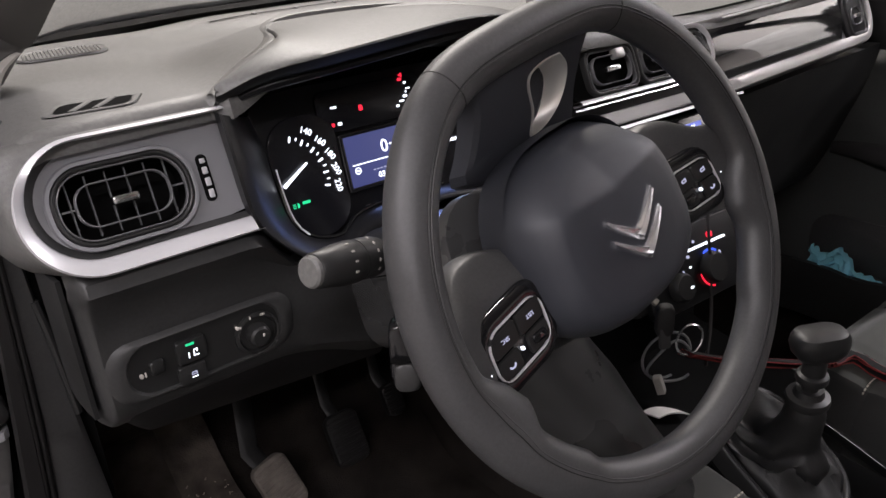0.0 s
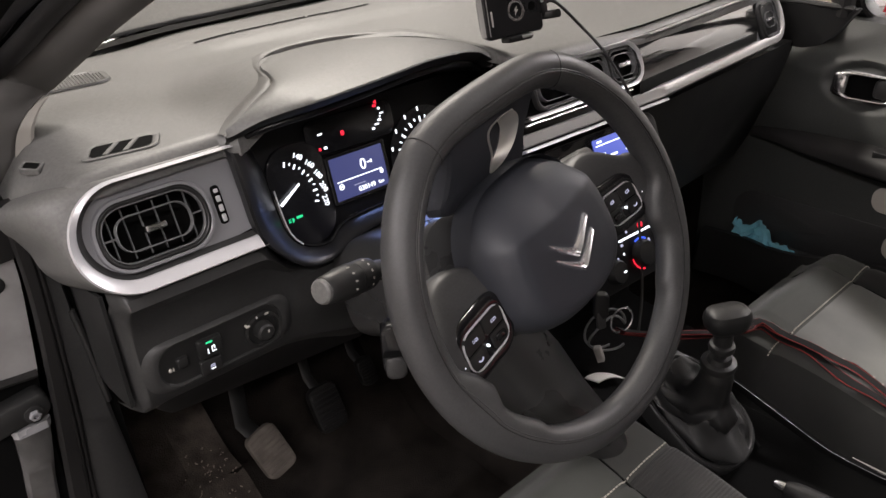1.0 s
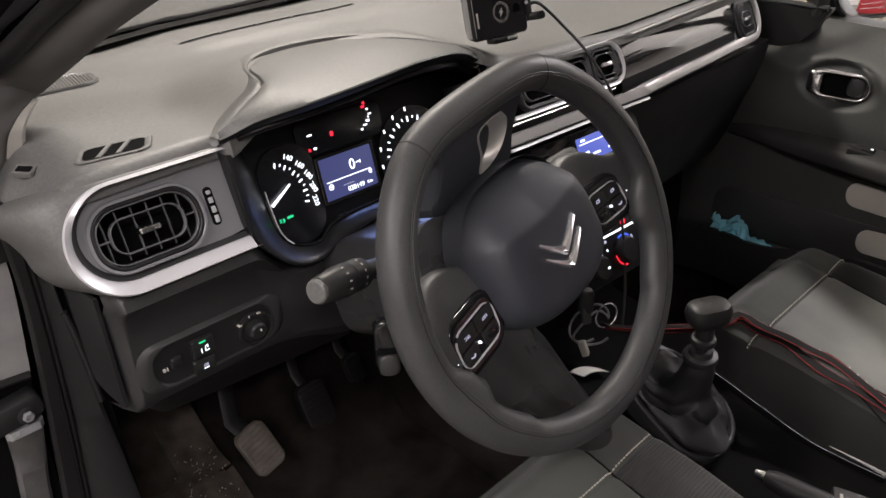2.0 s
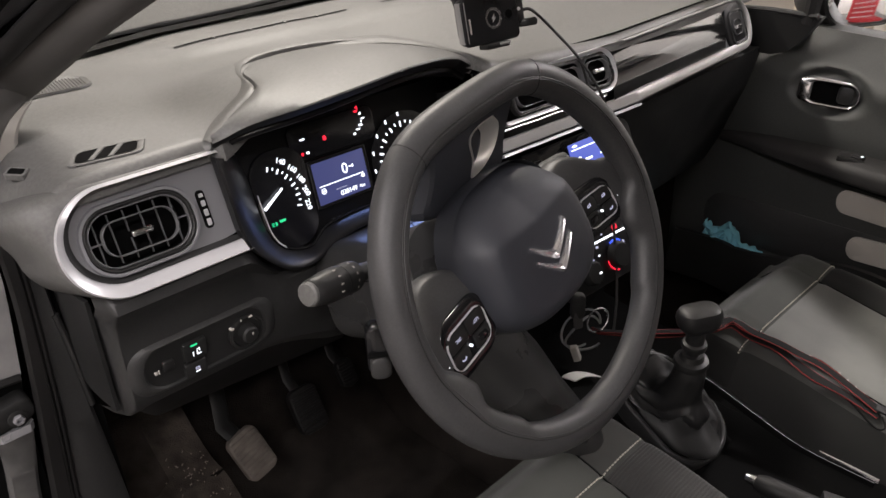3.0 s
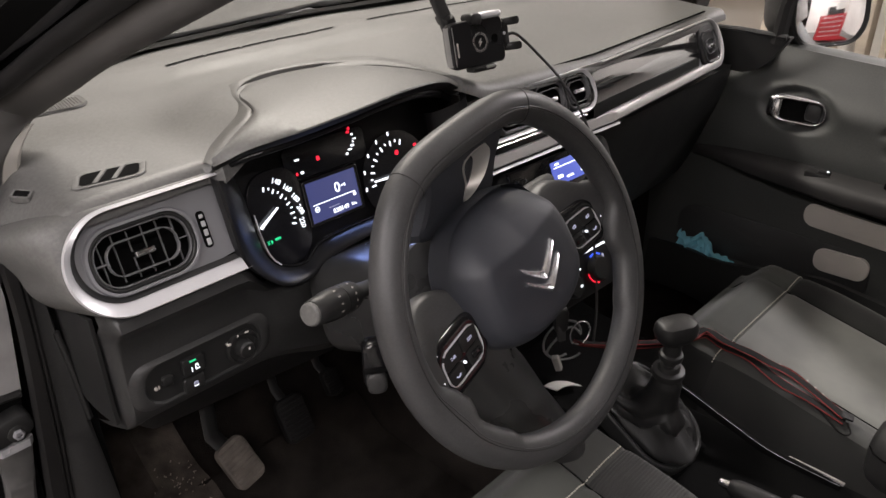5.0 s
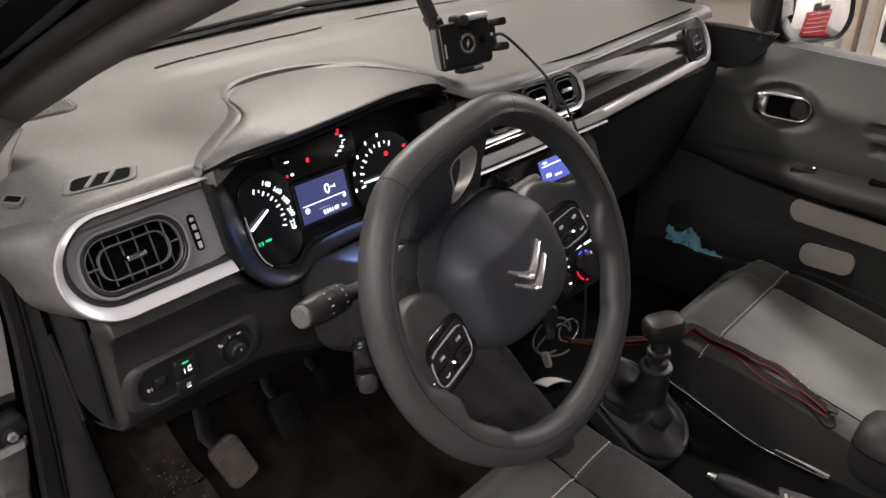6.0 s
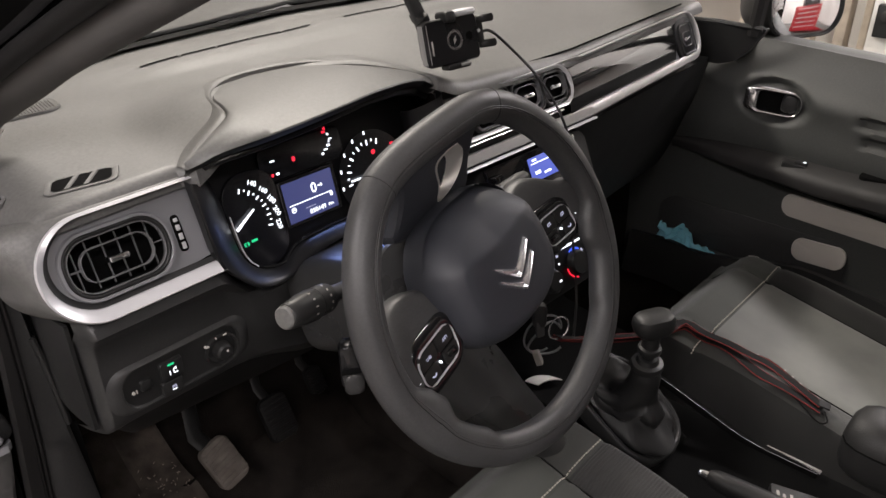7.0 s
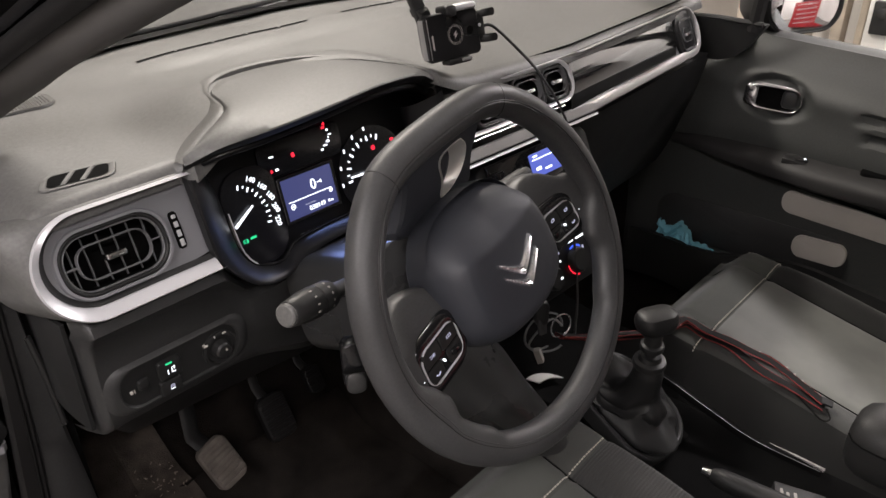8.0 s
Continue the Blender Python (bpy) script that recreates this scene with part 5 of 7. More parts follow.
def resample(poly, cx, cy, n=72):
    """An outline's places at even angles about a middle."""
    out = []
    for k in range(n):
        a = 2 * math.pi * k / n
        dx, dy, far = math.cos(a), math.sin(a), 0.0
        for (x0, y0), (x1, y1) in zip(poly, poly[1:] + poly[:1]):
            ex, ey = x1 - x0, y1 - y0
            den = dx * ey - dy * ex
            if abs(den) > 1e-12:
                t = ((x0 - cx) * ey - (y0 - cy) * ex) / den
                u = ((x0 - cx) * dy - (y0 - cy) * dx) / den
                if t > 0 and -1e-6 <= u <= 1 + 1e-6:
                    far = max(far, t)
        out.append((cx + dx * far, cy + dy * far))
    return out


fo, so = resample(FOOT, -0.018, -0.114), resample(SLOT, -0.018, -0.114)


def between(k):
    return [(a[0] + (b[0] - a[0]) * k, a[1] + (b[1] - a[1]) * k) for a, b in zip(fo, so)]


fs = part("foot_spoke", loft(B(), [foot_loop(fo, -0.024), foot_loop(fo, -0.004), foot_loop(between(0.06), 0.0), foot_loop(between(0.5), 0.0008), foot_loop(so, 0.0), foot_loop(so, -0.024)], ring=True), "boss", wheel, "dark lower spoke plate")
so_in, so_deep = resample(slot_at(0.92), -0.018, -0.114), [(0.0005 + (x - 0.0005) * 0.70, -0.116 + (y + 0.116) * 0.95) for x, y in resample(slot_at(0.88), -0.018, -0.114)]
part("metal_frame", loft(B(), [foot_loop(so, -0.002), foot_loop(so, 0.0016), foot_loop([(a[0] * 0.5 + b[0] * 0.5, a[1] * 0.5 + b[1] * 0.5) for a, b in zip(so, so_in)], 0.0024), foot_loop(so_in, 0.0006), foot_loop([(a[0] * 0.5 + b[0] * 0.5, a[1] * 0.5 + b[1] * 0.5) for a, b in zip(so_in, so_deep)], -0.0052), foot_loop(so_deep, -0.0105)]), "frame_metal", fs, "brushed metal frame of the spoke opening")
part("dark_backing", loft(B(), [foot_loop(so_deep, -0.0122), foot_loop([(-0.018, -0.114)] * len(so_deep), -0.0122)]), "boss", fs)


# badge: two chevrons
def chevron(y0):
    bm = B()
    for s in (-1, 1):
        loops = []
        for k in range(11):
            t = k / 10
            x, y = s * 0.0268 * t, y0 - 0.0212 * t ** 1.22
            w = 0.0056 * (1 - 0.52 * t)
            z = 0.0232 - 0.0006 * t
            loops.append([WH @ Vector((x + s * 0.3 * q, y + p, z + d)) for q, p, d in ((0, w, -0.002), (0, w * 0.92, 0.0018), (0, w * 0.25, 0.0046), (0, -w * 0.25, 0.0022), (0, -w * 0.7, 0.0038), (0, -w, 0.0016), (0, -w * 1.15, -0.002))])
        loft(bm, loops, cap0=True, cap1=True)
    return bm


badge = part("badge", chevron(0.0120), "badge", wheel, "chrome double chevron badge")
part("chevron", chevron(-0.0030), "badge", badge)

# ---- column and stalks ----
col = thing("steering_column", "dark plastic steering column shroud behind the wheel", "steering column", (0.006, 0.15, 0.94))
bm = B()
loops = []
for k, (d, w, h, cy) in enumerate(((-0.078, 0.140, 0.120, -0.006), (-0.083, 0.172, 0.140, -0.010), (-0.093, 0.180, 0.146, -0.014), (-0.13, 0.150, 0.132, -0.018), (-0.25, 0.128, 0.125, -0.02), (-0.30, 0.128, 0.125, -0.02))):
    loops.append(lift(rr(w, h, 0.035, 0, cy, 6), d, WC))
loft(bm, loops, cap0=True, cap1=True)
part("shroud", bm, "shroud", col)
LOW = [(0.905, -0.035, 0.084, 0.155), (0.87, -0.032, 0.100, 0.140), (0.83, -0.018, 0.122, 0.116), (0.78, 0.004, 0.156, 0.088), (0.73, 0.030, 0.176, 0.060), (0.68, 0.060, 0.204, 0.038), (0.635, 0.092, 0.226, 0.024), (0.60, 0.115, 0.234, 0.020)]
def nose_loop(z, xl, xr, y0):
    pts = []
    for k in range(48):
        a = 2 * math.pi * k / 48
        c, q = math.cos(a), math.sin(a)
        x = (xl + xr) / 2 + (xr - xl) / 2 * (abs(c) ** 0.9) * (1 if c > 0 else -1)
        y = 0.21 + (0.21 - y0 if q < 0 else 0.12) * (abs(q) ** 0.95) * (1 if q > 0 else -1)
        pts.append(Vector((x, y, z - 0.10 * (x - xl))))
    return pts


part("lower_cover", loft(B(), [nose_loop(*(ipol(k / 28, [(i / 7, LOW[i][j]) for i in range(8)]) for j in range(4))) for k in range(29)], cap0=True, cap1=True), "shroud", col, "smooth dark cover under the column")
part("shroud_seam", tube(B(), [WC @ Vector((-0.066, 0.01, -0.05)), WC @ Vector((-0.070, 0.006, -0.16)), WC @ Vector((-0.072, 0.004, -0.25))], 0.0008, 6), "void", col)

ind = thing("indicator_stalk", "dark grey indicator stalk with ribbed switch end", "stalk", (-0.10, 0.125, 0.985))
A0, A1 = Vector((-0.045, 0.150, 0.968)), Vector((-0.197, 0.112, 1.000))
ax = (A1 - A0).normalized()


def on_axis(p, z):
    q = z.to_track_quat("Z", "Y").to_matrix().to_4x4()
    return Matrix.Translation(p) @ q


am = on_axis(A0, ax) @ Matrix.Diagonal((0.9, 0.9, 1, 1))
L0 = (A1 - A0).length
part("arm", lathe(B(), am @ Matrix.Diagonal((1, 0.75, 1, 1)), [(0.010, 0.0), (0.0095, 0.04), (0.0100, 0.075), (0.0115, 0.088), (0.0145, 0.100)], 20), "black", ind)
en = part("switch_end", lathe(B(), am, [(0.0150, 0.098), (0.0162, 0.102), (0.0166, 0.112), (0.0162, 0.118)], 28), "black", ind)
en2 = part("rotary_end", lathe(B(), am, [(0.0160, 0.1185), (0.0170, 0.122), (0.0166, 0.136), (0.0150, 0.146), (0.0136, L0 - 0.003), (0.0125, L0 - 0.002)], 28), "black", ind)
part("end_button", lathe(B(), am, [(0.0122, L0 - 0.006), (0.0122, L0 + 0.001), (0.0105, L0 + 0.0025), (0.002, L0 + 0.003)], 24), "dash", en2, "grey end button")
TOW = am.to_3x3().inverted() @ Vector((-0.30, -0.48, 0.36))
TA = math.degrees(math.atan2(TOW.y, TOW.x))
for k in range(5):
    q = am @ pose(0, 0, 0, 0, 0, TA - 52 + 26 * k) @ pose(0.0164, 0, 0.108, 0, 90)
    part("marking", slab(B(), q, 0.0018, 0.0028, 0.0006, -0.001, 0.0004, 0.0002), "pocket", en)
for k in range(4):
    q = am @ pose(0, 0, 0, 0, 0, TA - 42 + 28 * k) @ pose(0.0167, 0, 0.131, 0, 90)
    part("marking", slab(B(), q, 0.0030, 0.0018, 0.0006, -0.002, 0.0006, 0.0002), "pocket", en2)

cru = thing("cruise_stalk", "dark short control stalk with grey end low on the column", "stalk", (-0.11, 0.12, 0.915))
part("arm", tube(B(), [(-0.04, 0.135, 0.930), (-0.09, 0.122, 0.918), (-0.120, 0.115, 0.912)], 0.010, 12), "black", cru)
part("housing", slab(B(), face_frame((-0.134, 0.103, 0.914), 10, -35), 0.024, 0.050, 0.009, -0.014, 0.005, 0.004), "pod_gloss", cru)
part("seam", slab(B(), face_frame((-0.1355, 0.1005, 0.912), 10, -35), 0.0225, 0.0016, 0.0004, -0.010, 0.0090, 0.0003), "void", cru)
part("end_pad", slab(B(), face_frame((-0.137, 0.098, 0.899), 10, -35), 0.020, 0.024, 0.007, -0.004, 0.008, 0.004), "dash_low", cru)

wip = thing("wiper_stalk", "dark wiper stalk beyond the wheel", "stalk", (0.12, 0.13, 1.0))
wa = on_axis(Vector((0.055, 0.140, 0.985)), Vector((0.145, -0.020, 0.038)).normalized())
part("arm", lathe(B(), wa, [(0.008, 0), (0.008, 0.05), (0.009, 0.060), (0.009, 0.064)], 16), "black", wip)
part("ring", lathe(B(), wa, [(0.0095, 0.066), (0.0102, 0.068), (0.0102, 0.076), (0.0095, 0.078)], 20), "dash_low", wip)
part("paddle", lathe(B(), wa @ Matrix.Diagonal((1.15, 0.7, 1, 1)), [(0.009, 0.079), (0.0095, 0.09), (0.0085, 0.112), (0.006, 0.120), (0.002, 0.122)], 20), "dash_low", wip)

# ignition key with ring
key = thing("ignition_key", "dark car key in the lock with a steel key ring", "key", (0.19, 0.1, 0.82))
part("key_head", slab(B(), face_frame((0.178, 0.098, 0.818), 0, -40), 0.018, 0.036, 0.007, -0.005, 0.005, 0.003), "seal", key)
part("key_blade", tube(B(), [(0.172, 0.105, 0.838), (0.150, 0.14, 0.868)], 0.004, 8), "steel", key)
part("ring", tube(B(), [Vector((0.205, 0.085, 0.790)) + Vector((0.014 * math.cos(a), -0.006 * math.cos(a), 0.018 * math.sin(a))) for a in (2 * math.pi * k / 20 for k in range(21))], 0.0013, 6), "chrome", key)
part("tag", slab(B(), face_frame((0.176, 0.095, 0.800), 10, -20), 0.012, 0.024, 0.003, -0.002, 0.002, 0.001), "rubber", key)

# ---- switch panel on the knee panel ----
SWP = face_frame((-0.216, 0.3015, 0.862), 0)
swp = thing("switch_panel", "black recessed switch panel with lit buttons and mirror knob", "switch panel", (-0.216, 0.30, 0.83))
def swo(s, d):
    # slanted outline: the upper edge rises to the right
    pts = []
    for x, y in rr(0.144 * s, 0.050 * s, 0.022, 0, 0, 7):
        pts.append(SWP @ Vector((x, y + 0.0 * x, d)))
    return pts
part("rim_roll", loft(B(), [swo(1.20, -0.001), swo(1.13, 0.0028), swo(1.05, 0.0046), swo(1.0, 0.0042), swo(0.975, 0.0010)]), "dash_low", swp, "rolled grey edge round the switches")
part("recess", loft(B(), [swo(0.985, 0.0006), swo(0.975, 0.0012), swo(0.90, 0.0010)], cap1=True), "black", swp)
def switch(x, z, w, h, marks, led=None):
    b = part("button", slab(B(), SWP, w, h, 0.003, 0, 0.006, 0.0015, x + 0.216, z - 0.862), "black", swp)
    for dx, dz, mw, mh, mat_ in marks:
        part("lit_icon", slab(B(), SWP, mw, mh, min(mw, mh) * 0.3, 0.005, 0.0064, 0.0002, x + 0.216 + dx, z - 0.862 + dz), mat_, b)
    if led:
        part("lit_icon", slab(B(), SWP, 0.0078, 0.0024, 0.0008, 0.005, 0.0064, 0.0002, x + 0.216 + led[0], z - 0.862 + led[1]), "lit_green", b)
    return b
switch(-0.231, 0.8665, 0.027, 0.023, [(-0.0035, -0.003, 0.0010, 0.0062, "lit_white"), (0.003, -0.0048, 0.0052, 0.0010, "lit_white"), (0.0012, -0.0022, 0.0011, 0.0045, "lit_white"), (0.0040, 0.0002, 0.0011, 0.0040, "lit_white"), (0.0026, 0.0010, 0.0034, 0.0010, "lit_white")], (-0.001, 0.0075))
switch(-0.234, 0.8435, 0.025, 0.019, [(0.001, 0.0024, 0.0036, 0.0010, "lit_dim"), (-0.0010, 0.0008, 0.0010, 0.0036, "lit_dim"), (0.0030, 0.0008, 0.0010, 0.0036, "lit_dim"), (0.001, 0.0002, 0.0026, 0.0009, "lit_dim"), (0.001, -0.0026, 0.0056, 0.0010, "lit_white")])
part("level_wheel", slab(B(), SWP, 0.013, 0.013, 0.003, 0, 0.005, 0.002, -0.046, 0.000), "black", swp)
part("pale_icon", slab(B(), SWP, 0.0034, 0.0040, 0.0015, 0.0005, 0.0030, 0.0003, -0.060, -0.004), "print", swp)
part("pale_icon", slab(B(), SWP, 0.0012, 0.0045, 0.0005, 0.0005, 0.0030, 0.0003, -0.0565, -0.004), "print", swp)
kn = part("mirror_knob", lathe(B(), SWP @ pose(0.047, -0.004, 0), [(0.0215, 0), (0.0215, 0.004), (0.018, 0.005), (0.0165, 0.002), (0.011, 0.002), (0.010, 0.012), (0.008, 0.014), (0.001, 0.0142)], 28), "black", swp)
part("knob_edge", tube(B(), [SWP @ Vector((0.047 + 0.0208 * math.cos(radians(a)), -0.004 + 0.0208 * math.sin(radians(a)), 0.0046)) for a in range(-100, 50, 10)], 0.0009, 8), "dash_low", kn)
part("knob_mark", slab(B(), SWP, 0.0022, 0.0035, 0.0008, 0.013, 0.0146, 0.0002, 0.049, -0.002), "print", kn)
for dx, dy, w, h in ((-0.017, 0.012, 0.0050, 0.0026), (-0.005, 0.018, 0.0018, 0.0032), (0.007, 0.018, 0.0052, 0.0024)):
    part("pale_icon", slab(B(), SWP, w, h, 0.001, 0.0005, 0.0052, 0.0003, 0.047 + dx, -0.004 + dy), "print", swp)

# ---- pedals ----
def pedal(name, label, x, z, w, h, arm, mat_, y=0.525):
    th = thing(name, label, "pedal", (x, y, z - h))
    m = face_frame((x, y, z), 30, 0) @ pose(0, 0, 0, 0, 0, 12 if mat_ == "pedal" else 0)
    pad = part("pad", slab(B(), m, w, h, 0.014, -0.014, 0.0, 0.004), mat_, th)
    for k in range(8):
        part("tread", slab(B(), m, w * 0.86, h * 0.062, 0.002, -0.002, 0.0034, 0.001, 0, h * (-0.38 + 0.108 * k)), mat_, pad)
    part("arm", tube(B(), [m @ Vector((0, h * 0.2, -0.012)), m @ Vector((-0.008, h * 0.75, -0.02)), Vector(arm)], 0.017 if mat_ == "pedal" else 0.010, 10, flat=0.35), "black", th)
    return th


pedal("clutch_pedal", "worn brown-grey rubber clutch pedal on a steel arm", -0.086, 0.468, 0.056, 0.084, (-0.085, 0.62, 0.66), "pedal")
pedal("brake_pedal", "dark rubber brake pedal", 0.036, 0.477, 0.056, 0.082, (0.03, 0.63, 0.68), "seal", 0.54)
pedal("accelerator_pedal", "dark narrow accelerator pedal", 0.136, 0.490, 0.034, 0.054, (0.130, 0.65, 0.68), "seal", 0.56)

# ---- centre console, gear lever, handbrake ----
con = thing("centre_console", "black plastic centre console with a chrome edged side strip", "centre console", (0.34, -0.1, 0.4))
# body and lever surround near black: shade between the seats put into colour
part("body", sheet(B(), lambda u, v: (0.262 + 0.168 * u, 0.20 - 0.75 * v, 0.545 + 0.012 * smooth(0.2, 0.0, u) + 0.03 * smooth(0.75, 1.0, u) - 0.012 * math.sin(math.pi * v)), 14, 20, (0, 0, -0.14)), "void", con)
part("lever_surround", sheet(B(), lambda u, v: (0.266 + 0.130 * u, -0.040 + 0.150 * v, 0.540 + 0.090 * v), 6, 6, (0, 0.006, -0.012)), "void", con, "sloping surround of the gear lever, blackened for the shade round it")
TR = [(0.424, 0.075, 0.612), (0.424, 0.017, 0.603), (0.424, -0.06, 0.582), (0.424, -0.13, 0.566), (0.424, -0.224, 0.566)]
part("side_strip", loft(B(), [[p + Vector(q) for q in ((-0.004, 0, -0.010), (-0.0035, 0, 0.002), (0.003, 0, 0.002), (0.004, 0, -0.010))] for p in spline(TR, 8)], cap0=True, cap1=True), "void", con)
part("chrome_edge", tube(B(), [p + Vector((-0.0045, 0, 0.0028)) for p in spline(TR, 8)], 0.0004, 6), "grey_satin", con)
part("chrome_end", tube(B(), [(0.424, -0.15, 0.573), (0.424, -0.20, 0.572), (0.424, -0.228, 0.570)], [0.0012, 0.0028, 0.0042], 8), "chrome", con)

gear = thing("gear_lever", "dark gear lever with glossy rounded knob and folded leather gaiter", "gear lever", (0.335, 0.02, 0.55))
gk = Matrix.Diagonal((1, 1, 1, 1)) @ pose(0.318, 0.004, 0.776) @ pose(0, 0, 0, 0, 0, 58) @ pose(0, 0, 0, -4, 0, 0) @ Matrix.Diagonal((0.9, 0.92, 0.95, 1))
part("knob", loft(B(), [lift(rr(w, h, min(w, h) * 0.42, 0, 0, 6), d, gk) for w, h, d in ((0.020, 0.022, -0.021), (0.035, 0.048, -0.017), (0.043, 0.061, -0.009), (0.046, 0.066, 0.001), (0.045, 0.064, 0.008), (0.040, 0.057, 0.0135), (0.028, 0.042, 0.0162), (0.004, 0.006, 0.0170))], cap0=True, cap1=True), "black", gear, "black glossy gear knob")
part("shaft", tube(B(), [(0.318, 0.004, 0.768), (0.322, 0.008, 0.70)], 0.0095, 14), "black", gear)
part("collar", lathe(B(), pose(0.3195, 0.006, 0.728) @ pose(0, 0, 0, 3, -4, 0), [(0.0120, -0.002), (0.0165, 0.000), (0.0172, 0.004), (0.0160, 0.008), (0.0125, 0.010), (0.0120, 0.030)], 24), "black", gear)
part("shaft_ring", lathe(B(), pose(0.3215, 0.0075, 0.698) @ pose(0, 0, 0, 3, -4, 0), [(0.0170, -0.004), (0.0225, -0.001), (0.0238, 0.004), (0.0225, 0.009), (0.0165, 0.011), (0.0140, 0.018)], 28), "black", gear)
GA = [(0.000, 0.0185, 0.0185, 0.694), (0.012, 0.0215, 0.0215, 0.686), (0.10, 0.0222, 0.0230, 0.672), (0.22, 0.0250, 0.0270, 0.652), (0.34, 0.0300, 0.0350, 0.634), (0.46, 0.0370, 0.0460, 0.616), (0.58, 0.0460, 0.0580, 0.600), (0.70, 0.0540, 0.0690, 0.586), (0.82, 0.0590, 0.0760, 0.574), (0.92, 0.0620, 0.0800, 0.564), (1.0, 0.0610, 0.0800, 0.556)]
loops = []
for t, ra, rb_, z in [[ipol(k / 40, [(g[0], g[i]) for g in GA]) for i in range(4)] for k in range(41)]:
    c = Vector((0.3225 + 0.0105 * t, 0.008 + 0.024 * smooth(0.0, 0.6, t), z))
    row = []
    for j in range(56):
        a = 2 * math.pi * j / 56
        fold = math.sin(math.pi * min(max((t - 0.25) / 0.75, 0), 1))
        w = math.sin(3 * a + 2.2 * math.sin(a) + 4.5 * t)
        crease = 1 - 1.7 * abs(w) ** 0.45 if abs(w) < 0.33 else 0.0
        f = 1 + fold * (0.12 * w - 0.22 * crease + 0.30 * (abs(math.sin(1.5 * a + 9.5 * t + 0.8 * math.sin(2 * a))) - 0.6) + 0.06 * math.sin(7 * a - 6 * t)) + 0.012 * math.sin(30 * t) * (1 - smooth(0.2, 0.45, t))
        dy = rb_ * f * math.sin(a)
        row.append(c + Vector((ra * f * math.cos(a), dy, 0.60 * max(0.0, c.y + dy + 0.046) * smooth(0.25, 0.95, t) + fold * 0.008 * math.sin(4 * a + 9 * t))))
    loops.append(row)
part("gaiter", loft(B(), loops), "leather", gear, "creased black leather gaiter")
gf = pose(0.332, 0.032, 0.600) @ pose(0, 0, 0, 31, 0, 0)
part("gaiter_frame", frame_ring(B(), gf, (0.138, 0.178, 0.058, 0, 0), (0.118, 0.156, 0.050, 0, 0), -0.02, 0.008, 0.005), "black", gear)
part("frame_edge", tube(B(), [gf @ Vector((x, y, 0.007)) for x, y in rr(0.132, 0.172, 0.055, 0, 0, 8)] + [gf @ Vector((*rr(0.132, 0.172, 0.055, 0, 0, 8)[0], 0.007))], 0.0009, 6), "black", gear)

hb = thing("handbrake", "grey grip handbrake lever with a chrome button", "handbrake", (0.32, -0.2, 0.56))
h0, h1 = Vector((0.304, -0.116, 0.578)), Vector((0.306, -0.36, 0.600))
part("grip", tube(B(), [h0 + (h1 - h0) * t for t in (0, 0.04, 0.1, 0.4, 0.7, 1)], [0.010, 0.0135, 0.0145, 0.0155, 0.0165, 0.0165], 16), "leather", hb)
part("button", tube(B(), [h0 + Vector((0, 0.014, -0.001)), h0 + Vector((0, 0.004, 0)), h0], [0.006, 0.0075, 0.0078], 14), "chrome", hb)
card = thing("packet", "small dark printed packet lying in the console", "packet", (0.36, -0.2, 0.57))
cm = pose(0.347, -0.224, 0.573) @ pose(0, 0, 0, 8, 4, 25)
part("body", slab(B(), cm, 0.045, 0.070, 0.003, -0.01, 0.0, 0.002), "black", card)
for k, (w, y) in enumerate(((0.028, 0.026), (0.020, 0.018), (0.026, 0.008))):
    part("label_bar", slab(B(), cm, w, 0.004, 0.001, -0.001, 0.0006, 0.0002, -0.004, y), "pocket", card)

# ---- seats ----
def seat_top(cx, front, z0, hm, hw, fall=0.045, deep=0.085):
    """Height of a cushion: hm is half the width of its middle panel."""
    def f(x, y):
        dx = abs(x - cx)
        z = z0 + 0.20 * (y - front + 0.08)
        z += 0.012 * smooth(hm, hm + 0.05, dx) * smooth(front - 0.05, front - 0.20, y)
        z -= deep * smooth(hm + fall, hw + 0.006, dx) ** 1.5
        z -= 0.060 * smooth(front - 0.075, front + 0.004, y) ** 1.8
        z -= 0.004 * math.exp(-((dx - hm) / 0.006) ** 2)
        z -= 0.004 * math.exp(-((y - (front - 0.11)) / 0.006) ** 2)
        return z
    return f


def patch(f, x0, x1, y0, y1, nx, ny):
    return sheet(B(), lambda u, v: (x0 + (x1 - x0) * u, y0 + (y1 - y0) * v, f(x0 + (x1 - x0) * u, y0 + (y1 - y0) * v)), nx, ny)


def stitches(f, pts, name, parent, step=0.0055):
    bm = B()
    p = along(pts, max(2, int(sum((Vector(b) - Vector(a)).length for a, b in zip(pts, pts[1:])) / step)))
    for a, b in zip(p, p[1:]):
        q = a.lerp(b, 0.22), a.lerp(b, 0.80)
        qs = [Vector((v.x, v.y, f(v.x, v.y) + 0.0016)) for v in q]
        tube(bm, qs, 0.0011, 5)
    return part(name, bm, "thread", parent, "pale contrast stitching", kind="stuff")


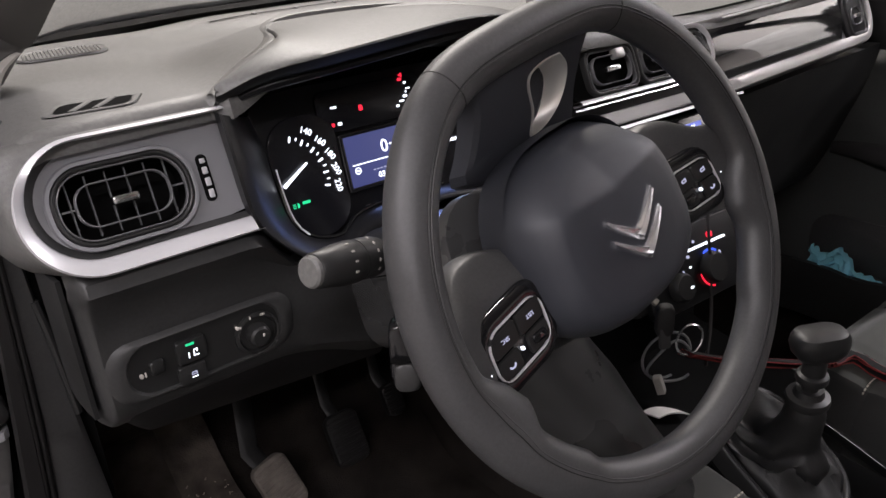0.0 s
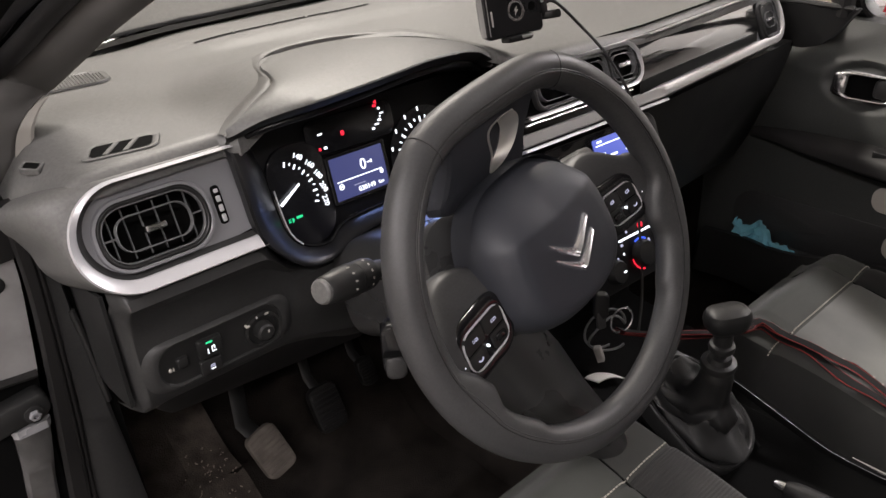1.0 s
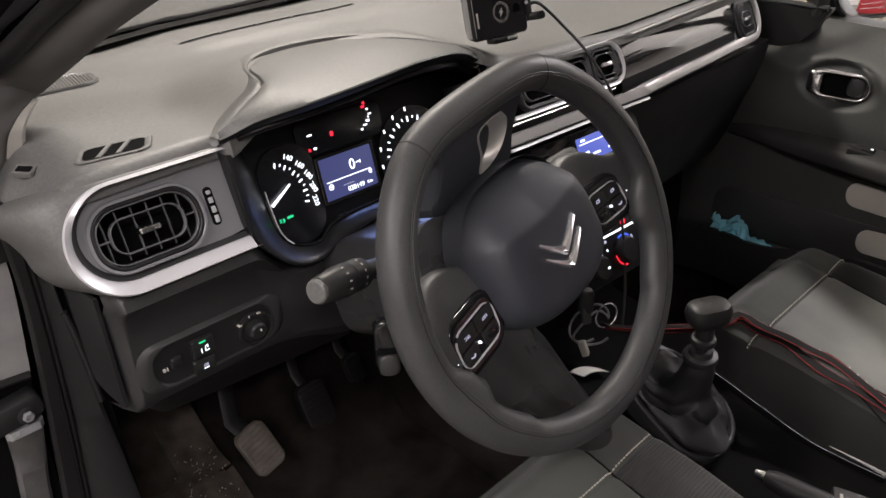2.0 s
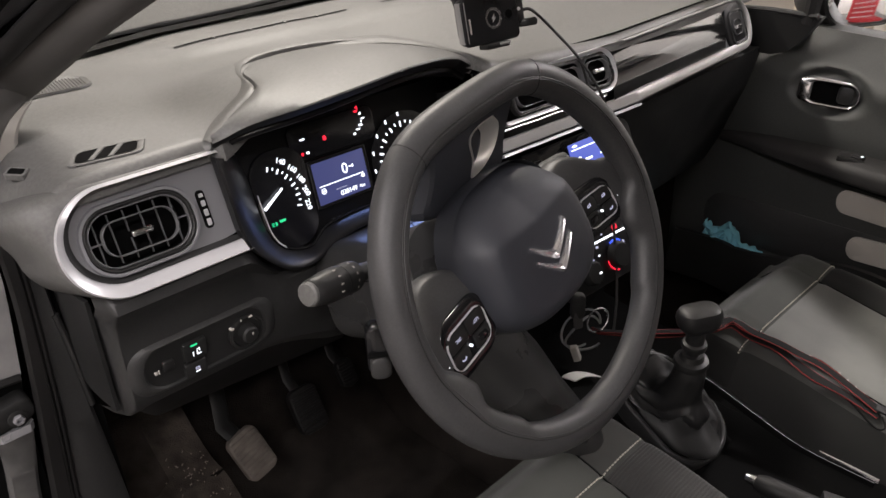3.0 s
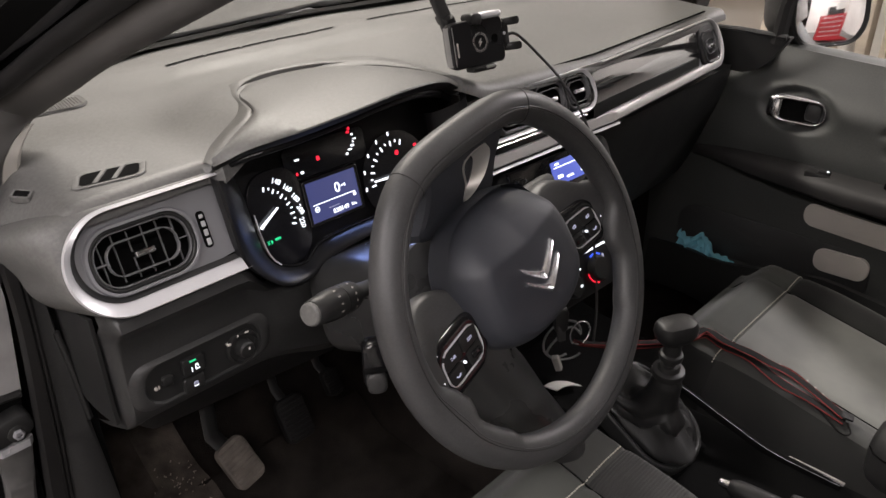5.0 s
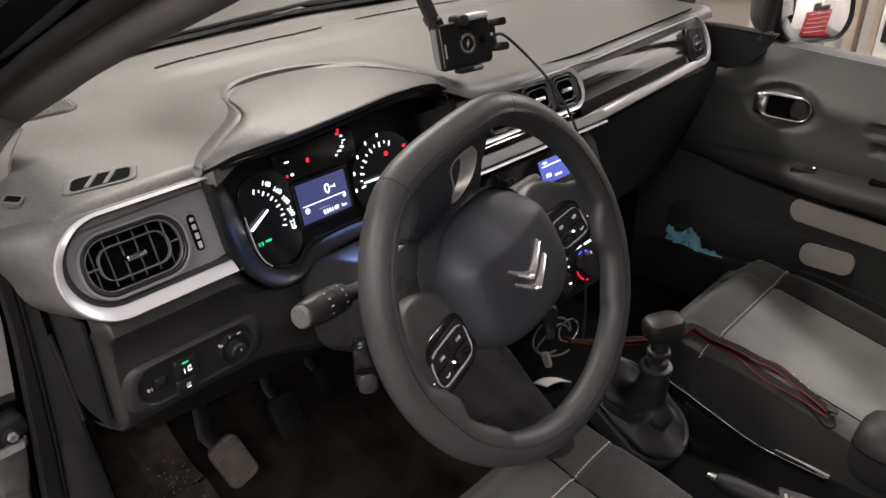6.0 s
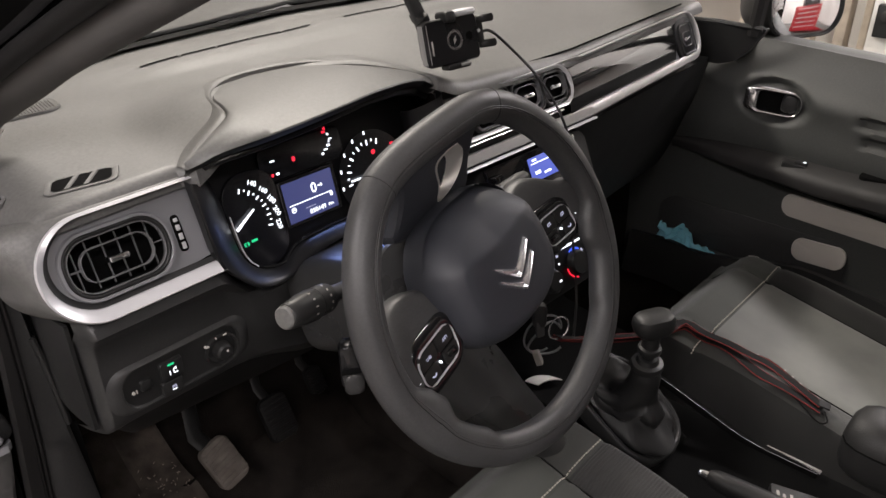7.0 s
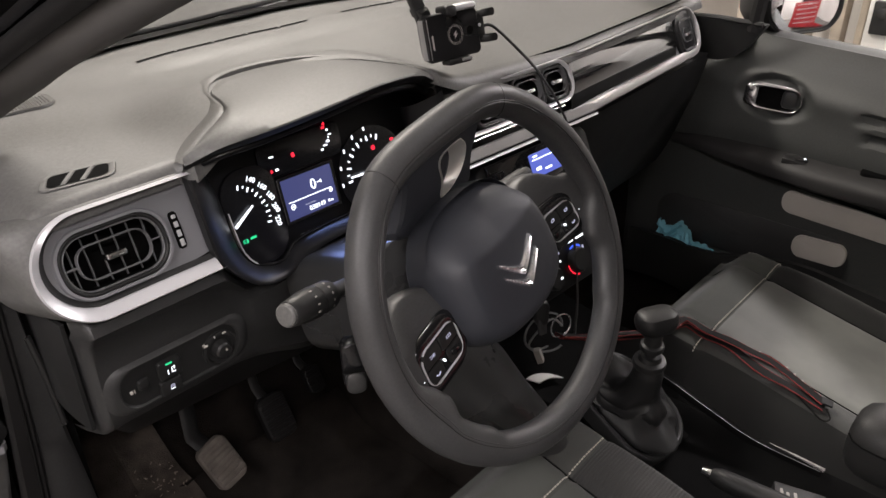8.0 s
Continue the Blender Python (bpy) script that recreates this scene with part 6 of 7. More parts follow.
def car_seat(name, label, cx, front, z0, rib, hm, hw, side="seat_side", fall=0.045):
    th = thing(name, label, "car seat", (cx, front - 0.3, 0.36), group="front seats")
    f = seat_top(cx, front, z0, hm, hw, fall, 0.085 if side == "seat_side" else 0.15)
    ridge = hw if side == "seat_side" else hm + 0.068
    ys = front - 0.11
    # passenger cushion's outer side gets the darkened cloth, as painted shade
    fx, edge = (ridge, "seat_shaded") if ridge < hw else (hm, "seat_dark")
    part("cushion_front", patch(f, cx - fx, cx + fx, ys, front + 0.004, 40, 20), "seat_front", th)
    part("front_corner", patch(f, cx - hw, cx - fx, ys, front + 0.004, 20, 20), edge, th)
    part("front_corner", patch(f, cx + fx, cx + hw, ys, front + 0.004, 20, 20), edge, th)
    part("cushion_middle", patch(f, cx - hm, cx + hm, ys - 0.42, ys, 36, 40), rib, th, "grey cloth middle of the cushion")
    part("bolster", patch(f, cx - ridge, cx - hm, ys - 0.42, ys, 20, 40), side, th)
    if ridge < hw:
        part("cushion_side", patch(f, cx - hw, cx - ridge, ys - 0.42, ys, 14, 40), "seat_shaded", th, "side of the cushion, darkened for the shade on it")
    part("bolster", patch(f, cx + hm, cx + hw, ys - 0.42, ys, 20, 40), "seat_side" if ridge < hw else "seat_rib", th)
    skirt = []
    for x, y in [(cx - hw, ys - 0.42)] + [(cx - hw, front - 0.02), (cx - hw + 0.012, front + 0.002), (cx - hw + 0.03, front + 0.004), (cx + hw - 0.03, front + 0.004), (cx + hw - 0.012, front + 0.002), (cx + hw, front - 0.02)] + [(cx + hw, ys - 0.42)]:
        skirt.append((x, y))
    bm = B()
    loft(bm, [[Vector((x, y, f(x, y) + 0.002)) for x, y in skirt], [Vector((cx + (x - cx) * 1.01, y + 0.004, f(x, y) - 0.03)) for x, y in skirt], [Vector((cx + (x - cx) * 0.97, y - 0.02, f(x, y) - 0.10)) for x, y in skirt], [Vector((cx + (x - cx) * 0.94, y - 0.04, 0.40)) for x, y in skirt]], closed=False)
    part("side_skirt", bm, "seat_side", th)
    stitches(f, [(cx - hw + 0.075, ys + 0.004, 0), (cx - 0.15, ys + 0.004, 0), (cx + 0.15, ys + 0.004, 0), (cx + hw - 0.03, ys + 0.004, 0)], "stitching", th)
    part("seam", tube(B(), [(x, y, f(x, y) + 0.0005) for x, y in [(cx + hm + 0.0 * k, front - 0.004 - 0.022 * k) for k in range(22)]], 0.0014, 6), "void", th)
    part("seam", tube(B(), [(x, y, f(x, y) + 0.0005) for x, y in [(cx - hm, front - 0.004 - 0.022 * k) for k in range(22)]], 0.0014, 6), "void", th)
    part("backrest", loft(B(), [[Vector((cx + x * (1 - 0.18 * t), front - 0.50 - 0.30 * t + y, z0 - 0.02 + 0.62 * t)) for x, y in rr(0.50, 0.16, 0.06, 0, 0, 6)] for t in (0, 0.15, 0.4, 0.7, 0.92, 1.0)], cap0=True, cap1=True), "seat_dark", th)
    part("headrest", loft(B(), [[Vector((cx + x, front - 0.83 + y, z0 + 0.64 + 0.16 * t)) for x, y in rr(0.26 * s, 0.11 * s, 0.05 * s, 0, 0, 6)] for t, s in ((0, 0.8), (0.2, 1.0), (0.8, 1.0), (1.0, 0.8))], cap0=True, cap1=True), "seat_dark", th)
    part("base", box(B(), cx - 0.22, cx + 0.22, front - 0.50, front - 0.08, 0.37, 0.46, bevel=0.02), "black", th)
    return th, f


drv, drv_f = car_seat("car_seat", "dark grey cloth driver's seat with pale stitching and ribbed middle", -0.030, 0.110, 0.645, "seat_front", 0.150, 0.265, fall=0.080)
pas, pas_f = car_seat("car_seat", "grey cloth passenger seat with pale stitching", 0.695, 0.126, 0.622, "seat_mid", 0.112, 0.262, "seat_dark", 0.045)
rest = thing("armrest", "black leather folding armrest beside the driver's seat", "armrest", (0.29, -0.4, 0.7))
part("pad", loft(B(), [[Vector((0.282 + x * s, -0.262 - 0.30 * t, 0.765 + z * s)) for x, z in rr(0.085, 0.085, 0.034, 0, 0, 6)] for t, s in ((0.0, 0.35), (0.008, 0.62), (0.03, 0.84), (0.07, 0.96), (0.12, 1.0), (0.6, 1.0), (1.0, 1.0))], cap0=True, cap1=True), "leather", rest)
part("pad_seam", tube(B(), [(0.282 - 0.043 * s, -0.262 - 0.30 * t, 0.780) for t, s in ((0.008, 0.60), (0.03, 0.84), (0.07, 0.965), (0.12, 1.005), (0.6, 1.005))], 0.001, 6), "void", rest)

# ---- passenger door ----
door = thing("passenger_door", "closed dark passenger door with chrome handle and storage pocket", "car door", (1.05, 0.0, 0.4))


def door_x(y, z):
    x = 1.022 + 0.20 * (y - 0.095) - 0.05 * smooth(0.30, 0.5, y)
    x += 0.095 * smooth(0.885, 1.01, z) - 0.012 * math.exp(-((z - 0.80) / 0.05) ** 2)
    x += 0.010 * smooth(0.72, 0.5, z)
    d = math.hypot((y - 0.15) / 0.085, (z - 0.882) / 0.045)
    for zz in (0.889, 0.855):
        x += 0.010 * (1 - smooth(0.006, 0.013, abs(z - zz + 0.05 * (y + 0.1)))) * smooth(-0.018, -0.030, y - (zz - 0.889) * 0.5)
    return x + 0.022 * (1 - smooth(0.62, 1.05, d))


part("panel", sheet(B(), lambda u, v: (door_x(0.46 - 1.25 * u, 0.34 + 0.642 * v), 0.46 - 1.25 * u, 0.34 + 0.642 * v), 150, 150, (0.04, 0, 0)), "door", door)
part("belt_rail", sheet(B(), lambda u, v: (door_x(0.30 - 1.1 * u, 0.982) + 0.06 * v, 0.30 - 1.1 * u, 0.981 + 0.006 * math.sin(math.pi * v)), 20, 6, (0, 0, -0.02)), "door", door)
DH = Matrix(((0.20, 0, -1, 1.030), (-1, 0, -0.2, 0.148), (0, 1, 0, 0.884), (0, 0, 0, 1))) @ pose(0, 0, 0, 0, 0, -3)
part("handle_cup", slab(B(), DH, 0.085, 0.048, 0.020, -0.018, -0.010, 0.003, 0.004, 0), "void", door)
hd = part("handle", frame_ring(B(), DH, (0.110, 0.052, 0.024, 0, 0), (0.088, 0.042, 0.020, 0.007, 0), -0.014, 0.006, 0.003), "chrome", door, "chrome oval door handle")
part("pull", slab(B(), DH, 0.027, 0.046, 0.011, -0.006, 0.006, 0.004, -0.0425, 0.0), "chrome", hd)
part("lever", slab(B(), DH, 0.030, 0.036, 0.010, -0.014, 0.000, 0.004, 0.030, 0), "dash_low", hd)
AR = [(-0.37, 0.742, 0.05), (-0.30, 0.750, 0.35), (-0.235, 0.757, 0.65), (-0.127, 0.766, 0.92), (0.0, 0.772, 1.0), (0.15, 0.785, 1.0), (0.55, 0.79, 1.0)]
loops = []
for k in range(41):
    y = 0.365 - 0.915 * k / 40
    z, g = (ipol(-y, [(a[0], a[i]) for a in AR]) for i in (1, 2))
    loops.append([Vector((door_x(y, z) + (q if q > 0 else q * g), y, z + p * (0.4 + 0.6 * g))) for q, p in ((0.02, 0.022), (-0.012, 0.020), (-0.030, 0.017), (-0.045, 0.012), (-0.054, 0.006), (-0.058, -0.004), (-0.056, -0.020), (-0.046, -0.028), (-0.03, -0.034), (0.02, -0.036))])
arm = part("armrest", loft(B(), loops, closed=False, cap0=True), "rubber", door)
swm = pose(0.985, 0.06, 0.7865) @ pose(0, 0, 0, 4, 0, 4)
ws = part("window_switch", slab(B(), swm, 0.030, 0.060, 0.006, -0.01, 0.002, 0.002), "black", door)
part("switch_rocker", slab(B(), swm, 0.016, 0.024, 0.004, 0, 0.006, 0.002, 0, -0.004), "black", ws)
part("lit_icon", slab(B(), swm, 0.005, 0.005, 0.002, 0.004, 0.0066, 0.0002, 0, -0.010), "lit_white", ws)
part("grab_well", slab(B(), pose(0.975, -0.12, 0.802), 0.034, 0.13, 0.012, -0.02, 0.001, 0.002), "void", door)


def door_patch(name, y0, y1, zf, h, r, mat_, proud, label=""):
    bm = B()
    n = 24
    pts = rr(abs(y1 - y0), h, r, 0, 0, 6)
    cy = (y0 + y1) / 2
    loops = []
    for s, d in ((1.0, 0.004), (1.0, -proud), (0.96, -proud - 0.002), (0.02, -proud - 0.002)):
        loops.append([Vector((door_x(cy - px * s, zf(cy - px * s)) + d, cy - px * s, zf(cy - px * s) + py * s)) for px, py in pts])
    loft(bm, loops, cap1=True)
    return part(name, bm, mat_, door, label)


door_patch("pale_panel", 0.085, -0.42, lambda y: 0.683 - 0.14 * (y - 0.08) * 0.4, 0.050, 0.022, "pale", 0.004, "pale grey lower grip panel")
# pocket back split into dark and pale parts: its light put into colour
door_patch("pocket_back", 0.38, -0.07, lambda y: 0.572 - 0.10 * (y - 0.1), 0.105, 0.04, "dash_low", 0.003, "back of the storage pocket, darkened for the shade in it")
door_patch("pocket_lit_end", 0.045, -0.067, lambda y: 0.600 - 0.14 * y, 0.052, 0.022, "pale", 0.006, "end of the pocket's back, made pale for the light on it")
part("pocket_wall", sheet(B(), lambda u, v: (door_x(0.42 - 0.9 * u, 0.5) - 0.075 + 0.02 * v, 0.42 - 0.9 * u, 0.40 + (0.105 + 0.075 * smooth(0.15, 0.5, u)) * v), 24, 6, (0.012, 0, 0)), "black", door)
part("trim_line", tube(B(), [(door_x(y, 0.73) - 0.004, y, 0.722) for y in (0.13, 0.1, 0.05, 0.0, -0.2, -0.5)], 0.003, 6), "void", door)
# fixed front quarter light and mirror corner
CORNER = [(0.200, 1.012), (0.212, 0.992), (0.232, 0.962), (0.255, 0.942), (0.285, 0.933), (0.330, 0.935), (0.350, 0.937)]
part("corner_trim", sheet(B(), lambda u, v: (1.046 + 0.012 * u, 0.350 - 0.15 * u, ipol(0.350 - 0.15 * u, CORNER) * (1 - v) + 1.015 * v), 20, 6, (0.02, 0, 0)), "black", door)
part("quarter_sill", tube(B(), [(1.050, 0.38, 1.016), (1.056, 0.30, 1.018), (1.056, 0.205, 1.016)], 0.006, 8), "dash_low", door)
part("window_post", tube(B(), [(1.066, 0.226, 1.00), (1.060, 0.218, 1.08), (1.03, 0.14, 1.28), (0.99, 0.05, 1.46)], 0.015, 8), "rubber", door)
pw = part("window_pane", sheet(B(), lambda u, v: (1.085 - 0.10 * v, 0.38 - 1.15 * u, 1.005 + 0.46 * v), 6, 6), "glass", door)
pw.visible_shadow = False

# ---- door mirror outside ----
mir = thing("door_mirror", "black door mirror reflecting the garage", "mirror", (1.2, 0.2, 1.0))
MC = Vector((1.215, 0.185, 1.055))
mn = Vector((-0.474, -0.873, 0.158)).normalized()
mu = Vector((0, 0, 1)).cross(mn).normalized()
mv = mn.cross(mu)
MM = Matrix(((mu.x, mv.x, mn.x, MC.x), (mu.y, mv.y, mn.y, MC.y), (mu.z, mv.z, mn.z, MC.z), (0, 0, 0, 1)))
part("housing", loft(B(), [lift(rr(0.19 * s, 0.155 * s, 0.055 * s, 0, 0, 8), d, MM) for s, d in ((0.96, 0.0), (1.0, 0.006), (1.04, 0.003), (1.05, -0.03), (0.98, -0.08), (0.75, -0.12), (0.1, -0.135))], cap1=True), "black", mir)
part("mirror_glass", slab(B(), MM, 0.180, 0.146, 0.052, -0.004, 0.002, 0.001, n=8), "mirror", mir, "clear mirror glass")
part("foot", tube(B(), [(1.20, 0.24, 0.985), (1.13, 0.26, 0.965), (1.09, 0.27, 0.96)], 0.024, 10), "black", mir)

# ---- phone holder ----
ph = thing("phone_holder", "black wireless charging phone holder with clamp arms on the dashboard", "phone holder", (0.285, 0.36, 1.08))
PM = face_frame((0.2390, 0.304, 1.1340), 12, -16) @ pose(0, 0, 0, 0, 0, 3) @ Matrix.Diagonal((0.775, 0.846, 0.846, 1))
pb = part("body", loft(B(), [lift(rr(w, h, r, 0, 0, 8), d, PM) for w, h, r, d in ((0.070, 0.040, 0.012, -0.032), (0.098, 0.060, 0.014, -0.028), (0.107, 0.070, 0.012, -0.018), (0.108, 0.072, 0.010, -0.006), (0.106, 0.071, 0.009, -0.001), (0.102, 0.067, 0.007, 0.0012))], cap0=True, cap1=True), "piano_soft", ph)
part("side_shell", loft(B(), [lift([(-0.0545 + 0.010 * f, y) for y in (-0.030, -0.024, 0.0, 0.024, 0.030)], d, PM) for f, d in ((0.0, -0.016), (-0.06, -0.010), (0.0, -0.004), (0.35, 0.0004), (0.75, 0.0016))], closed=False), "silver_dim", pb, "grey side of the holder")
part("dial_ring", flat_arc(B(), PM, 0.004, 0.0, 0.0148, 0.0152, 0, 360, 0.002, 40), "print", pb)
for k in range(28):
    a = 360 * k / 28
    part("ring_mark", slab(B(), PM @ pose(0.004, 0, 0) @ pose(0, 0, 0, 0, 0, a), 0.0022, 0.0009, 0.0003, 0.0010, 0.0019, 0.0002, 0.0128), "print", pb)
bm = B()
bolt = [(0.78 * x, 0.78 * y) for x, y in [(0.0035, 0.0085), (-0.0050, -0.0012), (-0.0008, -0.0006), (-0.0030, -0.0085), (0.0058, 0.0016), (0.0012, 0.0008)]]
loft(bm, [lift([(x + 0.004, y) for x, y in bolt], 0.0014, PM), lift([(x + 0.004, y) for x, y in bolt], 0.0020, PM)], cap1=True)
part("bolt_mark", bm, "print", pb)
part("sensor_dot", lathe(B(), PM @ pose(0.034, 0.002, 0), [(0.0065, 0.0010), (0.0065, 0.0018), (0.001, 0.0019)], 18), "void", pb)
part("side_mark", slab(B(), PM, 0.0030, 0.022, 0.001, 0.001, 0.0019, 0.0002, -0.041, -0.006), "print", pb)
top = part("upper_clamp", slab(B(), PM, 0.046, 0.010, 0.004, -0.020, 0.010, 0.004, 0.026, 0.0385), "silver", ph, "silver upper clamp")
part("clamp_hook", loft(B(), [lift(rr(w, h, 0.006, -0.004, cy, 6), d, PM) for w, h, cy, d in ((0.020, 0.014, 0.038, -0.020), (0.022, 0.018, 0.037, 0.004), (0.020, 0.016, 0.036, 0.012), (0.012, 0.010, 0.034, 0.015))], cap0=True, cap1=True), "black", ph)
part("side_claw_base", slab(B(), PM, 0.016, 0.042, 0.004, -0.018, 0.000, 0.003, 0.058, 0.004), "black", ph)
for y in (0.023, -0.016):
    part("side_claw", loft(B(), [lift(rr(w, 0.012, 0.005, 0.070 + ox, y + oy, 6), d, PM) for w, ox, oy, d in ((0.026, -0.002, 0.0, -0.016), (0.028, 0.0, 0.0, -0.002), (0.020, 0.004, 0.0, 0.006), (0.012, 0.007, 0.0, 0.009))], cap0=True, cap1=True), "black", ph)
part("claw_screw", lathe(B(), PM @ pose(0.0555, 0.006, 0.0), [(0.0028, 0), (0.0026, 0.0012), (0.0005, 0.0014)], 12), "silver", ph)
part("lower_foot", slab(B(), PM, 0.046, 0.009, 0.004, -0.014, 0.010, 0.003, 0.002, -0.0395), "black", ph)
part("foot_lip", slab(B(), PM, 0.020, 0.005, 0.002, 0.0, 0.013, 0.002, 0.014, -0.0385), "silver_dim", ph)
ARM = [PM @ Vector((-0.036, 0.020, -0.026)), PM @ Vector((-0.040, 0.042, -0.026)), PM @ Vector((-0.062, 0.090, -0.016)), Vector((0.176, 0.372, 1.270))]
part("arm_bracket", loft(B(), [lift(rr(w, 0.014, 0.004, 0, 0, 4), d, on_axis_of(ARM[1], ARM[2])) for w, d in ((0.034, -0.006), (0.034, 0.004), (0.026, 0.006))], cap0=True, cap1=True), "black", ph)
part("stand_arm", loft(B(), [[p + (PM.to_3x3() @ Vector((x, 0, z))) for x, z in rr(0.024 * k, 0.014 * k, 0.004, 0, 0, 4)] for p, k in zip(ARM, (0.9, 1.0, 1.0, 0.8))], cap0=True, cap1=True), "dash_low", ph)
part("suction_cup", lathe(B(), on_axis_of(ARM[3] - Vector((0, 0.012, 0.010)), ARM[3] + Vector((0, 0.40, 0.97))), [(0.014, -0.01), (0.022, 0.0), (0.034, 0.012), (0.035, 0.015)], 28), "black", ph)
cab = thing("charging_cable", "thin black charging cable hanging over the vents", "cable", (0.40, 0.25, 1.05))
part("cable", tube(B(), spline([PM @ Vector((0.062, 0.002, -0.006)), PM @ Vector((0.085, -0.001, -0.004)), (0.362, 0.292, 1.094), (0.378, 0.262, 1.060), (0.394, 0.236, 1.015), (0.405, 0.220, 0.965), (0.390, 0.205, 0.90), (0.37, 0.165, 0.74), (0.35, 0.15, 0.66)], 8), 0.0021, 8), "rubber", cab)

# ---- loose things ----
lan = thing("lanyard", "black and red printed lanyard trailing over the passenger seat", "lanyard", (0.58, -0.05, 0.62))


def ribbon(pts, w, mat_, name="strap", parent=lan, off=0.0, tw=None, th=0.0010):
    p = along(pts, 40)
    loops = []
    for i, q in enumerate(p):
        t = (p[min(i + 1, 40)] - p[max(i - 1, 0)]).normalized()
        a = (tw(i / 40) if tw else 0.0)
        if q.x > 0.50:
            a -= math.atan((pas_f(q.x + 0.008, q.y) - pas_f(q.x - 0.008, q.y)) / 0.016)
        s = t.cross(Vector((0, 0, 1))).normalized()
        up = s.cross(t)
        d = s * math.cos(a) + up * math.sin(a)
        nn = d.cross(t)
        loops.append([q + d * (w / 2 + off) + nn * th, q - d * (w / 2 + off) + nn * th, q - d * (w / 2 + off) - nn * th, q + d * (w / 2 + off) - nn * th])
    return part(name, loft(B(), loops, cap0=True, cap1=True), mat_, parent)


def on_seat(x, y, h=0.004):
    return (x, y, pas_f(x, y) + h + 0.002)


HANG = [(0.205, 0.085, 0.775), (0.26, 0.075, 0.748), (0.34, 0.060, 0.715), (0.42, 0.052, 0.682), (0.475, 0.060, 0.656), (0.515, 0.062, 0.641)]
R1 = HANG + [on_seat(0.550, 0.055, 0.008), on_seat(0.550, 0.022, 0.008), on_seat(0.546, -0.021, 0.012), on_seat(0.562, -0.055, 0.010), on_seat(0.578, -0.085, 0.012), on_seat(0.568, -0.125, 0.008), on_seat(0.540, -0.182, 0.005)]
R2 = [(x, y + 0.004, z - 0.006) for x, y, z in HANG] + [on_seat(0.546, 0.052, 0.005), on_seat(0.544, 0.018, 0.005), on_seat(0.538, -0.026, 0.008), on_seat(0.530, -0.062, 0.006), on_seat(0.522, -0.094, 0.010), on_seat(0.528, -0.132, 0.006), on_seat(0.528, -0.186, 0.004)]
R3 = [(x, y + 0.002, z - 0.003) for x, y, z in HANG] + [on_seat(0.548, 0.054, 0.012), on_seat(0.547, 0.020, 0.012), on_seat(0.542, -0.024, 0.016), on_seat(0.546, -0.058, 0.014), on_seat(0.549, -0.090, 0.016), on_seat(0.548, -0.128, 0.011), on_seat(0.534, -0.184, 0.008)]
for pts, tw_ in ((R1, lambda t: 0.10 + 0.22 * math.sin(9 * t)), (R2, lambda t: 0.05 + 0.25 * math.sin(7 * t + 1)), (R3, lambda t: 0.20 * math.sin(11 * t + 2))):
    s_ = ribbon(pts, 0.0150, "webbing", tw=tw_)
    ribbon(pts, 0.0176, "red", "red_edge", s_, tw=tw_, th=0.0006)
bars = along(R1, 40)
for i in list(range(29, 33)) + list(range(35, 39)):
    t = (bars[i + 1] - bars[i]).normalized()
    a = math.degrees(math.atan2(t.y, t.x))
    part("print_bar", slab(B(), Matrix.Translation(bars[i] + Vector((0, 0, 0.0015))) @ pose(0, 0, 0, 0, 0, a), 0.0030, 0.0056, 0.0006, -0.002, 0.0004, 0.0002), "pocket", lan)
part("end_tag", slab(B(), Matrix.Translation(bars[40] + Vector((0, -0.004, 0.002))) @ pose(0, 0, 0, 0, 10, -78), 0.018, 0.016, 0.002, -0.001, 0.002, 0.001), "seal", lan)
part("cord_loop", tube(B(), spline([on_seat(0.532, -0.11, 0.004), on_seat(0.522, -0.15, 0.004), on_seat(0.511, -0.188, 0.004), on_seat(0.517, -0.200, 0.004), on_seat(0.530, -0.190, 0.004)], 6), 0.0014, 6), "webbing", lan)

wc = thing("white_cable", "coiled white charging cable in the console tray", "cable", (0.32, 0.18, 0.62))
C0 = Vector((0.325, 0.185, 0.660))
part("loop", tube(B(), [C0 + Vector((0.030 * math.cos(a), -0.012 * math.cos(a) + 0.006 * math.sin(2 * a), 0.030 * math.sin(a))) for a in (0.3 + 5.2 * k / 24 for k in range(25))], 0.0018, 8), "cable_white", wc)
part("loop", tube(B(), [C0 + Vector((0.004 + 0.034 * math.cos(a), 0.010 - 0.012 * math.cos(a), 0.003 + 0.034 * math.sin(a))) for a in (0.0 + 5.0 * k / 24 for k in range(25))], 0.0018, 8), "cable_white", wc)
part("plug", slab(B(), pose(0.298, 0.180, 0.640) @ pose(0, 0, 0, 70, 0, 30), 0.013, 0.026, 0.004, -0.005, 0.005, 0.002), "pocket", wc)
tagged(part("paper_slip", sheet(B(), lambda u, v: (0.258 + 0.048 * u, 0.175 - 0.026 * v - 0.012 * u, 0.610 + 0.010 * math.sin(2.5 * u + 1) + 0.006 * v), 10, 6, (0, 0, 0.002)), "white"), "crumpled white slip in the console tray", "paper")
rag = thing("blue_bag", "crumpled pale blue plastic bag in the door pocket", "bag", (1.04, 0.30, 0.5))
bm = B()


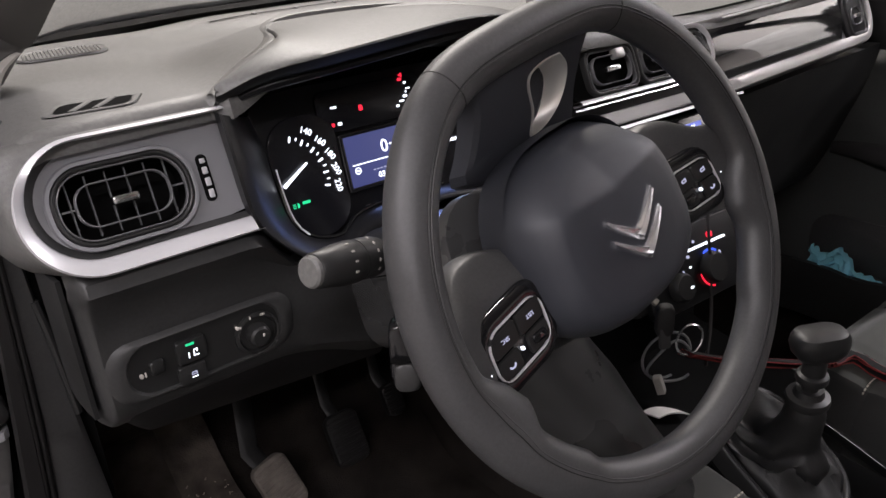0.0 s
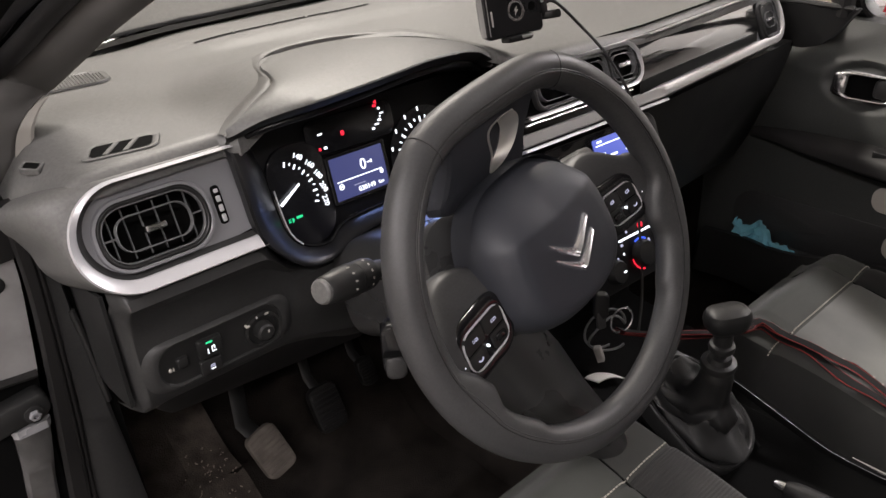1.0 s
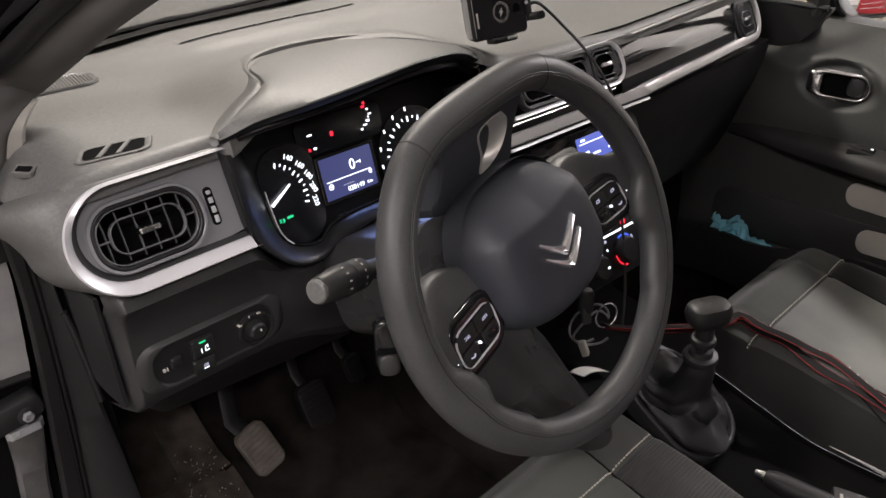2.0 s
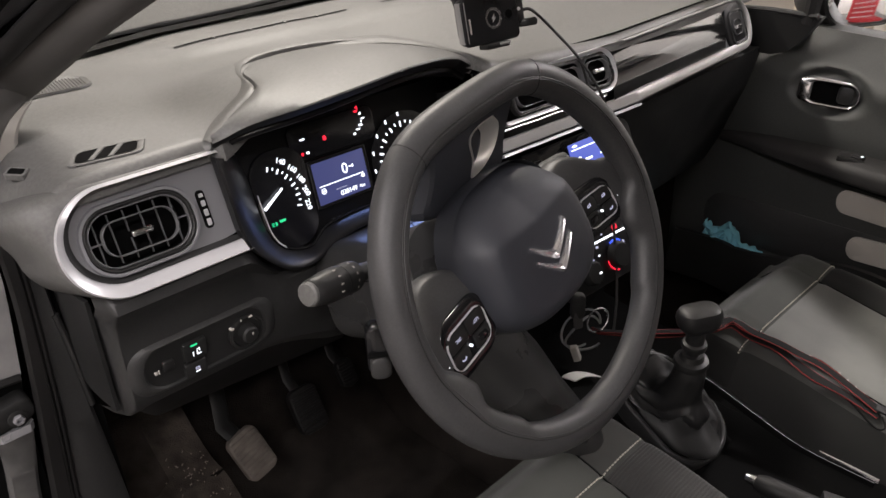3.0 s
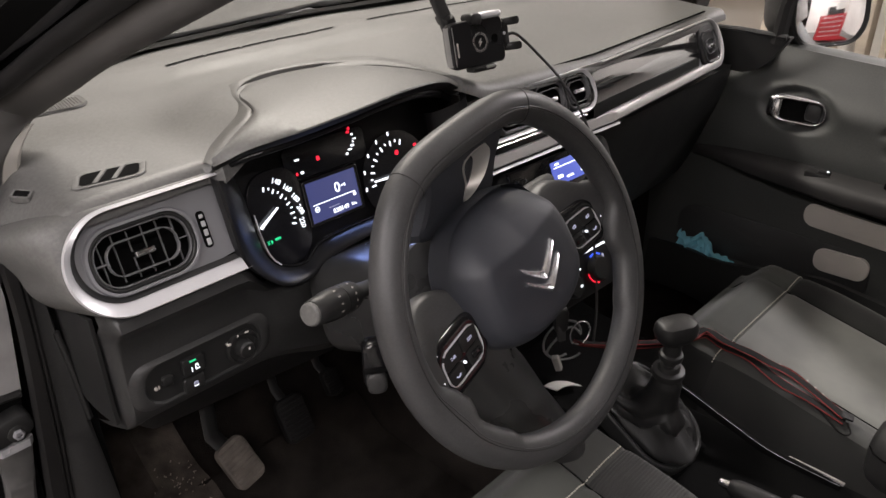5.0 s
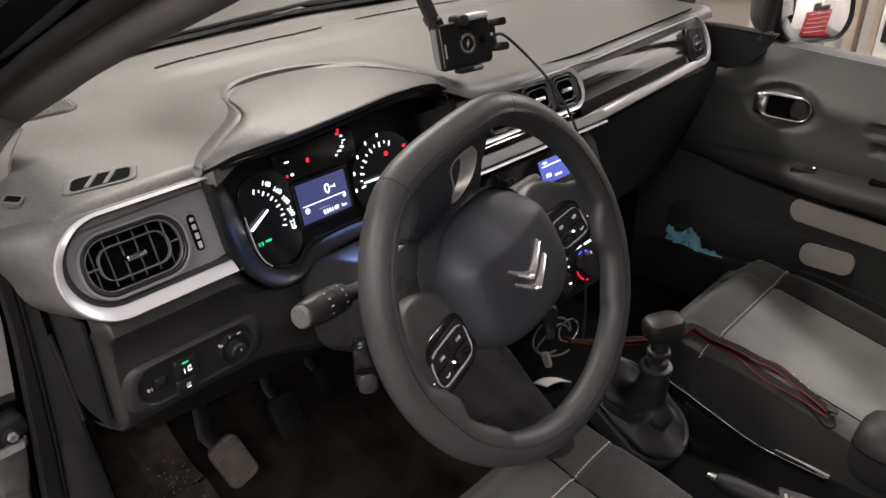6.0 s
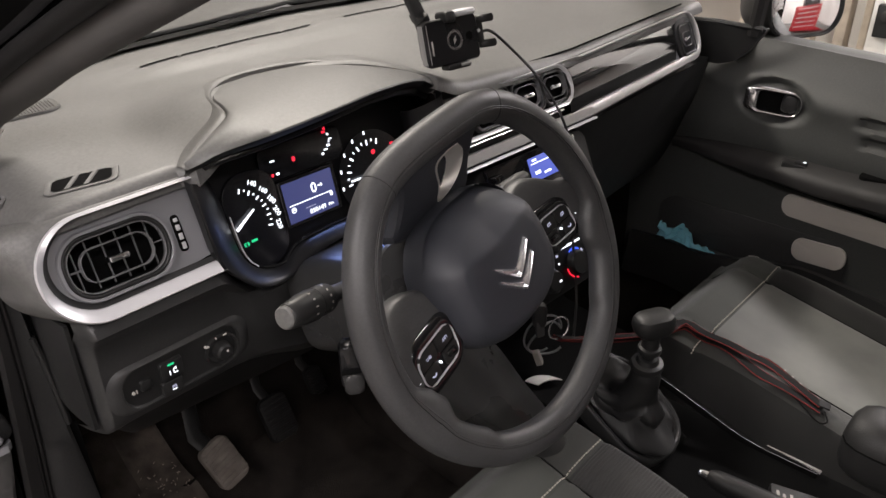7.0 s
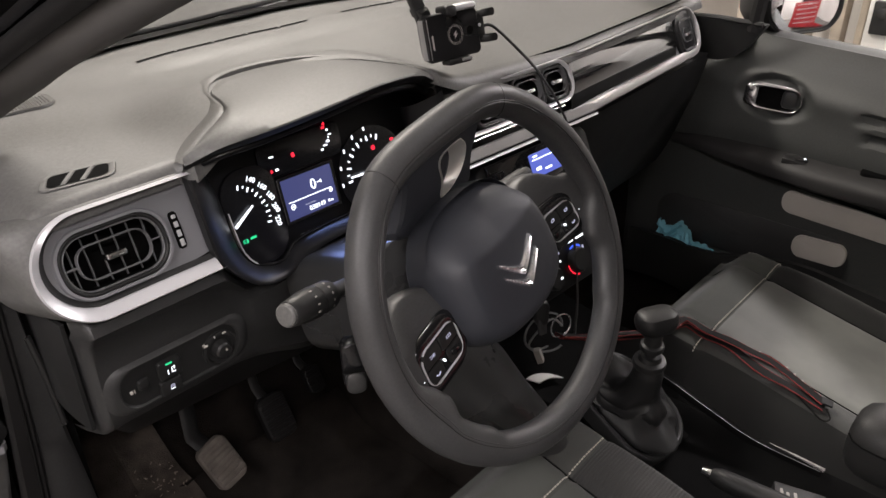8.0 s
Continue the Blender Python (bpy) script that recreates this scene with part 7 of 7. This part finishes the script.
def rag_at(u, v):
    y = 0.36 - 0.16 * u
    z = 0.482 + 0.060 * v * (1 - 0.62 * u) * (1 - 0.25 * math.sin(9 * u + 1) * v)
    return (door_x(y, 0.5) - 0.036 - 0.018 * noise.noise((9 * u, 7 * v, 1)) - 0.010 * math.sin(14 * u) * v, y, z + 0.014 * noise.noise((8 * u, 5 * v, 5)) + 0.03 * (1 - smooth(0, 0.12, u)) * v * 0.3)


sheet(bm, rag_at, 40, 14, (0.012, 0, 0))
part("crumpled_film", bm, "cloth_blue", rag)
tag = tagged(part("paper_tag", sheet(B(), lambda u, v: (door_x(0.12 - 0.10 * u, 0.55) - 0.050, 0.12 - 0.10 * u, 0.543 + 0.012 * v + 0.006 * math.sin(7 * u)), 10, 3, (0.002, 0, 0)), "print"), "thin pale crumpled paper in the door pocket", "paper")

# ---- garage things seen outside ----
def tool_chest(x, y, turn):
    th = thing("tool_chest", "red metal tool chest with drawers", "tool chest", (x, y, 0))
    m = pose(x, y, 0, 0, 0, turn) @ Matrix.Diagonal((1.6, 1, 1, 1))
    part("cabinet", box(B(), -0.35, 0.35, -0.22, 0.22, 0.08, 0.95, m, 0.012), "red_metal", th)
    for k in range(5):
        d = part("drawer", slab(B(), m @ pose(0, -0.22, 0.17 + 0.16 * k, 90), 0.64, 0.14, 0.006, 0, 0.015, 0.004), "red_metal", th)
        part("handle", slab(B(), m @ pose(0, -0.235, 0.22 + 0.16 * k, 90), 0.56, 0.020, 0.004, 0, 0.012, 0.004), "silver", d)
    part("box", box(B(), -0.28, 0.10, -0.15, 0.15, 0.95, 1.12, m, 0.01), "black", th)
    for sx_ in (-0.28, 0.28):
        part("wheel", lathe(B(), m @ pose(sx_, -0.02, 0.04, 0, 90), [(0.04, -0.015), (0.04, 0.015)], 16), "rubber", th)
    return th


def shelf_unit(x, y, turn):
    th = thing("shelf_unit", "pine shelf unit with boxes on its boards", "shelf", (x, y, 0), group="garage shelves")
    m = pose(x, y, 0, 0, 0, turn)
    for px in (-0.55, 0.0, 0.55):
        for py in (-0.18, 0.18):
            part("post", box(B(), px - 0.03, px + 0.03, py - 0.02, py + 0.02, 0, 2.1, m), "wood", th)
    for z in (0.25, 0.75, 1.25, 1.75):
        part("board", box(B(), -0.6, 0.6, -0.2, 0.2, z, z + 0.025, m), "wood", th)
    return th


def carton(x, y, z, w, d, h, mat_, label):
    return tagged(part("storage_box", box(B(), x - w / 2, x + w / 2, y - d / 2, y + d / 2, z, z + h, bevel=0.008), mat_), label, "box")
tool_chest(2.02, -3.05, 180)
carton(1.90, -3.05, 0.9501, 0.30, 0.26, 0.30, "black", "dark storage box on the red tool chest")
carton(2.22, -3.05, 0.9501, 0.18, 0.20, 0.42, "white", "white storage box on the red tool chest")
shelf_unit(3.17, 1.55, 90)


def cabinet(x, y, w, h):
    th = thing("cabinet", "white flat-fronted garage cabinet against the wall", "cabinet", (x, y, 0), group="garage cabinets")
    part("body", box(B(), x, x + 0.35, y - w / 2, y + w / 2, 0.06, h, bevel=0.004), "white", th)
    for s in (-1, 1):
        d = part("door", box(B(), x - 0.018, x - 0.001, y + s * w / 4 - w / 4 + 0.004, y + s * w / 4 + w / 4 - 0.004, 0.08, h - 0.02, bevel=0.003), "white", th)
        part("handle", box(B(), x - 0.036, x - 0.018, y + s * 0.03 - 0.006, y + s * 0.03 + 0.006, 0.55, 0.70, bevel=0.003), "steel", d)
    part("plinth", box(B(), x + 0.02, x + 0.34, y - w / 2, y + w / 2, 0.0, 0.06), "black", th)
    return th


cabinet(3.03, 0.22, 0.58, 1.6)
cabinet(3.03, -0.44, 0.70, 1.6)
for y, w in ((0.655, 0.045), (0.80, 0.05), (0.56, 0.03)):
    post_ = thing("timber_post", "bare pine timber post against the wall", "post", (3.2, y, 0), group="garage timber")
    part("shaft", box(B(), 3.16, 3.25, y - w / 2, y + w / 2, 0, GZ - 0.002, bevel=0.004), "wood", post_)
meter = thing("meter_box", "dark grey wall box on a white cabinet door", "box", (3.0, 0.44, 0.62))
part("casing", slab(B(), pose(3.012, 0.445, 0.665, 90, 0, -90), 0.075, 0.13, 0.006, 0, 0.03, 0.004), "black", meter)
part("dial", lathe(B(), pose(2.982, 0.445, 0.685, 0, -90, 0), [(0.022, 0), (0.022, 0.004), (0.018, 0.006)], 20), "rubber", meter)

# unseen shelf and boxes, added to break up the gloss panel's reflection
wsh = thing("reflection_shelf", "unseen dark wall shelf added to darken the gloss panel's reflection", "shelf", (3.2, -1.7, 1.7), group="garage shelves")
for z in (1.55, 1.95, 2.35):
    part("board", box(B(), 2.95, 3.395, -2.9, -0.9, z, z + 0.03), "black", wsh)
for y in (-2.85, -1.9, -0.95):
    part("upright", box(B(), 2.97, 3.0, y - 0.02, y + 0.02, 1.4, 2.5), "black", wsh)
rnd9 = random.Random(9)
for z in (1.5801, 1.9801, 2.3801):
    y = -2.75
    while y < -1.1:
        w = rnd9.uniform(0.16, 0.34)
        m_, lb = rnd9.choice((("black", "black plastic storage box on the unseen added shelf"), ("rubber", "dark storage box on the unseen added shelf"), ("pale", "pale cardboard box on the unseen added shelf"), ("black", "black plastic storage box on the unseen added shelf")))
        if rnd9.random() < 0.8:
            carton(3.18, y + w / 2, z, 0.32, w - 0.02, rnd9.uniform(0.16, 0.32), m_, lb)
        y += w + 0.02
